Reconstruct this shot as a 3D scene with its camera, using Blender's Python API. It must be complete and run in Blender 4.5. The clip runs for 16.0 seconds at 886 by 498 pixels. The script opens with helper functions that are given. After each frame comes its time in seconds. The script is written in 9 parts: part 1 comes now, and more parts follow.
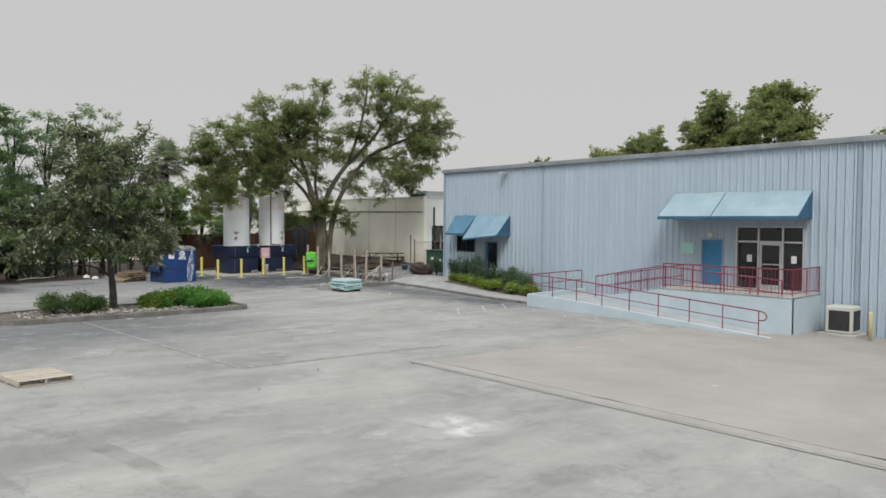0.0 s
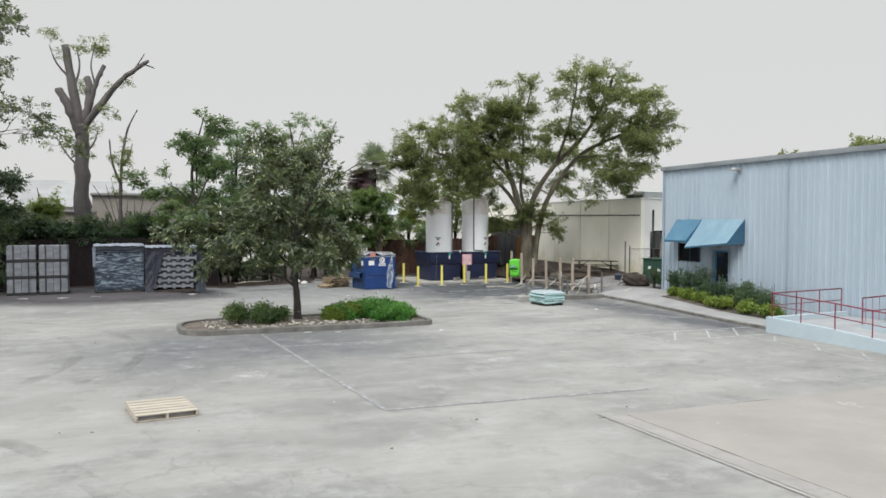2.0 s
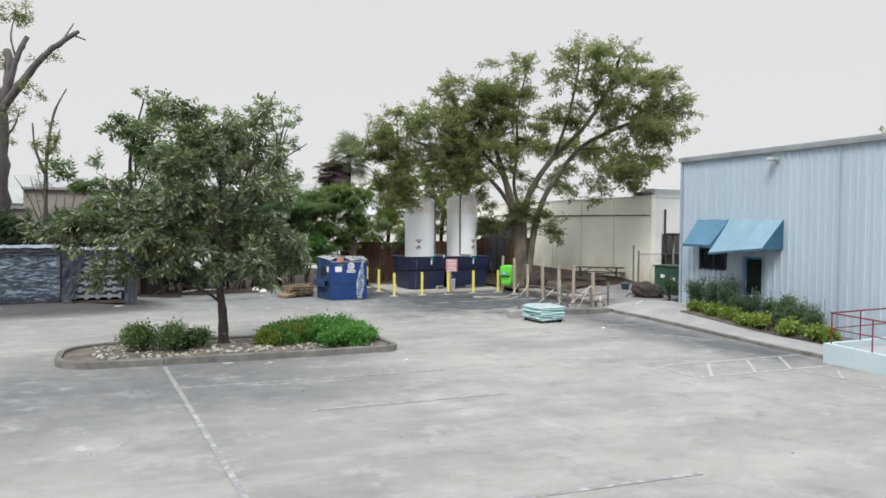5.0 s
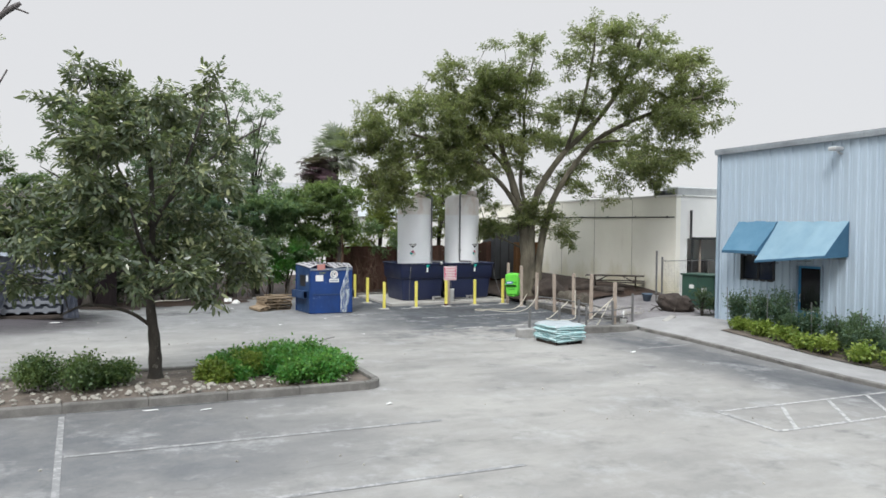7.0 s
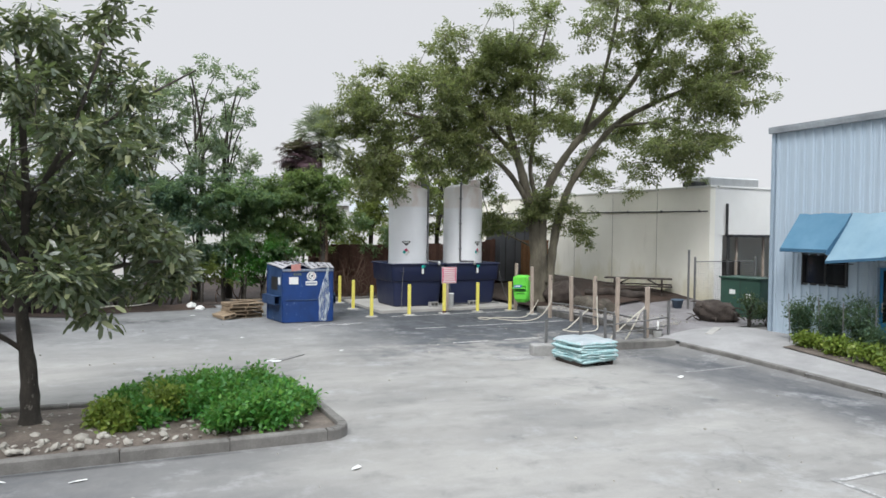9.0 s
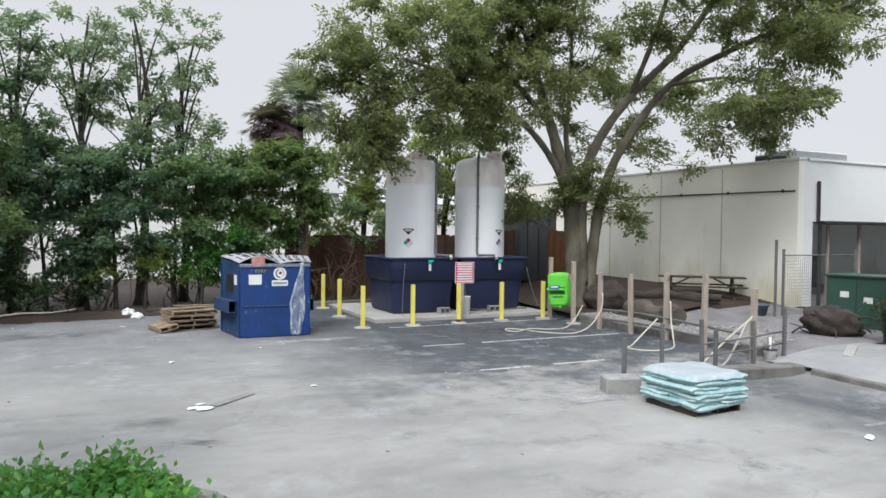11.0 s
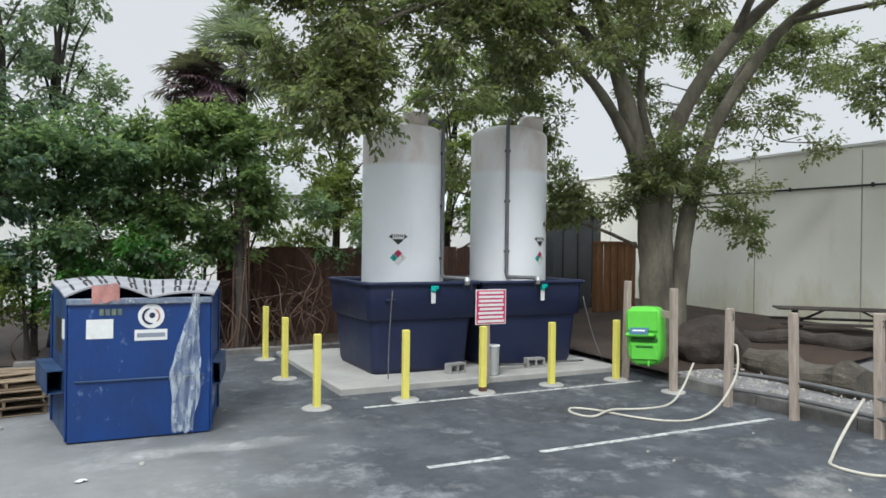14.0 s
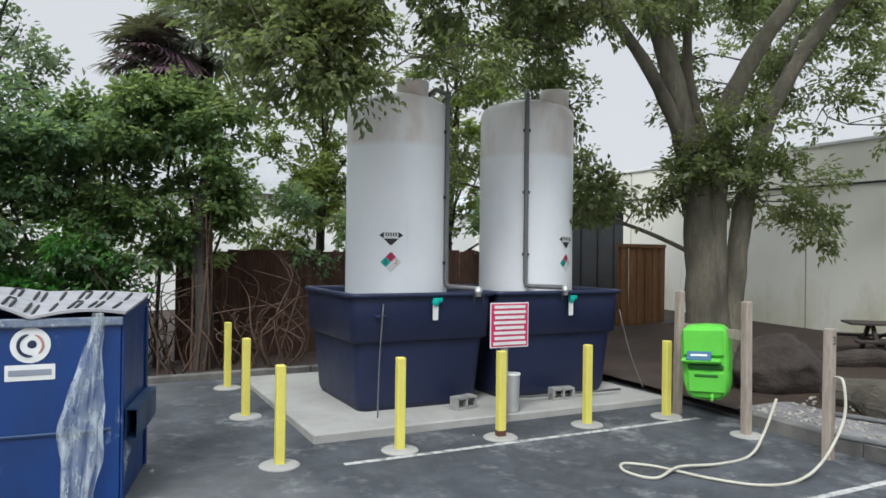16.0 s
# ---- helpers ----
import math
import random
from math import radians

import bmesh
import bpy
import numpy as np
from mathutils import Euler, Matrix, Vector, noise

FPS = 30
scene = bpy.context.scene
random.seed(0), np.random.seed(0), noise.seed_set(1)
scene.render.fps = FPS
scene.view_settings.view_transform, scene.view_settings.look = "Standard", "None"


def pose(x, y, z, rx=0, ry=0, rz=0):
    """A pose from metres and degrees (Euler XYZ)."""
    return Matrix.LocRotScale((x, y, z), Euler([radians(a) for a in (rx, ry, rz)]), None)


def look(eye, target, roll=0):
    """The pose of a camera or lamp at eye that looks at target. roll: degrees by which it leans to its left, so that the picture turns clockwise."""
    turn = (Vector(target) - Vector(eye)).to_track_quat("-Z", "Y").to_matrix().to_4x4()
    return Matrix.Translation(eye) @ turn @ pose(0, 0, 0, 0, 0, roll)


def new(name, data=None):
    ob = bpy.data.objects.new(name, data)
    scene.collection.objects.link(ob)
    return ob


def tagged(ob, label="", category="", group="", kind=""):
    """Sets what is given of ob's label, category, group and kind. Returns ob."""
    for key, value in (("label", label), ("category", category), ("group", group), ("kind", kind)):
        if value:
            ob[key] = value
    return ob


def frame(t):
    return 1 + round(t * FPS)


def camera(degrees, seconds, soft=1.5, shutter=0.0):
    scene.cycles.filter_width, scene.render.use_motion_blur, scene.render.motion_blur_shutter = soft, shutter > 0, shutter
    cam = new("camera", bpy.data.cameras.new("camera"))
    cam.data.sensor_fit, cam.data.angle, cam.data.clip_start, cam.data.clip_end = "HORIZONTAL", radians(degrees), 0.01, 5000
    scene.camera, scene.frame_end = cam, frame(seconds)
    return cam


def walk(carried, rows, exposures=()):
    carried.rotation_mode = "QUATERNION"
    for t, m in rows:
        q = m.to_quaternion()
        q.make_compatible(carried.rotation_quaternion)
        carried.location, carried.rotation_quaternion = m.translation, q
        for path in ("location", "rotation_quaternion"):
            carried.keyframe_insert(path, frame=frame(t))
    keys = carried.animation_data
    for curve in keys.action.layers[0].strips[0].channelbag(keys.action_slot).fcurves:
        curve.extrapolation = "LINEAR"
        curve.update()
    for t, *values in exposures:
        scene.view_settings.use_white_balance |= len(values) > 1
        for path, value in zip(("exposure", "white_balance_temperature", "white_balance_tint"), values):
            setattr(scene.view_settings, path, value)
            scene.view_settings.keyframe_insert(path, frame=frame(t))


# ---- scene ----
cam = camera(63.7, 16.0, 1.6)
PATH = [
    (0, (-23.088, -42.144, 3.628), (-21.728, -40.68, 3.552), 0.3),
    (0.5, (-22.331, -41.74, 3.687), (-21.151, -40.127, 3.608), 0.3),
    (1, (-21.482, -41.083, 3.757), (-20.489, -39.349, 3.679), 0.1),
    (1.5, (-20.701, -40.368, 3.81), (-19.854, -38.557, 3.734), 0.0),
    (2, (-19.986, -39.584, 3.818), (-19.139, -37.774, 3.745), 0.1),
    (2.5, (-19.355, -38.775, 3.802), (-18.507, -36.965, 3.733), 0.1),
    (3, (-18.797, -38.084, 3.786), (-17.95, -36.274, 3.72), 0.2),
    (3.5, (-18.274, -37.346, 3.772), (-17.426, -35.537, 3.705), 0.2),
    (4, (-17.743, -36.589, 3.735), (-16.895, -34.779, 3.669), 0.2),
    (4.5, (-17.231, -35.629, 3.7), (-16.378, -33.821, 3.634), 0.3),
    (7, (-14.616, -30.386, 3.648), (-13.758, -28.58, 3.592), 0.5),
    (7.5, (-14.178, -29.43, 3.629), (-13.318, -27.625, 3.577), 0.5),
    (8, (-13.699, -28.494, 3.586), (-12.839, -26.689, 3.534), 0.6),
    (10.5, (-10.514, -21.414, 2.98), (-9.659, -19.607, 2.924), 0.7),
    (11, (-9.99, -19.618, 2.85), (-9.124, -17.816, 2.798), 0.7),
    (11.5, (-9.462, -17.789, 2.771), (-8.581, -15.994, 2.727), 0.7),
    (12, (-8.709, -16.217, 2.724), (-7.836, -14.418, 2.687), 0.7),
    (12.5, (-8.06, -14.717, 2.692), (-7.187, -12.918, 2.667), 0.7),
    (13, (-7.518, -13.378, 2.668), (-6.635, -11.583, 2.653), 0.8),
    (13.5, (-6.976, -12.278, 2.634), (-6.089, -10.485, 2.628), 0.7),
    (14, (-6.479, -11.37, 2.677), (-5.591, -9.578, 2.669), 0.7),
    (14.5, (-6.056, -10.562, 2.609), (-5.164, -8.772, 2.612), 0.7),
    (15, (-5.707, -9.872, 2.635), (-4.816, -8.081, 2.637), 0.6),
    (15.5, (-5.479, -9.207, 2.676), (-4.583, -7.419, 2.671), 0.6),
    (16, (-5.269, -8.587, 2.594), (-4.369, -6.801, 2.604), 0.7),
]
# the film camera brightens as the bright wall leaves the picture
EXPOSURES = [(0.0, -0.38, 6380, 9), (1.0, -0.24, 6340, 9), (2.5, -0.07, 6340, 9), (7.0, 0.03, 6180, 10), (11.0, 0.01, 6040, 11), (13.0, 0.03, 5980, 7), (16.0, -0.05, 5940, 8)]
walk(cam, [(t, look(eye, target, roll)) for t, eye, target, roll in PATH], EXPOSURES)

# ---- world, sun ----
SUN_DIR = Vector((-0.44, -0.46, 0.77)).normalized()   # towards the veiled sun
world = bpy.data.worlds.new("sky")
scene.world = world
world.use_nodes = True
wn, wl = world.node_tree.nodes, world.node_tree.links
wn.clear()
sky = wn.new("ShaderNodeTexSky")
sky.sky_type, sky.sun_disc = "NISHITA", False
sky.sun_elevation = math.asin(SUN_DIR.z)
sky.sun_rotation = math.atan2(SUN_DIR.x, SUN_DIR.y)
bg_clear, bg_cloud = wn.new("ShaderNodeBackground"), wn.new("ShaderNodeBackground")
bg_clear.inputs[1].default_value = 0.08
# overcast veil, brighter towards the zenith than at the horizon
way, up = wn.new("ShaderNodeTexCoord"), wn.new("ShaderNodeSeparateXYZ")
lift = wn.new("ShaderNodeMapRange")
lift.inputs["From Min"].default_value, lift.inputs["From Max"].default_value = 0.33, 0.60
lift.inputs["To Min"].default_value, lift.inputs["To Max"].default_value = 0.80, 2.05
# neutral white haze low down, faintly cooler cloud overhead
tone = wn.new("ShaderNodeMix")
tone.data_type = "RGBA"
tone.inputs["A"].default_value, tone.inputs["B"].default_value = (1.0, 0.975, 0.945, 1), (0.965, 1.0, 1.005, 1)
high = wn.new("ShaderNodeMapRange")
high.inputs["From Min"].default_value, high.inputs["From Max"].default_value = 0.30, 0.65
wl.new(up.outputs["Z"], high.inputs["Value"])
wl.new(high.outputs["Result"], tone.inputs["Factor"])
wl.new(tone.outputs["Result"], bg_cloud.inputs[0])
veil, wout = wn.new("ShaderNodeMixShader"), wn.new("ShaderNodeOutputWorld")
veil.inputs[0].default_value = 0.93
wl.new(way.outputs["Generated"], up.inputs[0])
wl.new(up.outputs["Z"], lift.inputs["Value"])
wl.new(lift.outputs["Result"], bg_cloud.inputs[1])
wl.new(sky.outputs[0], bg_clear.inputs[0])
wl.new(bg_clear.outputs[0], veil.inputs[1])
wl.new(bg_cloud.outputs[0], veil.inputs[2])
wl.new(veil.outputs[0], wout.inputs[0])
sun = new("sun", bpy.data.lights.new("sun", "SUN"))
sun.data.energy, sun.data.angle, sun.data.color = 2.7, radians(20), (1.0, 0.96, 0.9)
sun.matrix_world = look(SUN_DIR * 60, (0, 0, 0))

# ---- materials ----
def node_mat(name):
    m = bpy.data.materials.new(name)
    m.use_nodes = True
    n, l = m.node_tree.nodes, m.node_tree.links
    return m, n, l, n["Principled BSDF"]


def mix_col(n, l, fac, a, b, mode="MIX"):
    x = n.new("ShaderNodeMix")
    x.data_type, x.blend_type = "RGBA", mode
    for sock, v in ((x.inputs["Factor"], fac), (x.inputs["A"], a), (x.inputs["B"], b)):
        if isinstance(v, (int, float)):
            sock.default_value = v
        elif isinstance(v, tuple):
            sock.default_value = (*v[:3], 1)
        else:
            l.new(v, sock)
    return x.outputs["Result"]


def ramp(n, l, src, lo, hi, a=0.0, b=1.0):
    r = n.new("ShaderNodeMapRange")
    r.inputs["From Min"].default_value, r.inputs["From Max"].default_value = lo, hi
    r.inputs["To Min"].default_value, r.inputs["To Max"].default_value = a, b
    l.new(src, r.inputs["Value"])
    return r.outputs["Result"]


def tex(n, l, scale, detail=4.0, rough=0.6, stretch=None, coords="world"):
    t = n.new("ShaderNodeTexNoise")
    t.inputs["Scale"].default_value, t.inputs["Detail"].default_value, t.inputs["Roughness"].default_value = scale, detail, rough
    if coords == "world":
        src = n.new("ShaderNodeNewGeometry").outputs["Position"]
    else:
        src = n.new("ShaderNodeTexCoord").outputs["Object"]
    if stretch:
        mp = n.new("ShaderNodeMapping")
        mp.inputs["Scale"].default_value = stretch
        l.new(src, mp.inputs["Vector"])
        src = mp.outputs["Vector"]
    l.new(src, t.inputs["Vector"])
    return t.outputs["Fac"]


def bumped(n, l, bsdf, height, strength, dist):
    b = n.new("ShaderNodeBump")
    b.inputs["Strength"].default_value, b.inputs["Distance"].default_value = strength, dist
    l.new(height, b.inputs["Height"])
    l.new(b.outputs["Normal"], bsdf.inputs["Normal"])


def surf(name, col, dark, rough=0.6, fine=30.0, coarse=1.2, bump=0.15, metal=0.0, stretch=None, wear=None, wear_lo=0.62, vary=0.0, island=0.0, coords="world", dist=0.01):
    """Base colour between col and dark at a coarse and a fine scale, worn spots of a third colour, bump from the fine grain."""
    m, n, l, p = node_mat(name)
    f1, f2 = tex(n, l, coarse, 5, 0.65, stretch, coords), tex(n, l, fine, 4, 0.6, stretch, coords)
    c = mix_col(n, l, ramp(n, l, f1, 0.35, 0.68), col, dark)
    c = mix_col(n, l, ramp(n, l, f2, 0.3, 0.75, 0.0, 0.55), c, dark)
    if wear:
        f3 = tex(n, l, coarse * 3.7, 8, 0.75, stretch, coords)
        c = mix_col(n, l, ramp(n, l, f3, wear_lo, wear_lo + 0.06), c, wear)
    if vary:
        info = n.new("ShaderNodeObjectInfo")
        c = mix_col(n, l, ramp(n, l, info.outputs["Random"], 0, 1, 0, vary), c, tuple(v * 0.45 for v in dark[:3]))
    if island:
        geo = n.new("ShaderNodeNewGeometry")
        c = mix_col(n, l, ramp(n, l, geo.outputs["Random Per Island"], 0, 1, 0, island), c, tuple(v * 0.45 for v in dark[:3]))
    l.new(c, p.inputs["Base Color"])
    p.inputs["Metallic"].default_value = metal
    l.new(ramp(n, l, f1, 0.3, 0.7, rough - 0.08, min(1, rough + 0.1)), p.inputs["Roughness"])
    bumped(n, l, p, f2, bump, dist)
    return m


def leaf_mat(name, a, b, c, trans=0.35, rough=0.45, patch=0.42):
    """Leaves in three greens, leaf by leaf, with some light through them."""
    m, n, l, p = node_mat(name)
    geo = n.new("ShaderNodeNewGeometry")
    r = geo.outputs["Random Per Island"]
    col = mix_col(n, l, ramp(n, l, r, 0.0, 0.75), a, b)
    col = mix_col(n, l, ramp(n, l, r, 0.80, 1.0), col, c)
    f = tex(n, l, 0.55, 3)
    col = mix_col(n, l, ramp(n, l, f, 0.4, 0.65, 0, 0.4), col, tuple(v * 0.7 for v in a))
    # broad patches of the third colour paint sun-flecked foliage
    col = mix_col(n, l, ramp(n, l, tex(n, l, 0.33, 4), 0.50, 0.68, 0, patch), col, c)
    l.new(col, p.inputs["Base Color"])
    p.inputs["Roughness"].default_value = rough
    t, mx = n.new("ShaderNodeBsdfTranslucent"), n.new("ShaderNodeMixShader")
    l.new(mix_col(n, l, 0.5, col, (0.28, 0.36, 0.09)), t.inputs["Color"])
    mx.inputs[0].default_value = trans
    l.new(p.outputs[0], mx.inputs[1])
    l.new(t.outputs[0], mx.inputs[2])
    l.new(mx.outputs[0], n["Material Output"].inputs["Surface"])
    return m


def asphalt_mat():
    """Sun-bleached asphalt: pale worn lanes, a darker strip by the tanks, dark bays, cracks and fine grit."""
    m, n, l, p = node_mat("worn_asphalt")
    pos = n.new("ShaderNodeNewGeometry").outputs["Position"]
    xyz = n.new("ShaderNodeSeparateXYZ")
    l.new(pos, xyz.inputs[0])
    big, mid = tex(n, l, 0.22, 5, 0.6), tex(n, l, 1.1, 7, 0.7)
    grit, swirl = tex(n, l, 90, 3, 0.7), tex(n, l, 0.5, 6, 0.72, (0.35, 1.0, 1.0))
    c = mix_col(n, l, ramp(n, l, big, 0.36, 0.64), (0.270, 0.258, 0.240), (0.200, 0.194, 0.185))
    c = mix_col(n, l, ramp(n, l, swirl, 0.45, 0.68, 0, 0.9), c, (0.34, 0.328, 0.305))
    c = mix_col(n, l, ramp(n, l, mid, 0.56, 0.76, 0, 0.7), c, (0.125, 0.124, 0.122))
    # darker bays before the island, ragged at their edges
    def span(axis, lo, hi, soft):
        a, b = ramp(n, l, xyz.outputs[axis], lo - soft, lo + soft), ramp(n, l, xyz.outputs[axis], hi - soft, hi + soft, 1, 0)
        m2 = n.new("ShaderNodeMath")
        m2.operation = "MULTIPLY"
        l.new(a, m2.inputs[0])
        l.new(b, m2.inputs[1])
        return m2.outputs[0]
    bay = n.new("ShaderNodeMath")
    bay.operation = "MULTIPLY"
    l.new(span("X", -21.0, -11.2, 2.4), bay.inputs[0])
    l.new(span("Y", -21.0, -14.0, 2.0), bay.inputs[1])
    bay2 = n.new("ShaderNodeMath")
    bay2.operation = "MULTIPLY"
    l.new(bay.outputs[0], bay2.inputs[0])
    l.new(ramp(n, l, tex(n, l, 0.9, 8, 0.75), 0.28, 0.62, 0.40, 0.95), bay2.inputs[1])
    c = mix_col(n, l, bay2.outputs[0], c, (0.090, 0.095, 0.105))
    # damp dark strip along the walkway kerb
    gut, gut2 = n.new("ShaderNodeMath"), n.new("ShaderNodeMath")
    gut.operation = gut2.operation = "MULTIPLY"
    l.new(span("X", 0.6, 3.4, 1.0), gut.inputs[0])
    l.new(span("Y", -20.5, -9.5, 1.5), gut.inputs[1])
    l.new(gut.outputs[0], gut2.inputs[0])
    l.new(ramp(n, l, tex(n, l, 0.9, 8, 0.75, (1, 0.5, 1)), 0.36, 0.6, 0.6, 1.0), gut2.inputs[1])
    c = mix_col(n, l, gut2.outputs[0], c, (0.056, 0.060, 0.070))
    c = mix_col(n, l, ramp(n, l, xyz.outputs["Y"], -7.5, -0.5, 0, 0.75), c, mix_col(n, l, ramp(n, l, mid, 0.35, 0.65), (0.125, 0.130, 0.138), (0.205, 0.208, 0.212)))
    # darker bluish asphalt beside the tanks
    edge = n.new("ShaderNodeMath")
    edge.operation = "ADD"
    l.new(ramp(n, l, xyz.outputs["Y"], -11.0, -4.5, 0, 1), edge.inputs[0])
    l.new(ramp(n, l, mid, 0.3, 0.7, -0.55, 0.45), edge.inputs[1])
    side = n.new("ShaderNodeMath")
    side.operation = "MULTIPLY"
    l.new(ramp(n, l, edge.outputs[0], 0.25, 0.75), side.inputs[0])
    wob = n.new("ShaderNodeMath")
    wob.operation = "ADD"
    l.new(xyz.outputs["X"], wob.inputs[0])
    l.new(ramp(n, l, big, 0.2, 0.8, -3, 3), wob.inputs[1])
    l.new(ramp(n, l, wob.outputs[0], -7.5, -3.0), side.inputs[1])
    c = mix_col(n, l, side.outputs[0], c, mix_col(n, l, ramp(n, l, mid, 0.42, 0.66), (0.030, 0.034, 0.042), (0.077, 0.083, 0.096)))
    # pale dust and spills
    dust = tex(n, l, 0.75, 9, 0.78)
    c = mix_col(n, l, ramp(n, l, dust, 0.54, 0.70, 0, 0.55), c, (0.40, 0.40, 0.395))
    smear = tex(n, l, 1.5, 7, 0.66)
    c = mix_col(n, l, ramp(n, l, smear, 0.52, 0.70, 0, 0.16), c, (0.34, 0.345, 0.35))
    c = mix_col(n, l, ramp(n, l, smear, 0.46, 0.30, 0, 0.22), c, (0.075, 0.078, 0.085))
    c = mix_col(n, l, ramp(n, l, grit, 0.3, 0.8, 0, 0.35), c, (0.10, 0.10, 0.10))
    # cracks
    vor = n.new("ShaderNodeTexVoronoi")
    vor.feature = "DISTANCE_TO_EDGE"
    vor.inputs["Scale"].default_value = 0.085
    wv, wm = n.new("ShaderNodeTexNoise"), n.new("ShaderNodeVectorMath")
    wv.inputs["Scale"].default_value, wv.inputs["Detail"].default_value = 0.9, 6
    l.new(pos, wv.inputs["Vector"])
    wm.operation = "MULTIPLY_ADD"
    wm.inputs[1].default_value = (2.2, 2.2, 2.2)
    l.new(wv.outputs["Color"], wm.inputs[0])
    l.new(pos, wm.inputs[2])
    l.new(wm.outputs[0], vor.inputs["Vector"])
    c = mix_col(n, l, ramp(n, l, vor.outputs["Distance"], 0.0, 0.0035, 0.2, 0), c, (0.06, 0.06, 0.06))
    l.new(c, p.inputs["Base Color"])
    l.new(ramp(n, l, big, 0.3, 0.7, 0.72, 0.92), p.inputs["Roughness"])
    bumped(n, l, p, grit, 0.35, 0.006)
    return m


ASPHALT = asphalt_mat()
CONCRETE = surf("concrete", (0.42, 0.405, 0.375), (0.30, 0.29, 0.27), 0.85, 45, 0.9, 0.25, wear=(0.21, 0.20, 0.185), wear_lo=0.66)
APRON_STRIP = surf("pale_worn_strip", (0.305, 0.288, 0.27), (0.235, 0.222, 0.21), 0.88, 60, 1.6, 0.25, wear=(0.19, 0.18, 0.17), wear_lo=0.58)
JOINT = surf("dark_joint_filler", (0.10, 0.09, 0.075), (0.05, 0.045, 0.04), 0.95, 40, 3, 0.3)
APRON = surf("stained_concrete_apron", (0.305, 0.280, 0.258), (0.228, 0.209, 0.195), 0.88, 60, 0.32, 0.25, wear=(0.37, 0.345, 0.322), wear_lo=0.63)
STRIP = surf("worn_edge_strip", (0.33, 0.315, 0.29), (0.24, 0.23, 0.215), 0.9, 40, 1.5, 0.3, wear=(0.16, 0.155, 0.15), wear_lo=0.58)
KERB = surf("weathered_kerb", (0.215, 0.205, 0.190), (0.095, 0.090, 0.083), 0.9, 40, 1.6, 0.4, wear=(0.42, 0.41, 0.38), wear_lo=0.66)
BLOCK = surf("cement_block", (0.34, 0.335, 0.32), (0.22, 0.215, 0.205), 0.95, 70, 3, 0.5)
PAINT_W = surf("worn_white_line", (0.62, 0.61, 0.58), (0.40, 0.395, 0.38), 0.8, 60, 2.5, 0.2, wear=(0.20, 0.20, 0.195), wear_lo=0.50)
PAINT_MID = surf("thin_white_line", (0.48, 0.475, 0.46), (0.34, 0.335, 0.33), 0.82, 60, 2.2, 0.2, wear=(0.22, 0.22, 0.215), wear_lo=0.47)
PAINT_FAINT = surf("faded_white_line", (0.37, 0.365, 0.358), (0.27, 0.268, 0.265), 0.85, 60, 1.8, 0.2, wear=(0.20, 0.20, 0.202), wear_lo=0.44)
BLUE_STEEL = surf("pale_blue_steel", (0.415, 0.49, 0.56), (0.365, 0.44, 0.51), 0.5, 8, 0.5, 0.04, stretch=(1, 1, 0.15), wear=(0.30, 0.36, 0.42), wear_lo=0.70, vary=0.10)
BLUE_TRIM = surf("dull_blue_trim", (0.30, 0.37, 0.44), (0.24, 0.30, 0.36), 0.5, 12, 0.8, 0.05)
GUTTER = surf("weathered_gutter", (0.33, 0.36, 0.38), (0.18, 0.195, 0.21), 0.55, 14, 0.9, 0.1, wear=(0.14, 0.13, 0.12), wear_lo=0.66)
ROOF = surf("galvanised_roof", (0.50, 0.52, 0.53), (0.38, 0.40, 0.41), 0.45, 10, 0.4, 0.05, metal=0.3)
AWN_DARK = surf("blue_canvas", (0.04, 0.12, 0.20), (0.028, 0.085, 0.15), 0.8, 60, 0.9, 0.15, wear=(0.15, 0.27, 0.37), wear_lo=0.70)
AWN_PALE = surf("faded_blue_canvas", (0.225, 0.335, 0.405), (0.155, 0.255, 0.325), 0.8, 60, 0.9, 0.15, wear=(0.36, 0.48, 0.55), wear_lo=0.66)
AWN_GREY = surf("bleached_awning_canvas", (0.30, 0.385, 0.425), (0.215, 0.30, 0.345), 0.8, 60, 0.9, 0.15, wear=(0.13, 0.20, 0.25), wear_lo=0.68)
AWN_MID = surf("worn_blue_canvas", (0.095, 0.205, 0.30), (0.06, 0.15, 0.23), 0.8, 60, 0.9, 0.15, wear=(0.17, 0.29, 0.38), wear_lo=0.68)
BLUE_DOOR = surf("blue_door_paint", (0.035, 0.20, 0.38), (0.025, 0.15, 0.30), 0.45, 20, 1.0, 0.05)
DECK = surf("grey_ramp_deck", (0.37, 0.375, 0.385), (0.27, 0.275, 0.285), 0.85, 45, 0.9, 0.25, wear=(0.21, 0.21, 0.21), wear_lo=0.66)
RAMP_WALL = surf("pale_blue_masonry_paint", (0.46, 0.535, 0.575), (0.38, 0.455, 0.50), 0.75, 30, 0.7, 0.15, wear=(0.30, 0.30, 0.29), wear_lo=0.71)
RED_RAIL = surf("red_rail_paint", (0.27, 0.03, 0.06), (0.14, 0.018, 0.035), 0.45, 30, 2, 0.08, wear=(0.15, 0.05, 0.04), wear_lo=0.68)
ALU = surf("brushed_aluminium", (0.62, 0.62, 0.61), (0.5, 0.5, 0.5), 0.4, 30, 2, 0.03, metal=0.6)


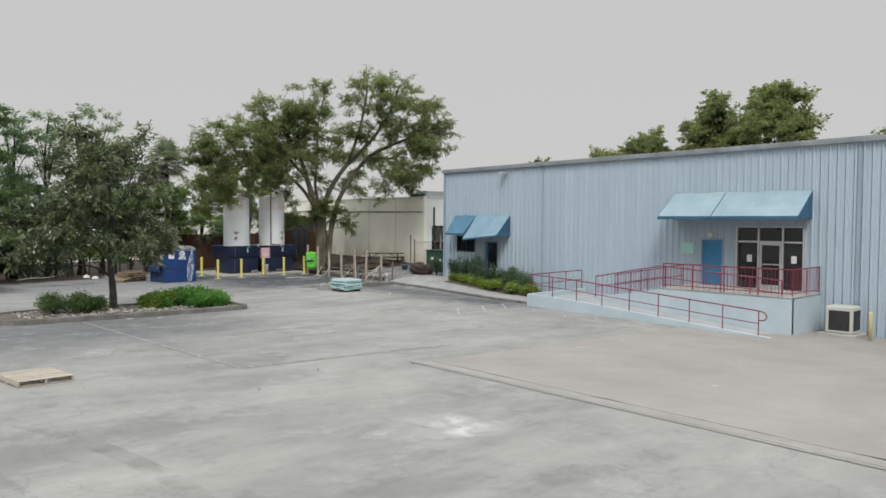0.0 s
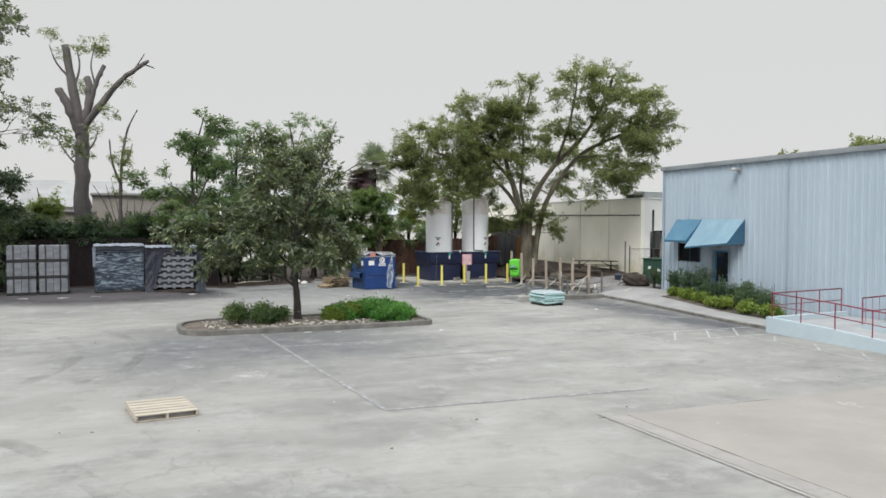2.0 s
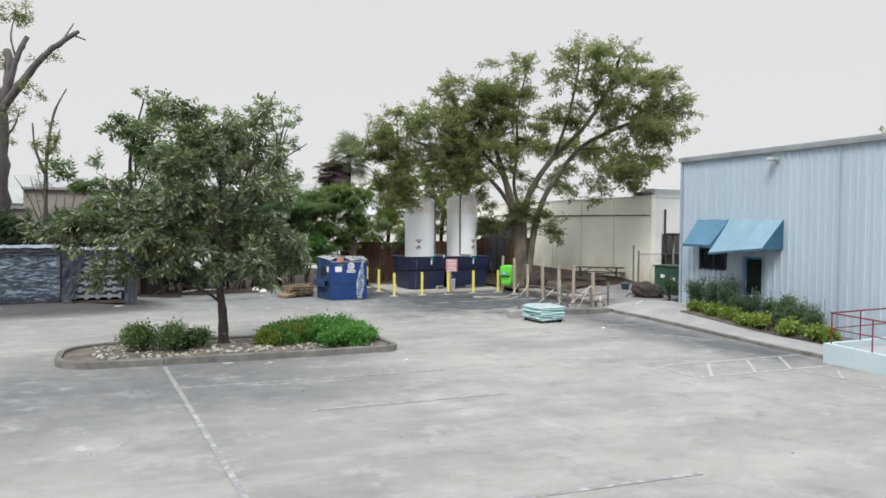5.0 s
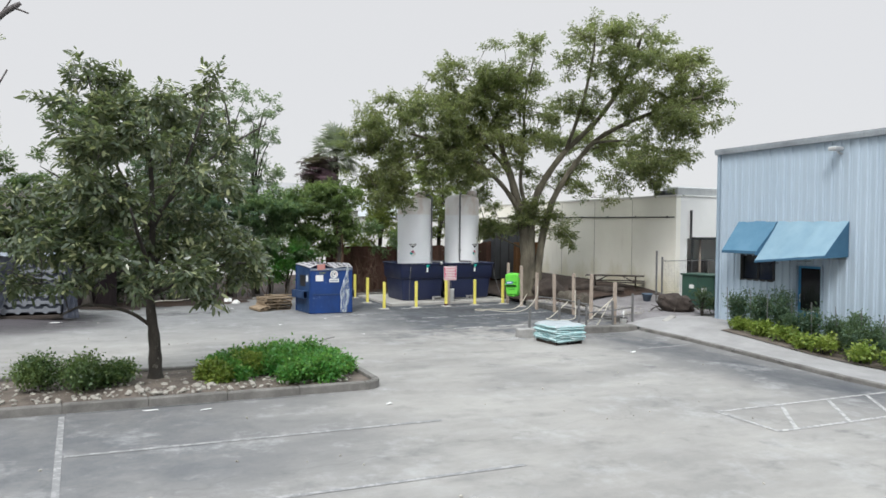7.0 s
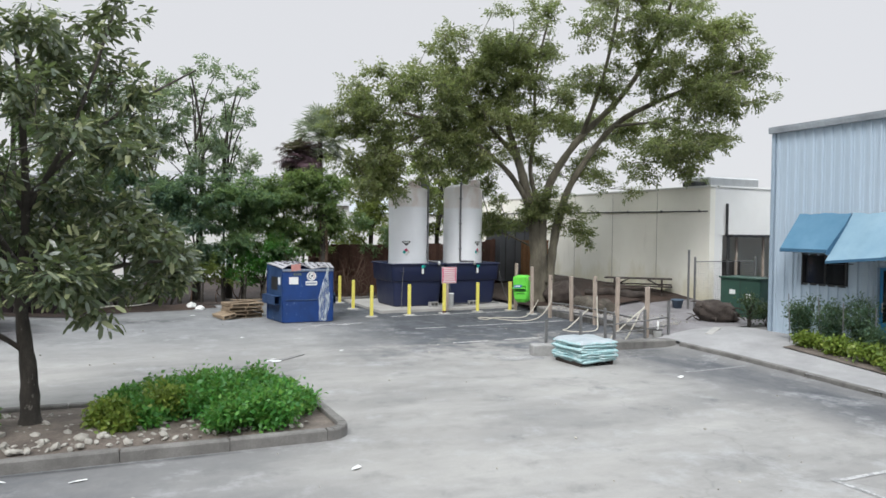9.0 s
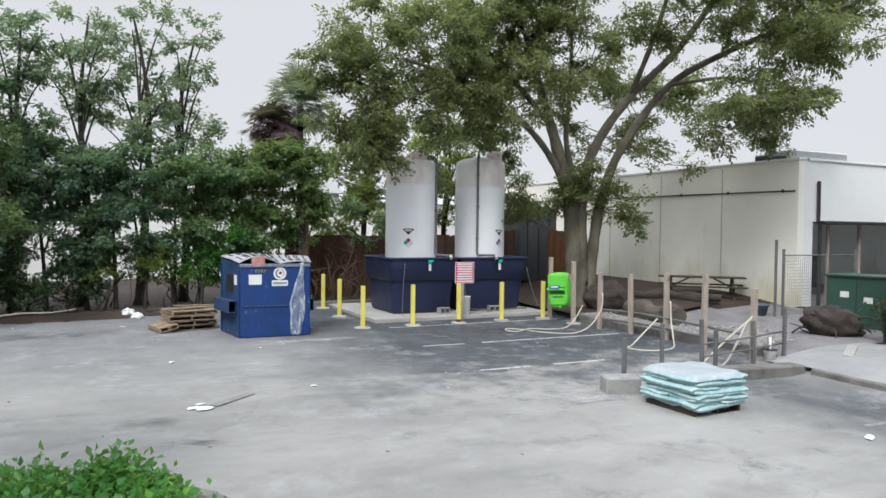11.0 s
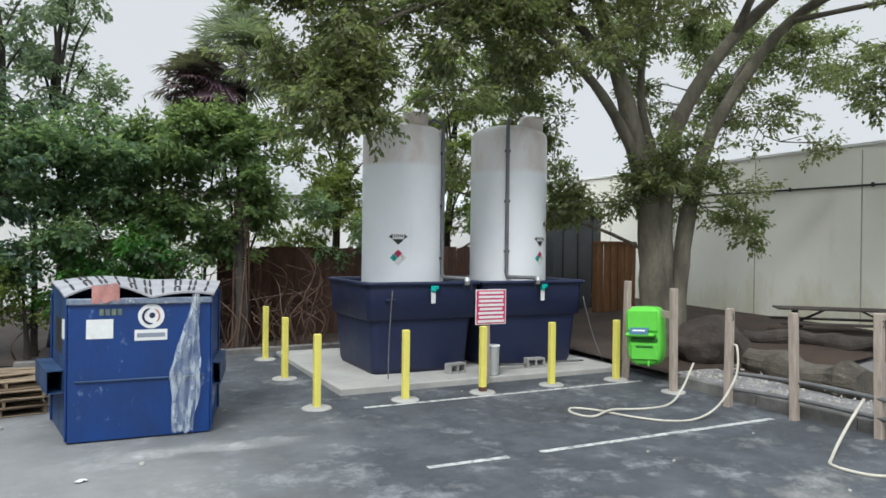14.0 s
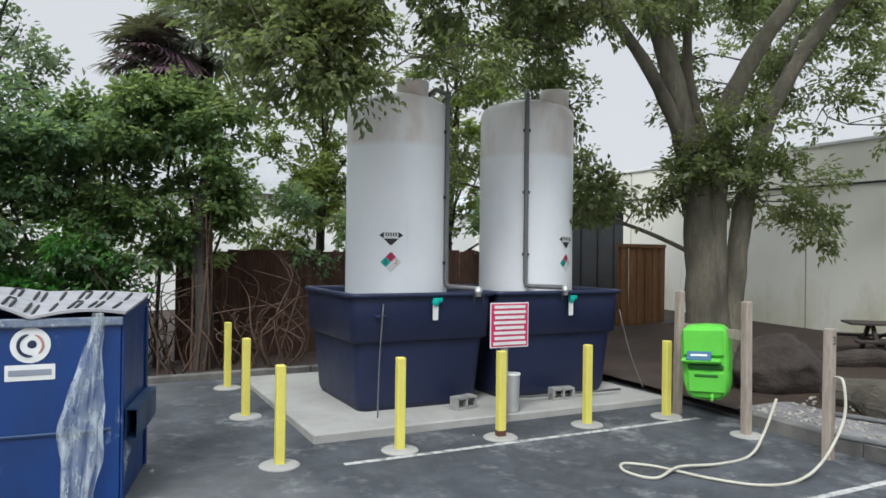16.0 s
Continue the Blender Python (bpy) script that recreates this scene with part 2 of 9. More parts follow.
def mossy_mat():
    """Cream stucco with green-brown splash stains low on the wall, ragged along their upper edge."""
    m, n, l, p = node_mat("stained_stucco")
    xyz = n.new("ShaderNodeSeparateXYZ")
    l.new(n.new("ShaderNodeNewGeometry").outputs["Position"], xyz.inputs[0])
    c = mix_col(n, l, ramp(n, l, tex(n, l, 0.35, 5), 0.35, 0.68), (0.85, 0.82, 0.73), (0.78, 0.75, 0.66))
    c = mix_col(n, l, ramp(n, l, tex(n, l, 1.4, 7, 0.7, (1, 1, 0.2)), 0.60, 0.74, 0, 0.5), c, (0.60, 0.57, 0.48))
    up = n.new("ShaderNodeMath")
    up.operation = "ADD"
    l.new(ramp(n, l, xyz.outputs["Z"], 0.5, 2.2, 1.0, 0.0), up.inputs[0])
    l.new(ramp(n, l, tex(n, l, 0.8, 7, 0.7, (1, 1, 0.35)), 0.3, 0.7, -0.75, 0.35), up.inputs[1])
    c = mix_col(n, l, ramp(n, l, up.outputs[0], 0.15, 0.9, 0, 0.6), c, (0.50, 0.45, 0.24))
    l.new(c, p.inputs["Base Color"])
    p.inputs["Roughness"].default_value = 0.9
    bumped(n, l, p, tex(n, l, 35, 4), 0.2, 0.01)
    return m


CREAM = mossy_mat()
CREAM_W = surf("white_stucco", (0.80, 0.79, 0.76), (0.72, 0.71, 0.68), 0.9, 35, 0.4, 0.2)
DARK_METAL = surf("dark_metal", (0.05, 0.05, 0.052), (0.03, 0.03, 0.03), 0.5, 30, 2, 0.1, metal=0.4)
GREY_STEEL = surf("galvanised_post", (0.20, 0.20, 0.20), (0.12, 0.118, 0.115), 0.55, 35, 2.5, 0.15, metal=0.35, wear=(0.10, 0.06, 0.04), wear_lo=0.68)
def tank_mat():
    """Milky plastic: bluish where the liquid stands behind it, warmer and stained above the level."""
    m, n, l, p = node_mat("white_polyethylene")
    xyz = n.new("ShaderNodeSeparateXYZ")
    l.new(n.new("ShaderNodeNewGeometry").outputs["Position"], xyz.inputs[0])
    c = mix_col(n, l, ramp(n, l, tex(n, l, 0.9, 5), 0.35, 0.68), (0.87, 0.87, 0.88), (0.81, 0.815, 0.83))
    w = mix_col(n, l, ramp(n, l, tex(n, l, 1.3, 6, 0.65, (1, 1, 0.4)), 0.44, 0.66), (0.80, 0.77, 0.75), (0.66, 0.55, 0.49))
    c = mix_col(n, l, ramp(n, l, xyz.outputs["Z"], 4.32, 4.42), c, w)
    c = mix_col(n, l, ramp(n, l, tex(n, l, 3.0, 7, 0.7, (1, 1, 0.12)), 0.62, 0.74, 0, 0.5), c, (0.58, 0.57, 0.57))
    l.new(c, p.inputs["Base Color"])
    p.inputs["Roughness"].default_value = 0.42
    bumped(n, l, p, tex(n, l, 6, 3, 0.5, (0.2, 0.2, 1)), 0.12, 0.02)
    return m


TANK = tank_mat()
BASIN = surf("navy_polyethylene", (0.009, 0.015, 0.052), (0.015, 0.021, 0.060), 0.5, 30, 1.2, 0.06, wear=(0.06, 0.065, 0.08), wear_lo=0.72)
YELLOW = surf("yellow_post_paint", (0.74, 0.66, 0.14), (0.64, 0.56, 0.11), 0.5, 40, 3, 0.08, wear=(0.42, 0.38, 0.20), wear_lo=0.70)
DUMP = surf("blue_dumpster_paint", (0.006, 0.045, 0.205), (0.004, 0.027, 0.115), 0.42, 30, 1.5, 0.06, stretch=(1, 1, 0.45), wear=(0.14, 0.20, 0.34), wear_lo=0.61)
DUMP_RUB = surf("scuffed_blue_paint", (0.03, 0.065, 0.15), (0.010, 0.032, 0.09), 0.5, 30, 2.0, 0.06, stretch=(1, 1, 0.4), wear=(0.24, 0.28, 0.34), wear_lo=0.63)
LID_SLOT = surf("dark_lid_slot", (0.035, 0.035, 0.038), (0.02, 0.02, 0.022), 0.8)
LID = surf("bleached_lid_plastic", (0.40, 0.39, 0.41), (0.25, 0.245, 0.26), 0.55, 20, 2.0, 0.08)
SCRAPED = surf("scraped_rim", (0.25, 0.28, 0.32), (0.08, 0.11, 0.18), 0.5, 24, 3.0, 0.1, wear=(0.40, 0.41, 0.42), wear_lo=0.56)
STENCIL = surf("stencil_yellow", (0.20, 0.22, 0.10), (0.06, 0.09, 0.10), 0.7, 30, 9.0)
WHITE = surf("white_label", (0.74, 0.74, 0.72), (0.62, 0.62, 0.60), 0.5, 30, 5, 0.02)
WOOD_GREY = surf("sun_bleached_board", (0.54, 0.49, 0.42), (0.34, 0.30, 0.24), 0.85, 30, 2.5, 0.3, stretch=(1, 8, 8), vary=0.35)
FLAT_BOARD = surf("flattened_grey_board", (0.25, 0.24, 0.235), (0.17, 0.165, 0.16), 0.85, 30, 3, 0.2, stretch=(1, 5, 5))
WOOD_OLD = surf("old_pallet_wood", (0.38, 0.29, 0.19), (0.23, 0.17, 0.11), 0.85, 30, 2.5, 0.3, stretch=(1, 6, 6), vary=0.45)
WOOD_POST = surf("weathered_timber", (0.44, 0.37, 0.305), (0.27, 0.22, 0.18), 0.85, 40, 3, 0.35, stretch=(6, 6, 1))
# dark brown boards, darkened further for the corner oak's shade
FENCE_DARK = surf("shade_dark_fence_board", (0.027, 0.015, 0.017), (0.014, 0.008, 0.009), 0.9, 40, 3, 0.3, stretch=(6, 6, 1), vary=0.5)
FENCE = surf("dark_fence_board", (0.135, 0.066, 0.045), (0.072, 0.037, 0.027), 0.9, 40, 3, 0.3, stretch=(6, 6, 1), vary=0.5)
GATE = surf("cedar_gate_board", (0.30, 0.145, 0.06), (0.19, 0.09, 0.04), 0.8, 40, 3, 0.3, stretch=(6, 6, 1), vary=0.4)
BARK = surf("grey_oak_bark", (0.200, 0.178, 0.130), (0.072, 0.063, 0.046), 0.95, 24, 2.2, 0.9, stretch=(1, 1, 0.35), dist=0.03)
BARK_MAG = surf("dark_bark", (0.075, 0.064, 0.052), (0.028, 0.025, 0.021), 0.95, 30, 3, 0.8, stretch=(1, 1, 0.5), wear=(0.17, 0.155, 0.135), wear_lo=0.60, dist=0.02)
BARK_DEAD = surf("dead_bark", (0.155, 0.14, 0.137), (0.075, 0.066, 0.066), 0.95, 18, 1.5, 0.9, stretch=(1, 1, 0.3), dist=0.04)
VINE = surf("red_brown_vine", (0.150, 0.090, 0.060), (0.070, 0.042, 0.030), 0.9, 30, 3, 0.4)
SOIL = surf("leaf_litter_soil", (0.064, 0.042, 0.032), (0.028, 0.020, 0.016), 1.0, 14, 0.8, 0.6, wear=(0.17, 0.13, 0.09), wear_lo=0.63, dist=0.03)
MULCH = surf("grey_brown_mulch", (0.175, 0.145, 0.12), (0.075, 0.06, 0.05), 1.0, 20, 2.0, 0.6, wear=(0.32, 0.28, 0.22), wear_lo=0.62, dist=0.03)
GRAVEL = surf("grey_sand_gravel", (0.265, 0.252, 0.258), (0.150, 0.140, 0.142), 1.0, 22, 1.0, 0.6, wear=(0.13, 0.10, 0.08), wear_lo=0.63, dist=0.03)
STONE = surf("pale_stone", (0.50, 0.48, 0.43), (0.33, 0.31, 0.27), 0.9, 25, 4, 0.3, island=0.6)
ROCK = surf("dark_brown_rock", (0.066, 0.050, 0.040), (0.028, 0.021, 0.018), 0.9, 11, 1.8, 0.8, wear=(0.20, 0.17, 0.14), wear_lo=0.66, dist=0.04)
LOG_GREY = surf("grey_brown_log", (0.135, 0.118, 0.092), (0.055, 0.047, 0.037), 0.95, 20, 2, 0.9, stretch=(1, 0.5, 1), wear=(0.21, 0.15, 0.125), wear_lo=0.60, dist=0.04)
LOG = surf("dark_rotting_log", (0.075, 0.058, 0.048), (0.03, 0.024, 0.02), 0.95, 20, 2, 0.9, dist=0.04)
GREEN_BOX = surf("transformer_green", (0.030, 0.078, 0.055), (0.023, 0.060, 0.043), 0.5, 20, 1.2, 0.05)
LIME = surf("lime_plastic", (0.16, 0.62, 0.06), (0.12, 0.52, 0.05), 0.4, 20, 2, 0.04)
RECESS = surf("shaded_lime_recess", (0.03, 0.17, 0.02), (0.02, 0.11, 0.012), 0.5)
BADGE = surf("dull_blue_badge", (0.05, 0.14, 0.24), (0.04, 0.10, 0.18), 0.5)
HOSE = surf("dirty_white_hose", (0.56, 0.53, 0.45), (0.42, 0.39, 0.32), 0.6, 40, 3, 0.05)
RED_SIGN = surf("red_sign_paint", (0.56, 0.030, 0.12), (0.48, 0.024, 0.10), 0.45, 30, 3, 0.02)
SACK = surf("aqua_woven_sack", (0.37, 0.52, 0.52), (0.26, 0.42, 0.435), 0.55, 60, 2.2, 0.2, wear=(0.46, 0.56, 0.56), wear_lo=0.50, vary=0.3)
SACK_TOP = surf("white_sack_plastic", (0.38, 0.405, 0.42), (0.30, 0.35, 0.37), 0.45, 40, 2.0, 0.2)
PAVER = surf("grey_concrete_paver", (0.245, 0.26, 0.285), (0.16, 0.17, 0.19), 0.9, 50, 3, 0.3, vary=0.35)
BLACK = surf("black_plastic", (0.012, 0.012, 0.013), (0.02, 0.02, 0.02), 0.5, 30, 3, 0.05)
OCHRE = surf("ochre_print", (0.45, 0.33, 0.05), (0.38, 0.27, 0.04), 0.5)
TEAL = surf("teal_valve_plastic", (0.01, 0.42, 0.36), (0.01, 0.35, 0.30), 0.4, 20, 3, 0.02)
PIPE = surf("grey_pipe", (0.17, 0.17, 0.175), (0.12, 0.12, 0.122), 0.5, 20, 2, 0.04)
RUST = surf("pink_cloth", (0.50, 0.25, 0.22), (0.36, 0.16, 0.14), 0.9, 30, 3, 0.3)
TERRACOTTA_BLUE = surf("blue_grey_pot", (0.10, 0.14, 0.19), (0.07, 0.10, 0.14), 0.6, 20, 2, 0.1)

L_OAK = leaf_mat("oak_leaf", (0.088, 0.110, 0.056), (0.190, 0.212, 0.100), (0.38, 0.38, 0.15), 0.6)
# the rare palest tone paints bright glints on the glossy leaves
L_MAG = leaf_mat("magnolia_leaf", (0.046, 0.068, 0.046), (0.104, 0.128, 0.080), (0.44, 0.46, 0.24), 0.32, 0.2, 0.12)
L_HEDGE = leaf_mat("hedge_leaf", (0.090, 0.178, 0.105), (0.195, 0.310, 0.165), (0.38, 0.48, 0.20), 0.66)
# pale hazy greens carry the backlight on the tall crowns
L_PALE = leaf_mat("backlit_grey_green_leaf", (0.105, 0.165, 0.125), (0.21, 0.285, 0.20), (0.38, 0.45, 0.27), 0.58)
L_BELT = leaf_mat("mid_green_leaf", (0.085, 0.155, 0.068), (0.185, 0.280, 0.108), (0.33, 0.41, 0.13), 0.64)
L_TEAL = leaf_mat("blue_green_leaf", (0.060, 0.128, 0.108), (0.140, 0.240, 0.180), (0.32, 0.44, 0.24), 0.66)
L_ISLAND = leaf_mat("deep_green_shrub_leaf", (0.040, 0.088, 0.036), (0.090, 0.155, 0.055), (0.20, 0.26, 0.08), 0.4)
L_SUN = leaf_mat("sunlit_yellow_leaf", (0.095, 0.15, 0.035), (0.20, 0.26, 0.055), (0.40, 0.43, 0.12), 0.6)
L_BRIGHT = leaf_mat("bright_leaf", (0.030, 0.15, 0.024), (0.070, 0.26, 0.040), (0.18, 0.38, 0.06), 0.45)
L_YELLOW = leaf_mat("yellow_green_leaf", (0.12, 0.20, 0.03), (0.23, 0.31, 0.05), (0.38, 0.42, 0.09), 0.4)
L_DARK = leaf_mat("dark_shrub_leaf", (0.016, 0.036, 0.018), (0.035, 0.065, 0.028), (0.07, 0.11, 0.04), 0.25)
L_HEDGE_DARK = leaf_mat("dark_hedge_leaf", (0.024, 0.052, 0.034), (0.055, 0.092, 0.060), (0.10, 0.15, 0.07), 0.35)
L_FEATHER = leaf_mat("blue_feathery_leaf", (0.034, 0.078, 0.056), (0.075, 0.135, 0.090), (0.14, 0.21, 0.11), 0.4)
L_PALM = leaf_mat("palm_leaf", (0.13, 0.165, 0.125), (0.22, 0.25, 0.19), (0.34, 0.34, 0.22), 0.4)
L_PLUM = leaf_mat("purple_brown_leaf", (0.070, 0.040, 0.060), (0.120, 0.066, 0.092), (0.17, 0.11, 0.12), 0.25)


def glass_mat(name, tint, rough=0.06):
    m, n, l, p = node_mat(name)
    f = tex(n, l, 2.0, 5)
    l.new(mix_col(n, l, ramp(n, l, f, 0.3, 0.7), tint, tuple(v * 0.6 for v in tint)), p.inputs["Base Color"])
    p.inputs["Roughness"].default_value, p.inputs["Transmission Weight"].default_value, p.inputs["IOR"].default_value = rough, 0.55, 1.5
    return m


GLASS = glass_mat("dark_glass", (0.045, 0.05, 0.055))


def film_mat(name="stretch_film", lo=0.10, hi=0.62, stretch=(1.0, 1.0, 3.0)):
    """Thin crumpled stretch film: mostly clear with streaks of gloss."""
    m, n, l, p = node_mat(name)
    f = tex(n, l, 3.5 if hi > 0.5 else 1.6, 6, 0.7, stretch)
    p.inputs["Base Color"].default_value = (0.66, 0.72, 0.74, 1)
    p.inputs["Roughness"].default_value = 0.16
    tr, mx = n.new("ShaderNodeBsdfTransparent"), n.new("ShaderNodeMixShader")
    l.new(ramp(n, l, f, 0.40, 0.72, lo, hi), mx.inputs[0])
    l.new(tr.outputs[0], mx.inputs[1])
    l.new(p.outputs[0], mx.inputs[2])
    l.new(mx.outputs[0], n["Material Output"].inputs["Surface"])
    bumped(n, l, p, f, 0.6, 0.05)
    return m


FILM_THICK = film_mat("hanging_film", 0.14, 0.72, (2.6, 2.6, 0.8))


def wrap_mat():
    """Stretch film pulled tight: slanting creases with silvery highlights painted pale over dark slate, and the load
    dimly behind.
    """
    m, n, l, p = node_mat("stretch_wrap")
    mp = n.new("ShaderNodeMapping")
    mp.inputs["Rotation"].default_value, mp.inputs["Scale"].default_value = (0, radians(-24), 0), (0.8, 0.6, 3.2)
    l.new(n.new("ShaderNodeTexCoord").outputs["Object"], mp.inputs["Vector"])
    f = n.new("ShaderNodeTexNoise")
    f.inputs["Scale"].default_value, f.inputs["Detail"].default_value, f.inputs["Roughness"].default_value, f.inputs["Distortion"].default_value = 2.0, 9, 0.66, 1.6
    l.new(mp.outputs["Vector"], f.inputs["Vector"])
    k = ramp(n, l, f.outputs["Fac"], 0.47, 0.72)
    l.new(mix_col(n, l, k, (0.036, 0.052, 0.078), (0.37, 0.45, 0.53)), p.inputs["Base Color"])
    p.inputs["Roughness"].default_value = 0.24
    tr, mx = n.new("ShaderNodeBsdfTransparent"), n.new("ShaderNodeMixShader")
    l.new(ramp(n, l, f.outputs["Fac"], 0.36, 0.66, 0.55, 0.92), mx.inputs[0])
    l.new(tr.outputs[0], mx.inputs[1])
    l.new(p.outputs[0], mx.inputs[2])
    l.new(mx.outputs[0], n["Material Output"].inputs["Surface"])
    bumped(n, l, p, f.outputs["Fac"], 0.7, 0.06)
    return m


FILM_WRAP = wrap_mat()


def rubbed_mat(name, col, lo, hi, scale, fade=False):
    """A stain or painted shade that lets the asphalt show through in patches and, if asked, thins out towards its rim.
    """
    m, n, l, p = node_mat(name)
    f = tex(n, l, scale, 7, 0.7)
    l.new(mix_col(n, l, tex(n, l, 70, 3), col, tuple(v * 0.7 for v in col)), p.inputs["Base Color"])
    p.inputs["Roughness"].default_value = 0.88
    tr, mx = n.new("ShaderNodeBsdfTransparent"), n.new("ShaderNodeMixShader")
    fac = ramp(n, l, f, 0.32, 0.70, lo, hi)
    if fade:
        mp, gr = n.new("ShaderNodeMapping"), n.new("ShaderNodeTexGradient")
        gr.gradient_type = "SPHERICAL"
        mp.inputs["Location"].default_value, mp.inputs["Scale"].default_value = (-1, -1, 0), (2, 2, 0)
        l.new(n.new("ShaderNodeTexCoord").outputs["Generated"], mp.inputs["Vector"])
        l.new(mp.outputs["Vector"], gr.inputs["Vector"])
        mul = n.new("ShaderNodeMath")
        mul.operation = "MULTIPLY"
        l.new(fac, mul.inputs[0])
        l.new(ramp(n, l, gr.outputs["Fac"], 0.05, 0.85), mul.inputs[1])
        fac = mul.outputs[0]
    l.new(fac, mx.inputs[0])
    l.new(tr.outputs[0], mx.inputs[1])
    l.new(p.outputs[0], mx.inputs[2])
    l.new(mx.outputs[0], n["Material Output"].inputs["Surface"])
    return m


TYRE = rubbed_mat("tyre_rubbed_asphalt", (0.145, 0.13, 0.12), -0.14, 0.28, 0.7)
OIL = rubbed_mat("oil_dark_asphalt", (0.095, 0.095, 0.098), -0.1, 0.6, 1.4, True)
SPILL = rubbed_mat("pale_spill", (0.56, 0.55, 0.53), 0.3, 1.5, 1.6, True)
STACK_SHADE = rubbed_mat("stack_shade_tint", (0.070, 0.062, 0.068), 1.3, 2.4, 1.4, True)
KERB_FOOT_DARK = rubbed_mat("dark_kerb_foot", (0.10, 0.103, 0.11), 0.1, 0.8, 1.2, True)
DUST = rubbed_mat("pale_dust", (0.54, 0.53, 0.52), -0.1, 0.95, 1.3, True)
WALKWAY = surf("pale_grey_walkway", (0.335, 0.33, 0.325), (0.235, 0.23, 0.228), 0.9, 45, 0.9, 0.3, wear=(0.17, 0.165, 0.16), wear_lo=0.64)
BLACK_FILM = surf("blue_black_film", (0.022, 0.028, 0.045), (0.011, 0.014, 0.024), 0.34, 7, 2.2, 0.7, wear=(0.055, 0.065, 0.085), wear_lo=0.63, dist=0.05)
CAP_FILM = surf("pale_cap_film", (0.30, 0.33, 0.39), (0.13, 0.15, 0.19), 0.35, 9, 2.5, 0.6, wear=(0.16, 0.18, 0.22), wear_lo=0.58, dist=0.04)
FAR_WALL = surf("tan_block_wall", (0.33, 0.30, 0.275), (0.25, 0.225, 0.205), 0.9, 20, 0.4, 0.2)
FAR_ROOF = surf("weathered_far_roof", (0.33, 0.33, 0.33), (0.24, 0.24, 0.24), 0.7, 8, 0.4, 0.05)
# paver colour darkened for the shade under the film and in the gaps
PAVER_SHADED = surf("shaded_paver", (0.06, 0.07, 0.09), (0.036, 0.042, 0.054), 0.9, 40, 1.5, 0.3, vary=0.5)
# brown litter with the deep tree shade put into its colour
SOIL_SHADED = surf("shaded_leaf_litter", (0.060, 0.035, 0.023), (0.028, 0.018, 0.013), 1.0, 14, 0.8, 0.6, wear=(0.13, 0.10, 0.075), wear_lo=0.62, dist=0.03)

# ---- building blocks ----
class Shell:
    """Collects vertices and faces for one mesh."""

    def __init__(self):
        self.v, self.f = [], []

    def add(self, verts, faces):
        k = len(self.v)
        self.v.extend(tuple(p) for p in verts)
        self.f.extend(tuple(i + k for i in q) for q in faces)
        return self

    def box(self, c, s, rz=0.0, bev=0.0, m=None):
        bm = bmesh.new()
        bmesh.ops.create_cube(bm, size=1)
        bmesh.ops.scale(bm, vec=s, verts=bm.verts)
        if bev:
            bmesh.ops.bevel(bm, geom=bm.edges[:], offset=bev, segments=1, affect="EDGES", profile=0.5)
        bmesh.ops.transform(bm, matrix=(m or Matrix()) @ pose(*c, 0, 0, rz), verts=bm.verts)
        bm.verts.index_update()
        self.add([v.co[:] for v in bm.verts], [[v.index for v in f.verts] for f in bm.faces])
        bm.free()
        return self

    def tube(self, pts, rad, n=8, cap=True):
        pts = [Vector(p) for p in pts]
        rad = rad if isinstance(rad, (list, tuple)) else [rad] * len(pts)
        k, vs, fs = len(pts), [], []
        side = None
        for i, p in enumerate(pts):
            d = (pts[min(i + 1, k - 1)] - pts[max(i - 1, 0)])
            d = d.normalized() if d.length > 1e-9 else Vector((0, 0, 1))
            if side is None:
                side = d.orthogonal().normalized()
            else:
                side = (side - d * side.dot(d))
                side = side.normalized() if side.length > 1e-6 else d.orthogonal().normalized()
            up = d.cross(side)
            for j in range(n):
                a = 2 * math.pi * j / n
                vs.append(p + (side * math.cos(a) + up * math.sin(a)) * rad[i])
        for i in range(k - 1):
            for j in range(n):
                q = (j + 1) % n
                fs.append((i * n + j, i * n + q, (i + 1) * n + q, (i + 1) * n + j))
        if cap:
            fs.append(tuple(range(n - 1, -1, -1)))
            fs.append(tuple((k - 1) * n + j for j in range(n)))
        return self.add(vs, fs)

    def lathe(self, prof, c=(0, 0, 0), n=48):
        vs, fs = [], []
        for r, z in prof:
            for j in range(n):
                a = 2 * math.pi * j / n
                vs.append((c[0] + r * math.cos(a), c[1] + r * math.sin(a), c[2] + z))
        for i in range(len(prof) - 1):
            for j in range(n):
                q = (j + 1) % n
                fs.append((i * n + j, i * n + q, (i + 1) * n + q, (i + 1) * n + j))
        fs.append(tuple(range(n - 1, -1, -1)))
        fs.append(tuple((len(prof) - 1) * n + j for j in range(n)))
        return self.add(vs, fs)

    def prism(self, poly, a, b, axis="z"):
        """A polygon drawn out from a to b along an axis (poly in the other two axes, in order)."""
        place = {"x": lambda u, v, w: (w, u, v), "y": lambda u, v, w: (u, w, v), "z": lambda u, v, w: (u, v, w)}[axis]
        k = len(poly)
        vs = [place(u, v, a) for u, v in poly] + [place(u, v, b) for u, v in poly]
        fs = [tuple(range(k)), tuple(range(2 * k - 1, k - 1, -1))]
        fs += [(i, i + k, (i + 1) % k + k, (i + 1) % k) for i in range(k)]
        return self.add(vs, fs)

    def sheared(self, k):
        self.v = [(x, y, z - k * y) for x, y, z in self.v]
        return self

    def mesh(self, name, mat, smooth=False):
        me = bpy.data.meshes.new(name)
        me.from_pydata(self.v, [], self.f)
        bm = bmesh.new()
        bm.from_mesh(me)
        bmesh.ops.recalc_face_normals(bm, faces=bm.faces)
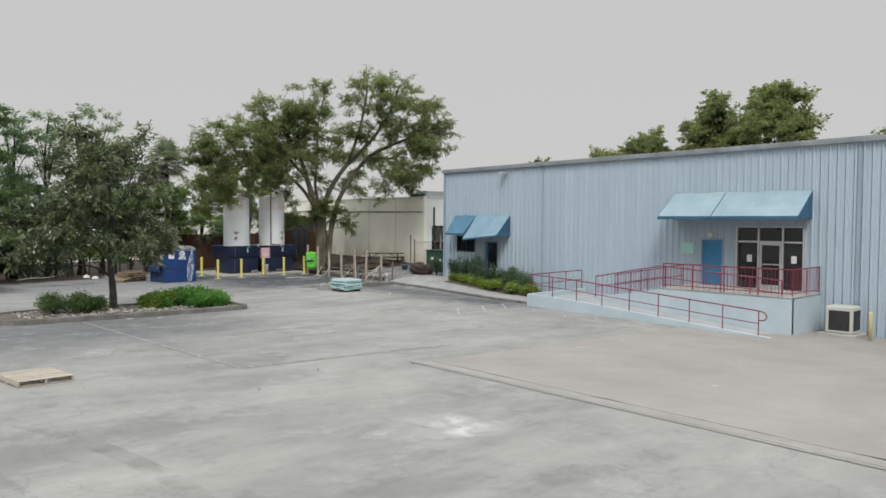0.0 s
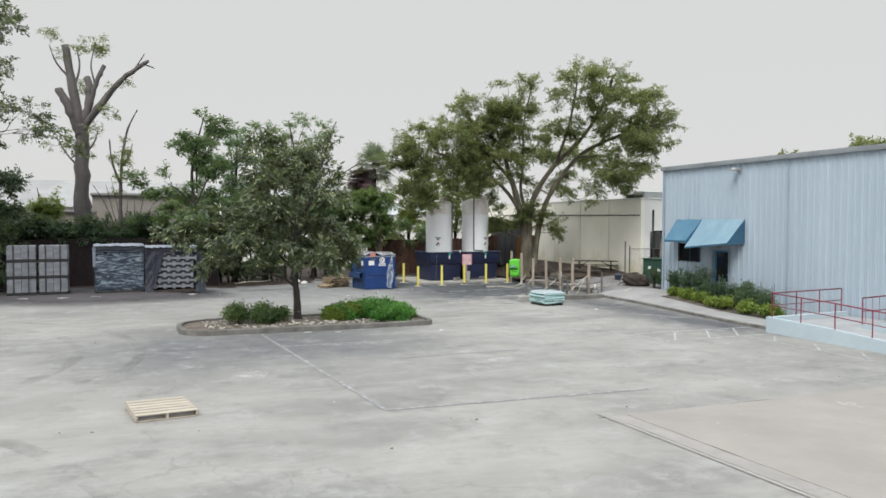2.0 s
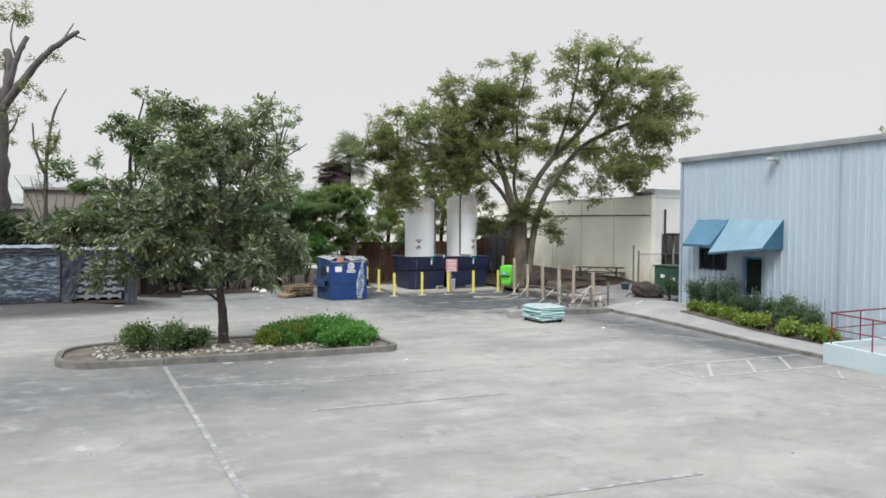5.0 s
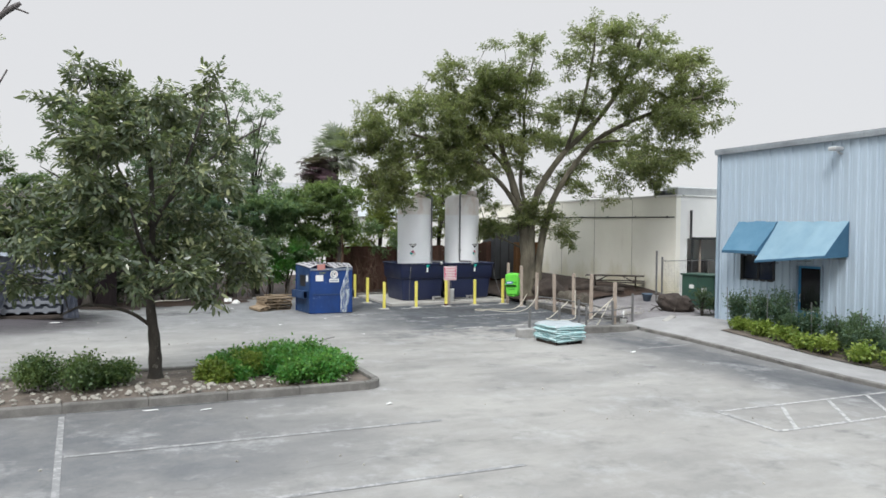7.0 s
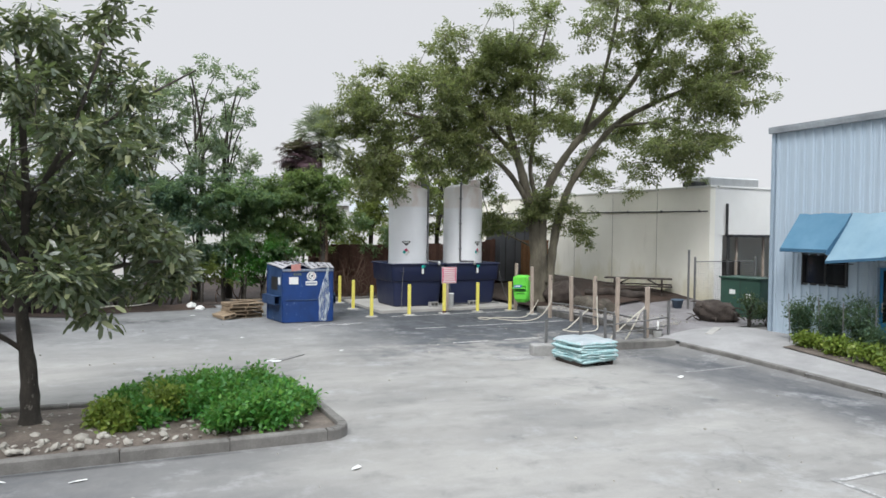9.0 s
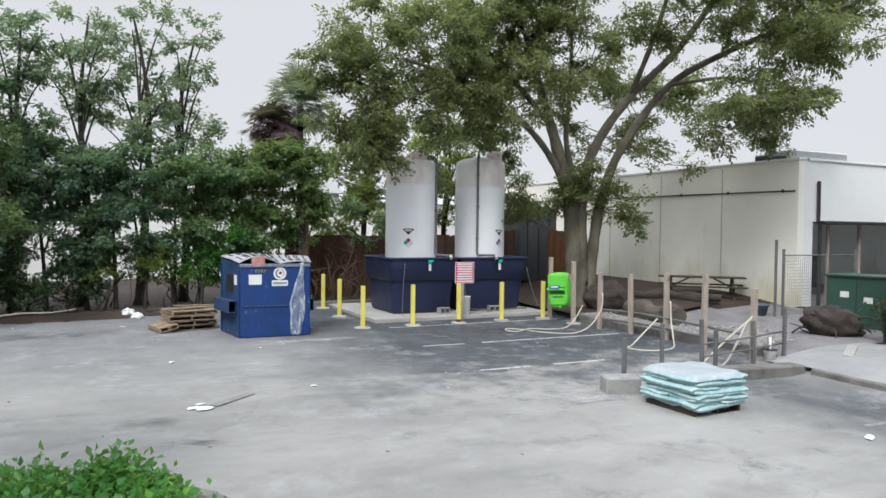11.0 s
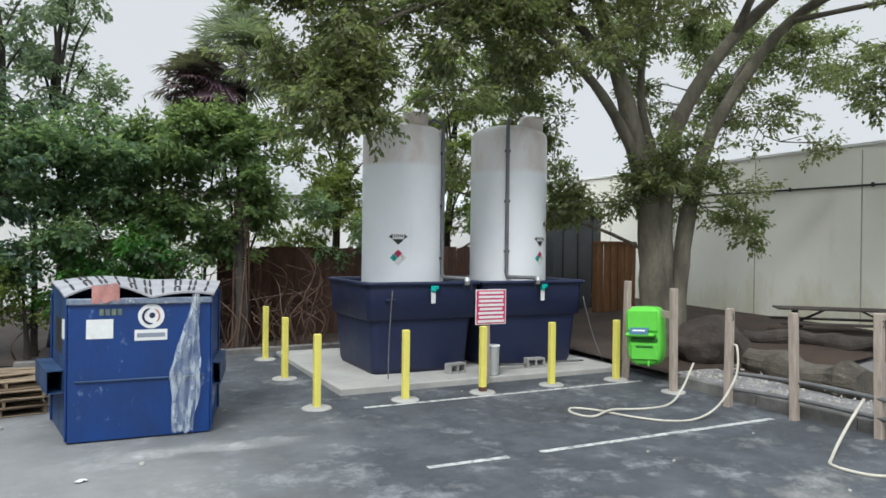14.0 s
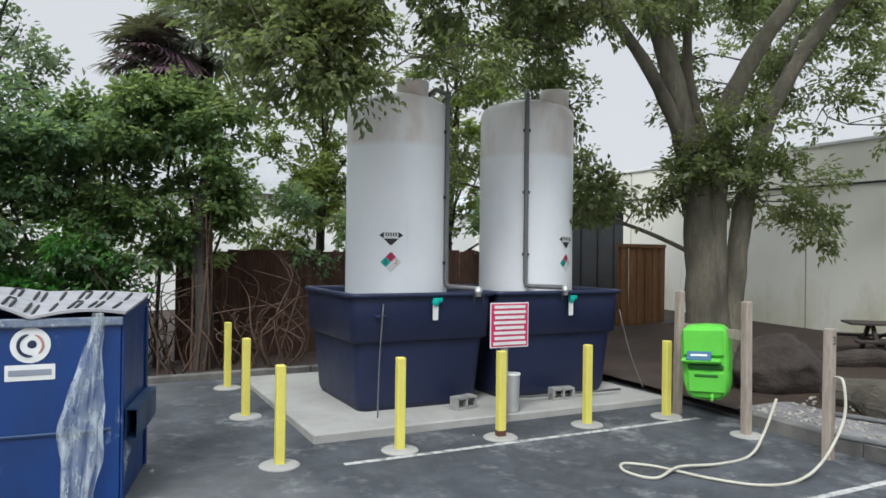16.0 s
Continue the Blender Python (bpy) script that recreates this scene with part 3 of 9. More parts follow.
        bm.to_mesh(me)
        bm.free()
        me.materials.append(mat)
        if smooth:
            me.polygons.foreach_set("use_smooth", [True] * len(me.polygons))
        return me


def part(name, shell, mat, parent=None, label="", smooth=False, at=None):
    """One mesh object from a Shell (or ready mesh data), under a thing or a part."""
    me = shell if isinstance(shell, bpy.types.Mesh) else shell.mesh(name, mat, smooth)
    ob = new(name, me)
    if at is not None:
        ob.matrix_basis = at
    ob.parent = parent
    return tagged(ob, label)


def thing(name, label, category, at=None, group="", kind=""):
    ob = new(name)
    ob.empty_display_size = 0.2
    ob.matrix_basis = at or Matrix()
    return tagged(ob, label, category, group, kind)


def solo(name, shell, mat, label, category="", kind="", group="", smooth=False, at=None):
    return tagged(part(name, shell, mat, None, "", smooth, at), label, category, group, kind)


def smooth_step(v):
    v = max(0.0, min(1.0, v))
    return v * v * (3 - 2 * v)


def gz(x, y):
    """Height of the lot: it falls gently towards the warehouse and rises to the far corners."""
    xc, yc = max(-34.0, min(9.0, x)), max(-48.0, min(14.0, y))
    g = 0.00269 * xc + 0.01175 * yc + 0.001057 * xc * yc
    g += 0.36 * smooth_step((-12.5 - xc) / 6.5) * smooth_step((yc + 9) / 8)
    g += 0.62 * smooth_step((x - 4.6) / 6) * smooth_step((yc + 6.5) / 7)
    g += 0.30 * smooth_step((xc - 2.6) / 3) * smooth_step((yc + 17) / 6) * smooth_step((-3.0 - yc) / 4)
    return g


def curve_pts(pts, k=5):
    """Catmull-Rom through the points."""
    pts = [Vector(p) for p in pts]
    out = []
    for i in range(len(pts) - 1):
        p0, p1, p2, p3 = pts[max(i - 1, 0)], pts[i], pts[i + 1], pts[min(i + 2, len(pts) - 1)]
        for j in range(k):
            t = j / k
            out.append(0.5 * ((2 * p1) + (p2 - p0) * t + (2 * p0 - 5 * p1 + 4 * p2 - p3) * t * t + (3 * p1 - p0 - 3 * p2 + p3) * t ** 3))
    return out + [pts[-1]]


def sheet(x0, x1, y0, y1, lift, step=1.0, inside=None):
    """A ground sheet that follows the lot, lifted a little."""
    nx, ny = max(1, round((x1 - x0) / step)), max(1, round((y1 - y0) / step))
    s = Shell()
    vs = [(x0 + (x1 - x0) * i / nx, y0 + (y1 - y0) * j / ny) for j in range(ny + 1) for i in range(nx + 1)]
    fs = [(j * (nx + 1) + i, j * (nx + 1) + i + 1, (j + 1) * (nx + 1) + i + 1, (j + 1) * (nx + 1) + i) for j in range(ny) for i in range(nx)]
    if inside:
        fs = [f for f in fs if inside(sum(vs[c][0] for c in f) / 4, sum(vs[c][1] for c in f) / 4)]
    return s.add([(x, y, gz(x, y) + (lift(x, y) if callable(lift) else lift)) for x, y in vs], fs)


def stripe(a, b, w, lift=0.008):
    """A painted line on the lot from a to b."""
    a, b = Vector((*a, 0)), Vector((*b, 0))
    d = (b - a).normalized()
    n = Vector((-d.y, d.x, 0)) * w / 2
    k = max(1, round((b - a).length / 0.8))
    vs = []
    for i in range(k + 1):
        p = a.lerp(b, i / k)
        for q in (p - n, p + n):
            vs.append((q.x, q.y, gz(q.x, q.y) + lift))
    return Shell().add(vs, [(2 * i, 2 * i + 1, 2 * i + 3, 2 * i + 2) for i in range(k)])


def leaf_mesh(name, mat, centres, rng, size, wide=0.42, droop=0.25, per=60, spread=0.55, flat=0.7, oval=False):
    """Many small folded leaves round the clump centres, as one mesh."""
    c = np.repeat(np.asarray(centres, float), per, axis=0)
    n = len(c)
    off = rng.normal(0, 1, (n, 3))
    off *= spread * 0.62
    off[:, 2] *= flat
    c = c + off
    out = off / np.maximum(1e-6, np.linalg.norm(off, axis=1))[:, None]
    d = out * 0.8 + rng.normal(0, 0.6, (n, 3))
    d[:, 2] -= droop
    d /= np.linalg.norm(d, axis=1)[:, None]
    up = rng.normal(0, 0.55, (n, 3)) + np.array([0, 0, 0.9])
    side = np.cross(d, up)
    side /= np.maximum(1e-6, np.linalg.norm(side, axis=1))[:, None]
    nrm = np.cross(side, d)
    ln = (size * (0.65 + 0.7 * rng.random(n)))[:, None]
    base, tip = c, c + d * ln - nrm * ln * 0.12
    m = c + d * ln * 0.45
    lft, rgt = m + side * ln * wide * 0.5 + nrm * ln * 0.10, m - side * ln * wide * 0.5 + nrm * ln * 0.10
    if oval:
        w2 = side * ln * wide * 0.42
        m2 = c + d * ln * 0.75 - nrm * ln * 0.03
        m1 = c + d * ln * 0.25
        rows = [base, m1 + w2 + nrm * ln * 0.05, m2 + w2, tip, m2 - w2, m1 - w2 + nrm * ln * 0.05]
    else:
        rows = [base, lft, tip, rgt]
    q = len(rows)
    v = np.stack(rows, axis=1).reshape(-1, 3)
    me = bpy.data.meshes.new(name)
    me.vertices.add(q * n)
    me.vertices.foreach_set("co", v.astype(np.float32).ravel())
    me.loops.add(q * n)
    me.loops.foreach_set("vertex_index", np.arange(q * n, dtype=np.int32))
    me.polygons.add(n)
    me.polygons.foreach_set("loop_start", np.arange(0, q * n, q, dtype=np.int32))
    me.update(calc_edges=True)
    me.materials.append(mat)
    return me


def spray_mesh(name, mat, tips, axes, rng, size, wide=0.42, per=40, length=0.55, width=0.10, droop=0.2, oval=False):
    """Leaves set alternately along many short twigs, as one mesh: tips are the twigs' middles, axes their directions."""
    a = np.repeat(axes, per, axis=0)
    n = len(a)
    u = rng.random(n)
    side = np.cross(a, rng.normal(0, 0.35, (n, 3)) + np.array([0, 0, 1.0]))
    side /= np.maximum(1e-6, np.linalg.norm(side, axis=1))[:, None]
    side *= np.where(rng.random(n) < 0.5, -1.0, 1.0)[:, None]
    c = np.repeat(tips, per, axis=0) + a * ((u - 0.45) * length)[:, None] + side * (np.abs(rng.normal(0, width, n)) * (1.15 - 0.75 * u))[:, None] + rng.normal(0, width * 0.55, (n, 3))
    d = a * (0.35 + 0.7 * u)[:, None] + side * 0.75 + rng.normal(0, 0.38, (n, 3))
    d[:, 2] -= droop
    d /= np.linalg.norm(d, axis=1)[:, None]
    w = np.cross(d, rng.normal(0, 0.5, (n, 3)) + np.array([0, 0, 1.0]))
    w /= np.maximum(1e-6, np.linalg.norm(w, axis=1))[:, None]
    nrm = np.cross(w, d)
    ln = (size * (0.6 + 0.75 * rng.random(n)))[:, None]
    tip = c + d * ln - nrm * ln * 0.12
    if oval:
        w2 = w * ln * wide * 0.42
        m2, m1 = c + d * ln * 0.75 - nrm * ln * 0.03, c + d * ln * 0.25
        rows = [c, m1 + w2 + nrm * ln * 0.05, m2 + w2, tip, m2 - w2, m1 - w2 + nrm * ln * 0.05]
    else:
        m = c + d * ln * 0.45 + nrm * ln * 0.10
        rows = [c, m + w * ln * wide * 0.5, tip, m - w * ln * wide * 0.5]
    q = len(rows)
    v = np.stack(rows, axis=1).reshape(-1, 3)
    me = bpy.data.meshes.new(name)
    me.vertices.add(q * n)
    me.vertices.foreach_set("co", v.astype(np.float32).ravel())
    me.loops.add(q * n)
    me.loops.foreach_set("vertex_index", np.arange(q * n, dtype=np.int32))
    me.polygons.add(n)
    me.polygons.foreach_set("loop_start", np.arange(0, q * n, q, dtype=np.int32))
    me.update(calc_edges=True)
    me.materials.append(mat)
    return me


def fill(rng, blobs, pad=0.62, per_pad=7.0):
    """Twig places in ellipsoids (x, y, z, rx, ry, rz, count), gathered into flat pads; and the way each twig grows."""
    out, way = [], []
    for x, y, z, rx, ry, rz, k in blobs:
        m = max(3, int(k / per_pad))
        u = rng.normal(0, 1, (m, 3))
        u /= np.linalg.norm(u, axis=1)[:, None]
        u *= (0.25 + 0.80 * rng.random(m) ** 0.5)[:, None]
        hub = u * np.array([rx, ry, rz]) + np.array([x, y, z])
        pr = pad * rng.uniform(0.65, 1.25, m)
        pick = rng.integers(0, m, k)
        b = rng.normal(0, 1, (k, 3))
        b /= np.linalg.norm(b, axis=1)[:, None]
        b *= (rng.random(k) ** 0.42)[:, None]
        b[:, 2] *= 0.6
        q = hub[pick] + b * pr[pick][:, None]
        d = b * 1.1 + u[pick] * 0.5 + rng.normal(0, 0.35, (k, 3))
        out.append(q)
        way.append(d / np.maximum(1e-6, np.linalg.norm(d, axis=1))[:, None])
    return np.concatenate(out), np.concatenate(way)


def tree(name, label, limbs, blobs, bark, leaf, seed, size=0.12, per=42, twig=0.02, n=10, wide=0.42, droop=0.25, group="", category="tree", more=1.0, keep=None, oval=False, knots=0.0, pad=0.62, length=0.55, width=0.10):
    """A tree: tapered trunk and limbs, thin branches out to every pad, and a crown of single leaves on twigs."""
    rng = np.random.default_rng(seed)
    base = Vector(limbs[0][0][0])
    t = thing(name, label, category, pose(*base), group)
    back = Matrix.Translation(-base)
    wood, skel = Shell(), []
    for pts, r0, r1 in limbs:
        c = curve_pts(pts, 6)
        k = len(c)
        rr = [(r0 + (r1 - r0) * (i / (k - 1)) ** 0.8) * (1 + 0.07 * math.sin(i * 2.3 + seed)) for i in range(k)]
        if knots:
            rr = [v * (1 + rng.uniform(-knots, knots * 1.6)) for v in rr]
            c = [p + Vector(rng.normal(0, 0.09, 3)) * rr[i] for i, p in enumerate(c)]
        if r0 == limbs[0][1]:
            rr[0] *= 1.45
            rr[1] *= 1.15
        wood.tube([back @ p for p in c], rr, n)
        skel += [p[:] for i, p in enumerate(c) if i > k * 0.3]
    part("trunk", wood, bark, t, "", True)
    cl, ax = fill(rng, [(*b[:6], int(b[6] * more)) for b in blobs], pad)
    if keep:
        ok = np.array([bool(keep(q)) for q in cl])
        cl, ax = cl[ok], ax[ok]
    pool = np.zeros((len(skel) + len(cl), 3))
    pool[:len(skel)] = skel
    have = len(skel)
    br = Shell()
    for q in cl[np.argsort(np.linalg.norm(cl[:, None, :] - pool[None, :have], axis=2).min(axis=1))]:
        allp = pool[:have]
        dd = np.linalg.norm(allp - q, axis=1) + 1.2 * np.maximum(0, allp[:, 2] - q[2])
        p = Vector(allp[int(np.argmin(dd))])
        e = Vector(q)
        ln = (e - p).length
        if ln < 0.15:
            continue
        mid = p.lerp(e, 0.5) + Vector(rng.normal(0, 0.10, 3)) * ln + Vector((0, 0, 0.08 * ln))
        r = twig * (0.6 + 0.35 * min(ln, 3.0))
        br.tube([back @ p, back @ mid, back @ e], [r, r * 0.7, r * 0.35], 4, False)
        pool[have] = mid[:]
        have += 1
    if br.v:
        tagged(part("branch", br, bark, t), kind="stuff")
    crown = spray_mesh("crown", leaf, cl - np.array(base), ax, rng, size, wide, per, length, width, droop, oval)
    tagged(part("crown", crown, leaf, t), kind="stuff")
    return t


def shrub(name, label, x, y, z, r, h, leaf, seed, size=0.07, clumps=26, per=55, group="", category="shrub"):
    """A low shrub: short stems from the soil and a lumpy crown of leaves."""
    rng = np.random.default_rng(seed)
    t = thing(name, label, category, pose(x, y, z), group)
    cl, _ = fill(rng, [(0, 0, h * 0.55, r * 0.85, r * 0.85, h * 0.36, clumps)], 0.26 * max(r, h), 5.0)
    stems = Shell()
    for q in cl[:: max(1, clumps // 10)]:
        stems.tube([(q[0] * 0.15, q[1] * 0.15, -0.04), (q[0] * 0.5, q[1] * 0.5, q[2] * 0.6), tuple(q)], [0.014, 0.01, 0.005], 4)
    tagged(part("stem", stems, BARK_MAG, t), kind="stuff")
    tagged(part("foliage", leaf_mesh("foliage", leaf, cl, rng, size, 0.66, 0.0, per, 0.24 * max(r, h) ** 0.7, 0.8), leaf, t), kind="stuff")
    return t

# ---- ground ----
def axis_steps(lo, hi, step, far):
    mid = list(np.arange(lo, hi + 1e-6, step))
    outer, d, k = [], step, hi
    while k < far:
        d *= 1.6
        k += d
        outer.append(k)
    left, d, k = [], step, lo
    while k > -far:
        d *= 1.6
        k -= d
        left.append(k)
    return left[::-1] + mid + outer


gx, gy = axis_steps(-36, 18, 1.0, 900), axis_steps(-50, 14, 1.0, 900)
solo("ground", Shell().add([(x, y, gz(x, y)) for y in gy for x in gx],
     [(j * len(gx) + i, j * len(gx) + i + 1, (j + 1) * len(gx) + i + 1, (j + 1) * len(gx) + i) for j in range(len(gy) - 1) for i in range(len(gx) - 1)]),
     ASPHALT, "sun-bleached cracked grey asphalt parking lot with stains", "ground", "structure", smooth=True)

# concrete apron before the ramp, with its raised edge strip
solo("pavement_apron", sheet(-11.0, 7.0, -60, -28.25, 0.012, 1.5), APRON, "tan stained concrete apron with a worn edge", "pavement", "structure")
solo("apron_strip", sheet(-11.04, -10.62, -60, -28.3, 0.020, 0.25), APRON_STRIP, "pale worn concrete strip along the apron joint", "pavement", "structure")
solo("apron_joint", Shell().tube([(-11.04 + 0.02 * noise.noise(Vector((0, y, 1))), y, gz(-11.04, y) + 0.008) for y in (-28.4 - 0.5 * q for q in range(40))], [0.006 + 0.014 * abs(noise.noise(Vector((q * 0.7, 3, 0)))) for q in range(40)], 5), JOINT, "dark cracked joint filler along the apron", "joint", "structure")
solo("apron_joint", Shell().tube([(x, -28.26 + 0.03 * noise.noise(Vector((x, 2, 1))), gz(x, -28.26) + 0.004) for x in (-11.3 + 0.5 * q for q in range(28))], [0.006 + 0.014 * abs(noise.noise(Vector((q * 0.6, 6, 0)))) for q in range(28)], 5), JOINT, "dark cracked joint filler along the apron", "joint", "structure")
solo("apron_joint", Shell().tube([(-10.62 + 0.02 * noise.noise(Vector((4, y, 1))), y, gz(-10.62, y) + 0.016) for y in (-28.3 - 0.5 * q for q in range(40))], [0.008 + 0.022 * max(0, noise.noise(Vector((q * 0.5, 9, 0)))) for q in range(40)], 5), JOINT, "dark cracked joint filler along the apron", "joint", "structure")
solo("pavement_strip", Shell().add(*(lambda s: (s.v, s.f))(sheet(-11.15, -10.85, -60, -28.0, 0.014, 0.7))), STRIP, "narrow pale concrete edging strip of the apron", "pavement", "structure")

# soil beyond the lot
def VERGE_Y(x):
    """Ragged edge of the litter on the asphalt."""
    return 4.5 + 0.04 * (x + 12) ** 2 * (x > -12) + 0.35 * noise.noise(Vector((x * 0.9, 2, 0))) + 0.2 * noise.noise(Vector((x * 2.7, 5, 0)))


solo("soil_back", sheet(-60, 40, 6.2, 40, 0.03, 1.6), SOIL, "brown leaf litter and soil behind the kerb", "soil", "structure")
solo("soil_side", sheet(-60, -13.2, 3.4, 6.3, 0.03, 1.2), SOIL, "bare brown soil along the lot edge", "soil", "structure")
solo("soil_shade", sheet(4.02, 8.6, -1.9, 6.2, 0.16, 0.6), SOIL_SHADED, "leaf litter under the oak, coloured darker for its shade", "soil", "structure")
solo("gravel_strip", sheet(4.02, 6.2, -8.4, -0.6, lambda x, y: 0.042 + 0.16 * smooth_step((6.2 - x) / 1.4) * smooth_step((y + 8.4) / 1.2), 0.2), GRAVEL, "pale gravel heaped behind the low kerb", "gravel", "structure")
solo("soil_wall", sheet(8.6, 11.3, -2.2, 6.2, 0.05, 0.5), SOIL_SHADED, "dark soil and litter along the cream wall", "soil", "structure")
solo("soil_yard", sheet(4.05, 30, -8.4, 6.3, 0.035, 0.4), GRAVEL, "pale sandy gravel yard with dark litter", "gravel", "structure")

solo("soil_verge", sheet(-16.0, -8.2, 2.6, 6.0, lambda x, y: 0.012 + 0.10 * smooth_step((y - 4.6 - 0.5 * noise.noise(Vector((x * 0.6, 0, 1)))) / 2.0) * smooth_step((-8.2 - x) / 1.2), 0.2, lambda x, y: y > VERGE_Y(x)), SOIL_SHADED, "dark leaf litter spilling over the lot edge", "soil", "structure")


def kerb(name, pts, w, h, label, mat=KERB):
    """A kerb of cast lengths along a line, each its own piece, with narrow joints."""
    t = thing(name, label, "kerb", kind="structure")
    pts = [Vector((*p, 0)) for p in pts]
    for a, b in zip(pts, pts[1:]):
        ln = (b - a).length
        k = max(1, round(ln / 1.8))
        for i in range(k):
            p, q = a.lerp(b, i / k), a.lerp(b, (i + 1) / k)
            m, d = (p + q) / 2, (q - p)
            zp, zq = gz(p.x, p.y), gz(q.x, q.y)
            s = Shell().box((0, 0, h / 2 - 0.1), (d.length - 0.012, w, h + 0.2), 0, 0.022)
            tilt = math.degrees(math.atan2(zq - zp, d.length))
            part("kerbstone", s, mat, t, at=Matrix.Translation((m.x, m.y, (zp + zq) / 2)) @ pose(0, 0, 0, 0, 0, math.degrees(math.atan2(d.y, d.x))) @ pose(0, 0, 0, 0, -tilt, 0))
    return t


kerb("kerb_back", [(-7.9, 6.05), (4.2, 6.05)], 0.16, 0.13, "grey concrete kerb along the soil")
kerb("kerb_walk", [(3.50, -9.55), (3.48, -11.9), (3.42, -14.0), (3.30, -16.0), (3.1, -18.0), (3.1, -20.2)], 0.16, 0.12, "weathered concrete kerb of the walkway")
solo("pavement_walk", sheet(3.55, 7.1, -12.0, -8.3, lambda x, y: 0.108 - 0.065 * smooth_step((y + 9.3) / 0.9), 0.3), WALKWAY, "pale sandy concrete landing at the warehouse corner", "pavement", "structure")
solo("pavement_walk", sheet(3.10, 4.95, -20.3, -12.0, 0.108, 0.1, lambda x, y: x > 3.11 + 0.062 * min(6.0, max(0.0, y + 18.0))), WALKWAY, "grey concrete walkway beside the planting bed", "pavement", "structure")
solo("soil_bed", sheet(4.95, 7.1, -20.3, -12.0, 0.135, 0.6), MULCH, "mulched planting bed along the warehouse", "soil", "structure")


# ---- blue warehouse ----
WX, Y0, Y1, EAVE = 7.12, -9.82, -58.0, 6.77
RISE = 0.0058   # the eave climbs a little along the wall
HOLES = [(-12.36, -10.93, 1.88, 2.76), (-14.27, -13.29, 0.30, 2.50), (-27.62, -26.66, 0.82, 2.90), (-30.98, -28.26, 0.82, 3.47)]
warehouse = thing("warehouse", "pale blue ribbed steel warehouse with blue awnings", "building", pose(WX, Y0, 0))
HOME = Matrix.Translation((-WX, -Y0, 0))


def holed_wall(y0, y1, z0, z1, holes, x0, x1):
    s = Shell()
    cuts = sorted({y0, y1, *[h[0] for h in holes], *[h[1] for h in holes]})
    for a, b in zip(cuts, cuts[1:]):
        here = sorted((h[2], h[3]) for h in holes if h[0] <= a and h[1] >= b)
        z = z0
        for lo, hi in here + [(z1, z1)]:
            if lo > z:
                s.box(((x0 + x1) / 2, (a + b) / 2, (z + lo) / 2), (x1 - x0, b - a, lo - z))
            z = hi
    return s


core = holed_wall(Y1, Y0, -1.6, EAVE, HOLES, WX + 0.035, WX + 0.22)
core.box((WX + 14, Y0 - 0.1, EAVE / 2 - 0.8), (27.5, 0.2, EAVE + 1.6)).box((WX + 14, Y1 + 0.1, EAVE / 2 - 0.8), (27.5, 0.2, EAVE + 1.6)).box((WX + 28, (Y0 + Y1) / 2, EAVE / 2 - 0.8), (0.2, Y0 - Y1, EAVE + 1.6))
wall = part("wall", Shell().add([HOME @ Vector(v) for v in core.v], core.f), BLUE_STEEL, warehouse)
PITCH = 0.305
prof = [(0.0, 0.0), (0.062, 0.0), (0.066, 0.030), (0.094, 0.030), (0.098, -0.050), (0.160, -0.050), (0.180, 0.0), (0.230, 0.0), (0.237, -0.012), (0.251, -0.012), (0.258, 0.0), (PITCH, 0.0)]
panel = Shell().add([(x, -y, z) for z in (0, 1) for y, x in prof], [(i, i + 1, i + 1 + len(prof), i + len(prof)) for i in range(len(prof) - 1)]).mesh("wall_panel", BLUE_STEEL)
k = 0
while Y0 - k * PITCH > Y1 + PITCH:
    a, b = Y0 - (k + 1) * PITCH, Y0 - k * PITCH
    z = -1.3
    here = sorted((h[2], h[3]) for h in HOLES if h[0] < b - 0.02 and h[1] > a + 0.02)
    for lo, hi in here + [(EAVE - 0.10 + RISE * k * PITCH, EAVE)]:
        part("wall_panel", panel, BLUE_STEEL, wall, at=Matrix.Translation((0, -k * PITCH, z)) @ Matrix.Diagonal((1, 1, lo - z, 1)))
        z = hi
    k += 1
part("corner_trim", Shell().box((-0.02, 0.03, EAVE / 2 - 0.65), (0.13, 0.13, EAVE + 1.3), 0, 0.01), BLUE_TRIM, warehouse)
for y in (-17.57, -26.6 - 6.37):
    part("joint_trim", Shell().box((-0.045, y - Y0, EAVE / 2 - 0.7), (0.03, 0.11, EAVE + 1.2), 0, 0.008), BLUE_TRIM, warehouse)
part("gutter", Shell().prism([(-0.17, EAVE - 0.15), (-0.02, EAVE - 0.15), (-0.02, EAVE + 0.05), (-0.19, EAVE + 0.05), (-0.19, EAVE - 0.02)], 0.14, Y1 - Y0, "y").sheared(RISE), GUTTER, warehouse, "weathered metal gutter")
roof = Shell()
for j in range(159):
    y = -j * PITCH
    roof.add([(-0.10, y, EAVE + 0.06), (-0.10, y - 0.1, EAVE + 0.06), (14, y, EAVE + 1.0), (14, y - 0.1, EAVE + 1.0), (-0.10, y - 0.05, EAVE + 0.075), (14, y - 0.05, EAVE + 1.05)], [(0, 4, 5, 2), (4, 1, 3, 5), (0, 1, 4)])
roof.add([(-0.16, 0.1, EAVE + 0.058), (-0.16, Y1 - Y0, EAVE + 0.058), (14, Y1 - Y0, EAVE + 0.99), (14, 0.1, EAVE + 0.99), (28.1, 0.1, EAVE + 0.05), (28.1, Y1 - Y0, EAVE + 0.05)], [(0, 1, 2, 3), (3, 2, 5, 4)])
part("roof", roof.sheared(RISE), ROOF, warehouse)
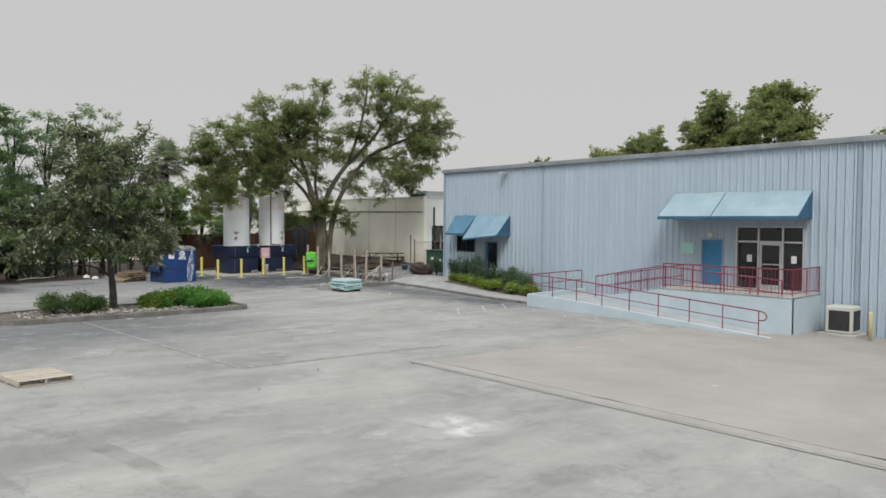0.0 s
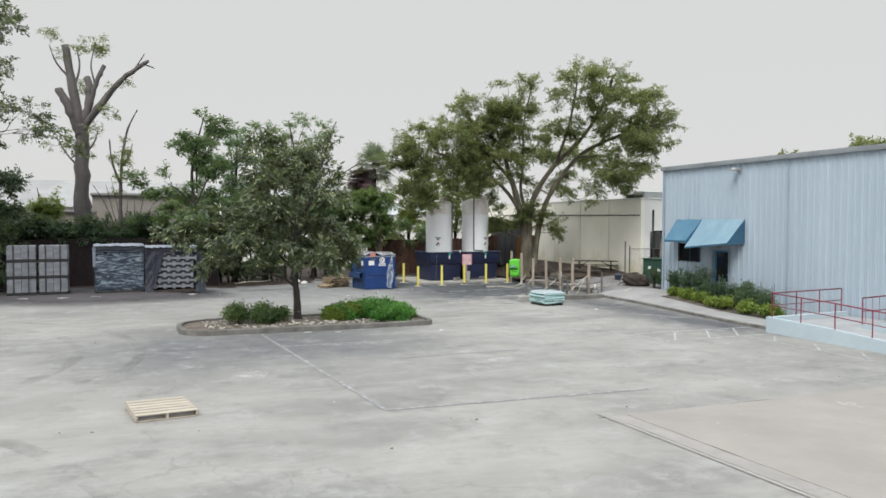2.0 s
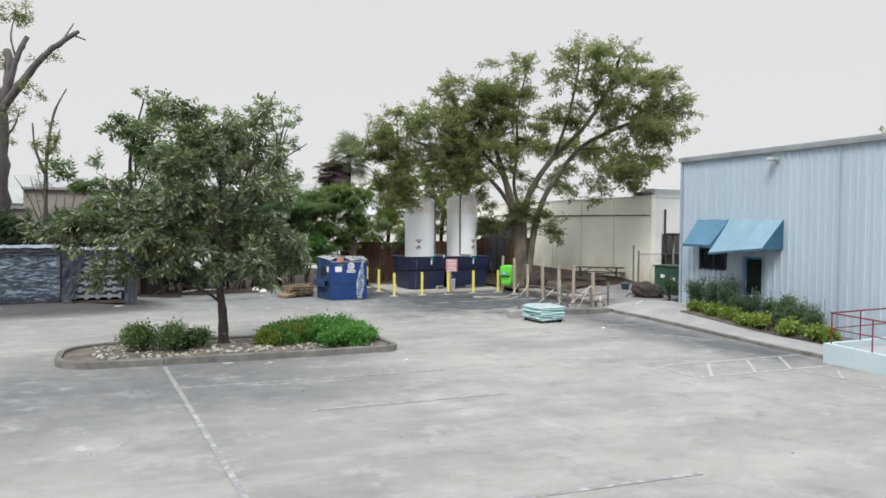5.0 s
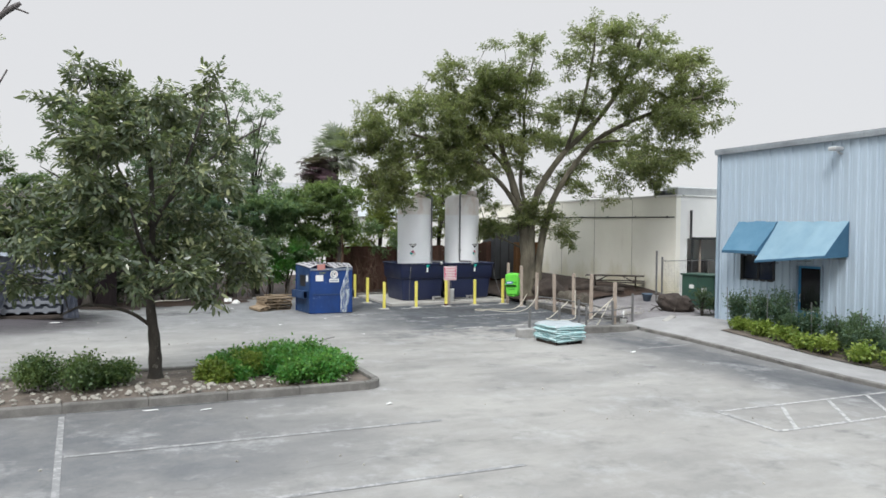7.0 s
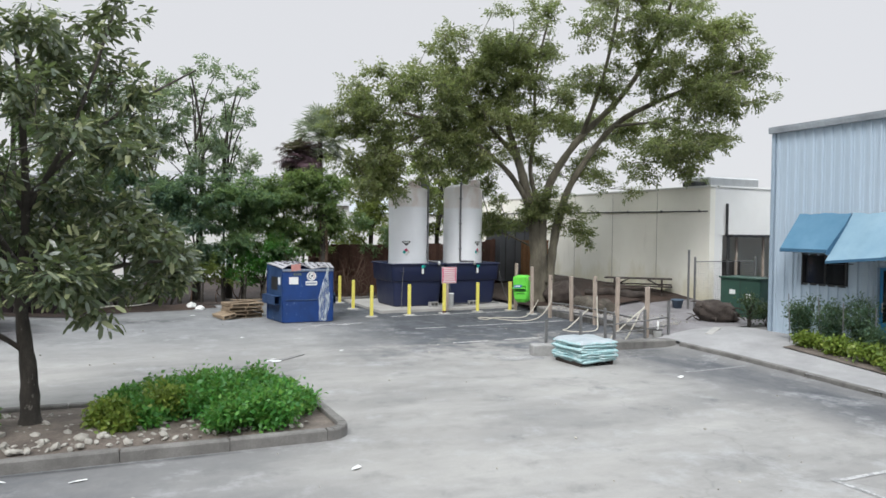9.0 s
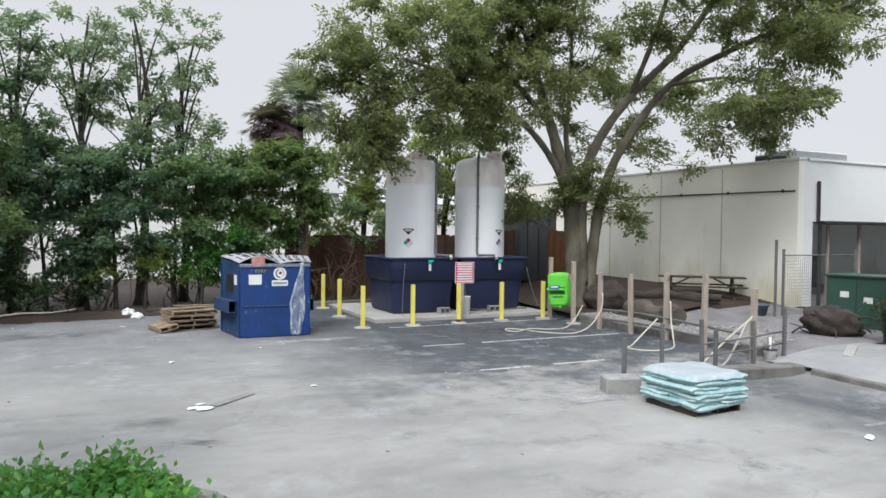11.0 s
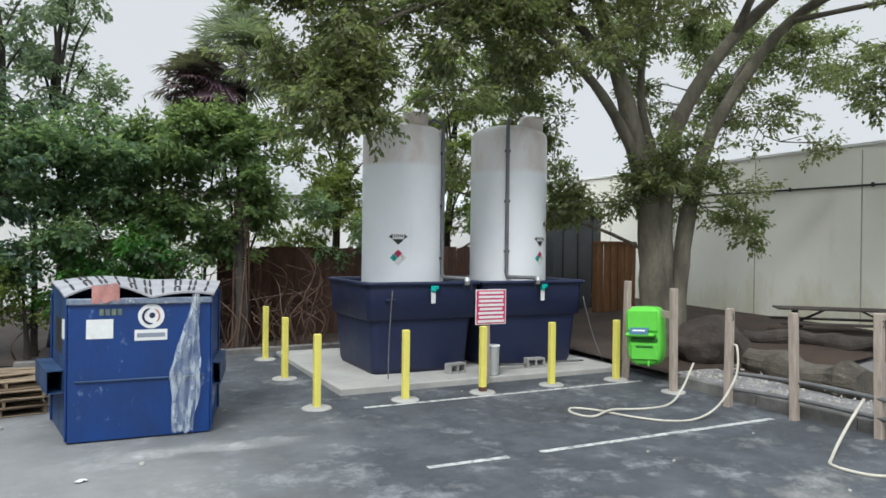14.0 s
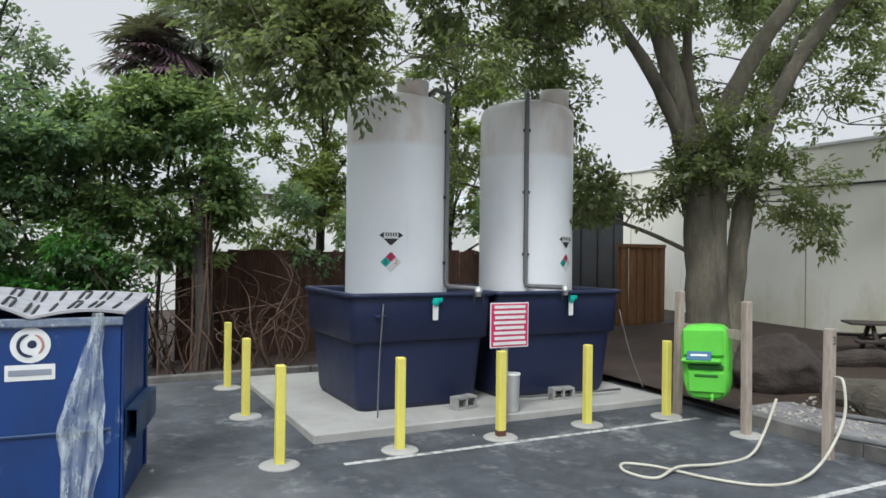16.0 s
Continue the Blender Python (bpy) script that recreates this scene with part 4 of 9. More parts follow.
part("gable", Shell().add([(0.0, -0.1, EAVE), (28, -0.1, EAVE), (14, -0.1, EAVE + 0.98)], [(0, 1, 2)]).add([(0.0, Y1 - Y0 + 0.1, EAVE), (28, Y1 - Y0 + 0.1, EAVE), (14, Y1 - Y0 + 0.1, EAVE + 0.98)], [(0, 1, 2)]), BLUE_STEEL, warehouse)
part("floor", Shell().box((14, (Y1 - Y0) / 2, 0.4), (27, Y0 - Y1 - 0.6, 0.2)), CONCRETE, warehouse)


def framed(t, y0, y1, z0, z1, w, mat, proud=0.05, deep=0.14):
    """Four frame members round an opening in the warehouse wall."""
    ya, yb = y0 - Y0, y1 - Y0
    x = (deep - proud) / 2
    for c, s in (((x, ya - w / 2 + 0.02, (z0 + z1) / 2), (deep + proud, w, z1 - z0 + 2 * w)), ((x, yb + w / 2 - 0.02, (z0 + z1) / 2), (deep + proud, w, z1 - z0 + 2 * w)),
                 ((x, (ya + yb) / 2, z1 + w / 2 - 0.01), (deep + proud - 0.006, yb - ya, w)), ((x, (ya + yb) / 2, z0 - w / 2 + 0.01), (deep + proud - 0.006, yb - ya, w))):
        part("frame", Shell().box(c, s, 0, 0.006), mat, t)


# small sliding window
win = part("window", Shell().box((0.075, -11.645 - Y0, 2.32), (0.012, 1.42, 0.87)), GLASS, warehouse, "dark sliding window with blinds")
framed(win, -12.36, -10.93, 1.88, 2.76, 0.05, DARK_METAL)
part("mullion", Shell().box((0.05, -11.645 - Y0, 2.32), (0.05, 0.045, 0.86), 0, 0.005), DARK_METAL, win)
# glazed blue side door
door = part("door", Shell().box((0.10, -13.78 - Y0, 0.62), (0.05, 0.92, 0.62), 0, 0.006), BLUE_DOOR, warehouse, "blue side door with dark upper glass")
part("pane", Shell().box((0.10, -13.78 - Y0, 1.70), (0.014, 0.80, 1.52)), GLASS, door)
for c, s in (((0.10, -13.36 - Y0, 1.70), (0.05, 0.09, 1.56)), ((0.10, -14.20 - Y0, 1.70), (0.05, 0.09, 1.56)), ((0.10, -13.78 - Y0, 2.45), (0.05, 0.75, 0.09))):
    part("stile", Shell().box(c, s, 0, 0.006), BLUE_DOOR, door)
framed(door, -14.27, -13.29, 0.30, 2.50, 0.05, BLUE_TRIM)
part("handle", Shell().tube([(0.03, -13.46 - Y0, 1.25), (-0.02, -13.46 - Y0, 1.25), (-0.02, -13.46 - Y0, 1.5), (0.03, -13.46 - Y0, 1.5)], 0.012), ALU, door)
# blue steel door on the platform
sdoor = part("door", Shell().box((0.06, -27.14 - Y0, 1.87), (0.05, 0.94, 2.06), 0, 0.006), BLUE_DOOR, warehouse, "bright blue flush steel door")
framed(sdoor, -27.62, -26.66, 0.84, 2.90, 0.05, BLUE_TRIM)
part("knob", Shell().lathe([(0.01, 0), (0.03, 0.02), (0.035, 0.05), (0.0, 0.06)], n=12), ALU, sdoor, at=pose(0.03, -27.52 - Y0, 1.75, 0, -90, 0))
# aluminium shop entrance
entry = part("entrance", Shell().box((0.10, -29.62 - Y0, 3.15), (0.012, 2.6, 0.52)), GLASS, warehouse, "aluminium-framed glass entrance with dark panes")
framed(entry, -30.98, -28.26, 0.82, 3.47, 0.06, ALU)
for y in (-29.16, -30.16):
    part("mullion", Shell().box((0.06, y - Y0, 2.14), (0.11, 0.07, 2.62), 0, 0.006), ALU, entry)
part("transom", Shell().box((0.06, -29.62 - Y0, 2.86), (0.105, 2.66, 0.075), 0, 0.006), ALU, entry)
for y, w in ((-28.74, 0.78), (-30.57, 0.74)):
    part("pane", Shell().box((0.10, y - Y0, 1.84), (0.012, w, 1.98)), GLASS, entry)
    part("notice", Shell().box((0.088, y - Y0 - 0.02, 2.15), (0.004, 0.21, 0.30)), WHITE, entry, "white paper notice")
leaf = part("door_leaf", Shell().box((0.09, -29.66 - Y0, 1.84), (0.012, 0.76, 1.84)), GLASS, entry)
for c, s in (((0.07, -29.25 - Y0, 1.84), (0.06, 0.09, 1.98)), ((0.07, -30.07 - Y0, 1.84), (0.06, 0.09, 1.98)), ((0.07, -29.66 - Y0, 2.77), (0.055, 0.74, 0.10)), ((0.07, -29.66 - Y0, 0.95), (0.055, 0.74, 0.22)), ((0.06, -29.66 - Y0, 1.92), (0.05, 0.74, 0.05))):
    part("stile", Shell().box(c, s, 0, 0.006), ALU, leaf)
part("wall_lamp", Shell().box((-0.30, -14.88 - Y0, 6.36), (0.42, 0.30, 0.13), 0, 0.03).tube([(0.0, -14.88 - Y0, 6.22), (-0.18, -14.88 - Y0, 6.24), (-0.22, -14.88 - Y0, 6.32)], 0.035), ALU, warehouse, "grey floodlight on the wall")
part("notice_board", Shell().box((-0.05, -26.0 - Y0, 2.50), (0.03, 0.62, 0.50), 0, 0.004), surf("mint_board", (0.36, 0.58, 0.52), (0.30, 0.50, 0.46), 0.5), warehouse, "pale mint green notice board")
part("conduit_lamp", Shell().box((-0.09, -27.1 - Y0, 3.12), (0.14, 0.22, 0.22), 0, 0.03), ALU, warehouse, "small lamp over the blue door")


def awning(name, label, y0, y1, ztop, zlow, out, drop, front, ends, dip=0.0):
    """A shed awning on the wall: sloping canvas, short valance, triangular ends, and the tube frame under it."""
    t = thing(name, label, "awning", pose(WX, (y0 + y1) / 2, zlow))
    h = (y1 - y0) / 2
    zt = ztop - zlow
    k = 16 if dip else 8
    vs, fs = [], []
    for i in range(k + 1):
        for j in range(5):
            s = j / 4
            sag = -0.035 * math.sin(math.pi * s) * (1 + 0.6 * math.sin(i * 2.1)) - 0.02 * math.sin(i * 1.3 + y0)
            vs.append((-0.04 - out * s, -h + 2 * h * i / k, zt * (1 - s) + sag * (0.3 if i in (0, k) else 1) - dip * s * i / k + (0.03 * noise.noise(Vector((i * 1.7, j * 1.3, y0))) if dip else 0)))
    fs = [(i * 5 + j, i * 5 + j + 1, (i + 1) * 5 + j + 1, (i + 1) * 5 + j) for i in range(k) for j in range(4)]
    top = Shell().add(vs, fs)
    top.add([(x, y, z - 0.012) for x, y, z in vs], fs)
    part("canopy", top, front, t, "", True)
    part("valance", Shell().prism([(-h, 0.01), (h, 0.01 - dip), (h, 0.01 - dip - drop), (-h, 0.01 - drop)], -0.056 - out, -0.044 - out, "x"), ends, t)
    for s in (-1, 1):
        part("end_panel", Shell().prism([(-0.04, zt), (-0.04, -drop * 0.6), (-0.04 - out, -drop), (-0.04 - out, 0)], s * h - 0.006, s * h + 0.006, "y"), ends, t)
    for y in (-h + 0.06, 0, h - 0.06):
        lo = -0.10 - dip * (y + h) / (2 * h)
        part("frame_tube", Shell().tube([(-0.05, y, zt - 0.16), (-out + 0.06, y, lo), (-0.05, y, lo)], 0.014, 6), DARK_METAL, t)
    return t


awning("awning", "dark blue canvas window awning on the wall", -12.50, -10.80, 4.03, 2.95, 0.85, 0.10, AWN_MID, AWN_DARK)
awning("awning", "sun-faded blue canvas door awning on the wall", -15.22, -12.55, 4.02, 2.90, 1.15, 0.08, AWN_PALE, AWN_DARK, 0.26)
awning("awning", "large faded blue canvas awning over the entrance, front half", -31.30, -27.78, 4.98, 3.92, 1.45, 0.14, AWN_GREY, AWN_DARK)
awning("awning", "large faded blue canvas awning over the blue door", -27.74, -25.30, 4.98, 3.92, 1.45, 0.14, AWN_GREY, AWN_DARK)

# ---- ramp and platform ----
PL = 0.86


ramp_thing = thing("access_ramp", "pale blue painted concrete switchback ramp and platform", "ramp", pose(5.0, -26, -0.5), kind="structure")
RB = Matrix.Translation((-5.0, 26, 0.5))


def rp(name, s, mat, label="", smooth=False):
    return part(name, Shell().add([RB @ Vector(v) for v in s.v], s.f), mat, ramp_thing, label, smooth)


rp("platform", Shell().box((5.66, -29.0, -0.2), (2.86, 5.4, 2 * (PL + 0.2)), 0, 0.02), RAMP_WALL)
rp("platform_top", Shell().box((5.64, -29.0, PL + 0.022), (2.9, 5.46, 0.045), 0, 0.008), CONCRETE)
rp("landing", Shell().box((4.75, -21.7, -0.65), (4.3, 2.6, 1.52), 0, 0.02), DECK)
for x0, x1, nm in ((2.62, 4.16, "ramp_slab"),):
    rp(nm, Shell().prism([(-31.55, -1.2), (-31.55, -0.50), (-23.0, 0.11), (-23.0, -1.2)], x0, x1, "x"), DECK)
rp("ramp_slab", Shell().prism([(-26.3, -1.2), (-26.3, PL), (-23.0, 0.11), (-23.0, -1.2)], 4.40, 5.9, "x"), DECK)
rp("ramp_wall", Shell().prism([(-31.65, -1.2), (-31.65, -0.42), (-22.9, 0.20), (-20.45, 0.30), (-20.45, -1.2)], 2.45, 2.63, "x"), RAMP_WALL, "pale blue kerb wall with a white top edge")
rp("ramp_wall", Shell().prism([(-28.0, -1.2), (-31.7, -1.2), (-31.7, PL - 0.03), (-26.3, PL - 0.03), (-23.0, 0.22), (-22.9, -1.2)], 4.18, 4.38, "x"), RAMP_WALL)
rp("ramp_wall", Shell().box((4.7, -20.52, -0.55), (4.4, 0.16, 1.7), 0, 0.01), RAMP_WALL)


def rail(name, label, line, height, posts, mid=(0.5,), pickets=0, curl=False):
    """A steel pipe railing along a line of foot points."""
    p0 = Vector(line[0])
    t = thing(name, label, "railing", pose(*p0))
    pts = [Vector(p) - p0 for p in line]
    up = Vector((0, 0, height))
    top = [p + up for p in pts]
    if curl:
        d = (pts[0] - pts[1]).normalized()
        top = [pts[0] + up * 0.62, pts[0] + d * 0.22 + up * 0.66, pts[0] + d * 0.30 + up * 0.8, pts[0] + d * 0.22 + up * 0.96] + top
    part("top_rail", Shell().tube(top, 0.024, 8), RED_RAIL, t, "", True)
    for m in mid:
        part("mid_rail", Shell().tube([p + up * m for p in pts], 0.018, 6), RED_RAIL, t, "", True)
    seg = [(a, b) for a, b in zip(pts, pts[1:])]
    total = sum((b - a).length for a, b in seg)
    post_me = Shell().tube([(0, 0, -0.05), (0, 0, height)], 0.021, 8).mesh("post", RED_RAIL)
    pick_me = Shell().tube([(0, 0, 0.1), (0, 0, height - 0.02)], 0.008, 5).mesh("picket", RED_RAIL)

    def along(s):
        for a, b in seg:
            if s <= (b - a).length + 1e-6:
                return a.lerp(b, s / (b - a).length)
            s -= (b - a).length
        return pts[-1].copy()
    for i in range(posts):
        part("post", post_me, RED_RAIL, t, at=Matrix.Translation(along(total * i / (posts - 1))))
    for i in range(pickets):
        part("picket", pick_me, RED_RAIL, t, at=Matrix.Translation(along(total * (i + 0.5) / pickets)))
    return t


rail("ramp_railing", "dark red pipe railing on the ramp kerb", [(2.54, -31.2, -0.42), (2.54, -22.9, 0.18), (2.54, -20.6, 0.28), (6.6, -20.52, 0.30)], 0.92, 12, (0.5,), 0, True)
rail("ramp_railing", "red pipe railing between the two ramp runs", [(4.28, -31.3, -0.35 + 0.9), (4.28, -26.3, PL), (4.28, -23.0, 0.22)], 0.95, 8, (0.5,), 34, False)
rail("platform_railing", "red picket railing round the entrance platform", [(4.30, -26.4, PL + 0.04), (4.30, -31.64, PL + 0.04), (7.05, -31.64, PL + 0.04)], 1.02, 7, (0.12,), 56)
rail("ramp_railing", "red picket railing on the inner ramp", [(5.98, -22.9, 0.2), (5.98, -26.4, PL)], 0.95, 5, (0.5,), 26, False)

# ---- cream building ----
CX, CY, CT = 11.4, -2.95, 5.4
cream = thing("stucco_building", "cream stucco building with a covered bay", "building", pose(CX, CY, 0))
ch = Matrix.Translation((-CX, -CY, 0))


def cp(name, s, mat, label="", smooth=False, parent=None):
    return part(name, Shell().add([ch @ Vector(v) for v in s.v], s.f), mat, parent or cream, label, smooth)


cp("wall", Shell().box((CX + 0.15, CY + 12, 2.2), (0.3, 24, 6.4)), CREAM)
cp("wall", Shell().box((CX + 7.3, CY + 0.15, CT - 1.05), (14.0, 0.3, 2.1)), CREAM_W)
cp("wall", Shell().box((CX + 0.40, CY + 0.16, 1.4), (0.78, 0.28, 3.8)), CREAM_W)
cp("wall", Shell().box((CX + 10, CY + 4.5, 2.0), (19, 0.3, 5)), CREAM)
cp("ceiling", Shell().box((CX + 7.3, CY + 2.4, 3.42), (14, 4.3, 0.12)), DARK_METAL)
cp("roof", Shell().box((CX + 10, CY + 12, CT - 0.2), (19.6, 23.6, 0.2)), ROOF)
cp("parapet_cap", Shell().box((CX + 0.14, CY + 12.0, CT + 0.04), (0.38, 24.1, 0.09), 0, 0.01), CREAM_W)
cp("parapet_cap", Shell().box((CX + 7.4, CY + 0.13, CT + 0.04), (13.9, 0.38, 0.085), 0, 0.01), CREAM_W)
cp("conduit", Shell().tube([(CX - 0.04, CY + 0.1, 4.35), (CX - 0.04, CY + 18, 4.5)], 0.028, 6), DARK_METAL, "thin dark conduit")
for y in (0.6, 3.0, 5.4, 7.8, 10.2):
    cp("clip", Shell().box((CX - 0.03, CY + y, 4.36 + 0.008 * y), (0.06, 0.05, 0.12), 0, 0.005), DARK_METAL)
cp("downspout", Shell().tube([(CX + 0.95, CY - 0.07, 4.7), (CX + 0.95, CY - 0.07, 3.3), (CX + 1.05, CY - 0.07, 3.2), (CX + 1.05, CY - 0.07, 0.3)], 0.06, 8), DARK_METAL, "dark downspout")
cp("lintel", Shell().box((CX + 7.6, CY - 0.1, 3.28), (13.0, 0.3, 0.12), 0, 0.01), DARK_METAL)
for y in (3.3, 6.6, 9.9, 13.2):
    cp("panel_joint", Shell().box((CX - 0.004, CY + y, 2.5), (0.012, 0.03, 5.6)), surf("joint_shadow_line", (0.43, 0.40, 0.34), (0.36, 0.33, 0.28), 0.9))
unit = cp("roof_unit", Shell().box((CX + 3.2, CY + 2.2, CT + 0.35), (3.2, 1.2, 0.55), 0, 0.05), ALU, "grey rooftop air unit")
cp("duct", Shell().box((CX + 1.3, CY + 2.2, CT + 0.25), (0.9, 0.8, 0.3), 0, 0.05), DARK_METAL, "", False, None)
for x in (1.9, 3.6, 5.4):
    cp("bay_post", Shell().box((CX + x, CY + 0.25, 1.6), (0.10, 0.10, 3.4), 0, 0.01), WOOD_POST)
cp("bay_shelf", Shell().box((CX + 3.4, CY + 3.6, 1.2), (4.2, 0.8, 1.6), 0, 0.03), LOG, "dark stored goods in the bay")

# ---- tank stand ----
PADZ = 0.13
solo("concrete_pad", Shell().box((0.67, 3.15, 0.0), (6.3, 4.85, 2 * PADZ), 0, 0.02), CONCRETE, "pale concrete pad under the tanks", "pad")


def basin(x0, x1, y0, y1, tap_x, label):
    """A square plastic spill basin: narrow lower body, a step, a wider upper band and a rolled rim; hollow."""
    cx, cy = (x0 + x1) / 2, (y0 + y1) / 2
    hx, hy = (x1 - x0) / 2, (y1 - y0) / 2
    t = thing("spill_basin", label, "basin", pose(cx, cy, PADZ), "spill basins")

    def ring(ix, z, r=0.16):
        out = []
        for sx, sy in ((1, 1), (-1, 1), (-1, -1), (1, -1)):
            a0 = {(1, 1): 0, (-1, 1): 90, (-1, -1): 180, (1, -1): 270}[(sx, sy)]
            for j in range(5):
                a = radians(a0 + 22.5 * j)
                out.append((sx * (hx - ix - r) + r * math.cos(a), sy * (hy - ix - r) + r * math.sin(a), z))
        return out

    def skin(levels, bottom=False):
        s = Shell()
        vs = [p for ix, z in levels for p in ring(ix, z)]
        fs = [(i * 20 + j, i * 20 + (j + 1) % 20, (i + 1) * 20 + (j + 1) % 20, (i + 1) * 20 + j) for i in range(len(levels) - 1) for j in range(20)]
        if bottom:
            fs.append(tuple(range(20)))
        return s.add(vs, fs)
    part("body", skin([(0.24, 0.0), (0.20, 0.10), (0.13, 0.98), (0.12, 1.06)], True), BASIN, t, "", True)
    part("upper_band", skin([(0.12, 1.06), (0.065, 1.085), (0.05, 1.10), (0.02, 1.74), (0.02, 1.76)]), BASIN, t, "", True)
    part("rim", skin([(0.02, 1.76), (-0.03, 1.765), (-0.035, 1.82), (0.0, 1.835), (0.06, 1.83), (0.09, 1.78), (0.13, 1.1), (0.3, 0.2)]), BASIN, t, "", True)
    # drain fitting and level valve on the front
    tv = part("valve", Shell().lathe([(0.055, 0), (0.06, 0.01), (0.06, 0.05), (0.04, 0.06), (0.0, 0.062)], n=14), TEAL, t, "teal plastic valve cap", True, pose(hx * 0.115, -hy - 0.01, 1.68, 90, 0, 0))
    part("lever", Shell().box((0.03, 0.035, 0.03), (0.17, 0.07, 0.05), 0, 0.012), TEAL, tv)
    part("tag", Shell().box((0, -0.15, 0.02), (0.095, 0.26, 0.012), 0, 0.003), WHITE, tv, "white hanging tag")
    tx = tap_x - cx
    coupler = part("coupler", Shell().lathe([(0.045, 0), (0.05, 0.01), (0.05, 0.05), (0.06, 0.055), (0.06, 0.11), (0.05, 0.115), (0.05, 0.16), (0.0, 0.165)], n=14), ALU, t, "metal hose coupler over the rim", True, pose(tx, -hy - 0.08, 1.76))
    for s in (-1, 1):
        part("coupler_arm", Shell().tube([(s * 0.06, -0.01, 0.08), (s * 0.085, -0.02, 0.02), (s * 0.08, -0.02, -0.10)], 0.010, 6), DARK_METAL, coupler)
    part("moulded_step", Shell().box((-hx * 0.62, -hy + 0.015, 1.48), (0.20, 0.07, 0.05), 0, 0.012), BASIN, t)
    return t


basin(-1.70, 0.78, 1.50, 4.05, 0.42, "navy plastic spill basin holding a white tank")
basin(0.84, 3.46, 1.50, 4.05, 2.14, "navy plastic spill basin holding a white tank")


def tank(x, y, r, top, strap_deg, sign_deg, lid_x, tap_x, label):
    """A vertical polyethylene tank: domed shoulder, manway, overflow pipe, hazard diamonds."""
    t = thing("storage_tank", label, "tank", pose(x, y, PADZ + 0.2), "storage tanks")
    b = 0.0
    h = top - PADZ - 0.2
    prof = [(r * 0.97, b), (r, b + 0.06)]
    prof += [(r * 1.004, h * 0.3), (r * 0.998, h * 0.55), (r * 1.003, h * 0.8)]
    prof += [(r, h - 0.16), (r * 0.985, h - 0.06), (r * 0.94, h), (r * 0.80, h + 0.07), (r * 0.55, h + 0.14), (r * 0.3, h + 0.17), (0.05, h + 0.18)]
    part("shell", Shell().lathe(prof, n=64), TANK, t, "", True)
    mx = lid_x * r
    part("manway", Shell().lathe([(0.265, 0), (0.265, 0.20), (0.275, 0.235), (0.275, 0.30), (0.262, 0.325), (0.235, 0.335), (0.10, 0.345), (0.01, 0.345)], (mx, -r * 0.42, h + 0.03), 32), TANK, t, "white screw lid", True)
    a = radians(strap_deg)
    px, py = math.cos(a), math.sin(a)
    ro = r + 0.045
    part("overflow_pipe", Shell().tube([(px * r * 0.55, py * r * 0.55, h + 0.10), (px * r * 0.8, py * r * 0.8, h + 0.24), (px * ro, py * ro, h + 0.12), (px * ro, py * ro, h - 0.1), (px * ro, py * ro, 1.78), (px * ro + 0.01, py * ro - 0.02, 1.71), (px * ro + 0.04, py * ro - 0.08, 1.69), (tap_x - x, 1.44 - y, 1.69)], 0.042, 10), PIPE, t, "grey vertical pipe", True)
    for z in (h - 0.5, h - 1.6, h - 2.7):
        part("pipe_clip", Shell().box((px * (r + 0.03), py * (r + 0.03), z), (0.05, 0.13, 0.05), strap_deg, 0.005), DARK_METAL, t)
    # hazard diamonds, bent to the shell
    a0 = radians(sign_deg)

    def patch(name, u, v, size, mat, lab, poly=((0, -1), (1, 0), (0, 1), (-1, 0)), lift=0.004):
        us = [p for p, _ in poly]
        lo, hi, k = min(us), max(us), 9
        edges = list(zip(poly, poly[1:] + poly[:1]))
        vs = []
        for i in range(k + 1):
            c = min(hi - 1e-4, max(lo + 1e-4, lo + (hi - lo) * i / k))
            cut = [q0 + (q1 - q0) * (c - p0) / (p1 - p0) for (p0, q0), (p1, q1) in edges if min(p0, p1) <= c <= max(p0, p1) and p0 != p1]
            aa = a0 + (u + c * size) / r
            vs += [((r + lift) * math.cos(aa), (r + lift) * math.sin(aa), v + q * size) for q in (min(cut), max(cut))]
        s = Shell().add(vs, [(2 * i, 2 * i + 2, 2 * i + 3, 2 * i + 1) for i in range(k)])
        return part(name, s, mat, t, lab)
    zc = 2.10
    zl = zc + 0.40
    patch("hazard_label", 0, zl, 0.195, WHITE, "black and white hazard label", ((-1, 0.18), (-0.55, 0.42), (0.55, 0.42), (1, 0.18), (0, -0.72)))
    patch("hazard_mark", 0, zl - 0.035, 0.14, BLACK, "", ((-0.85, 0.1), (0.85, 0.1), (0, -0.75)), 0.007)
    patch("hazard_mark", -0.15, zl + 0.035, 0.055, BLACK, "", ((-0.9, -0.1), (0.6, 0.9), (0.6, -0.9)), 0.007)
    patch("hazard_mark", 0.15, zl + 0.035, 0.055, BLACK, "", ((0.9, -0.1), (-0.6, 0.9), (-0.6, -0.9)), 0.007)
    for i in range(5):
        patch("text_bar", -0.08 + 0.04 * i, zl + 0.045, 0.04, BLACK, "", ((-0.25, -0.7), (0.25, -0.7), (0.25, 0.7), (-0.25, 0.7)), 0.007)
    patch("hazard_panel", -0.085, zc, 0.085, TEAL, "teal health square")
    patch("hazard_panel", 0, zc + 0.085, 0.085, RED_SIGN, "red fire square")
    patch("hazard_panel", 0.085, zc, 0.085, WHITE, "faded yellow square")
    patch("hazard_panel", 0, zc - 0.085, 0.085, WHITE, "white square")
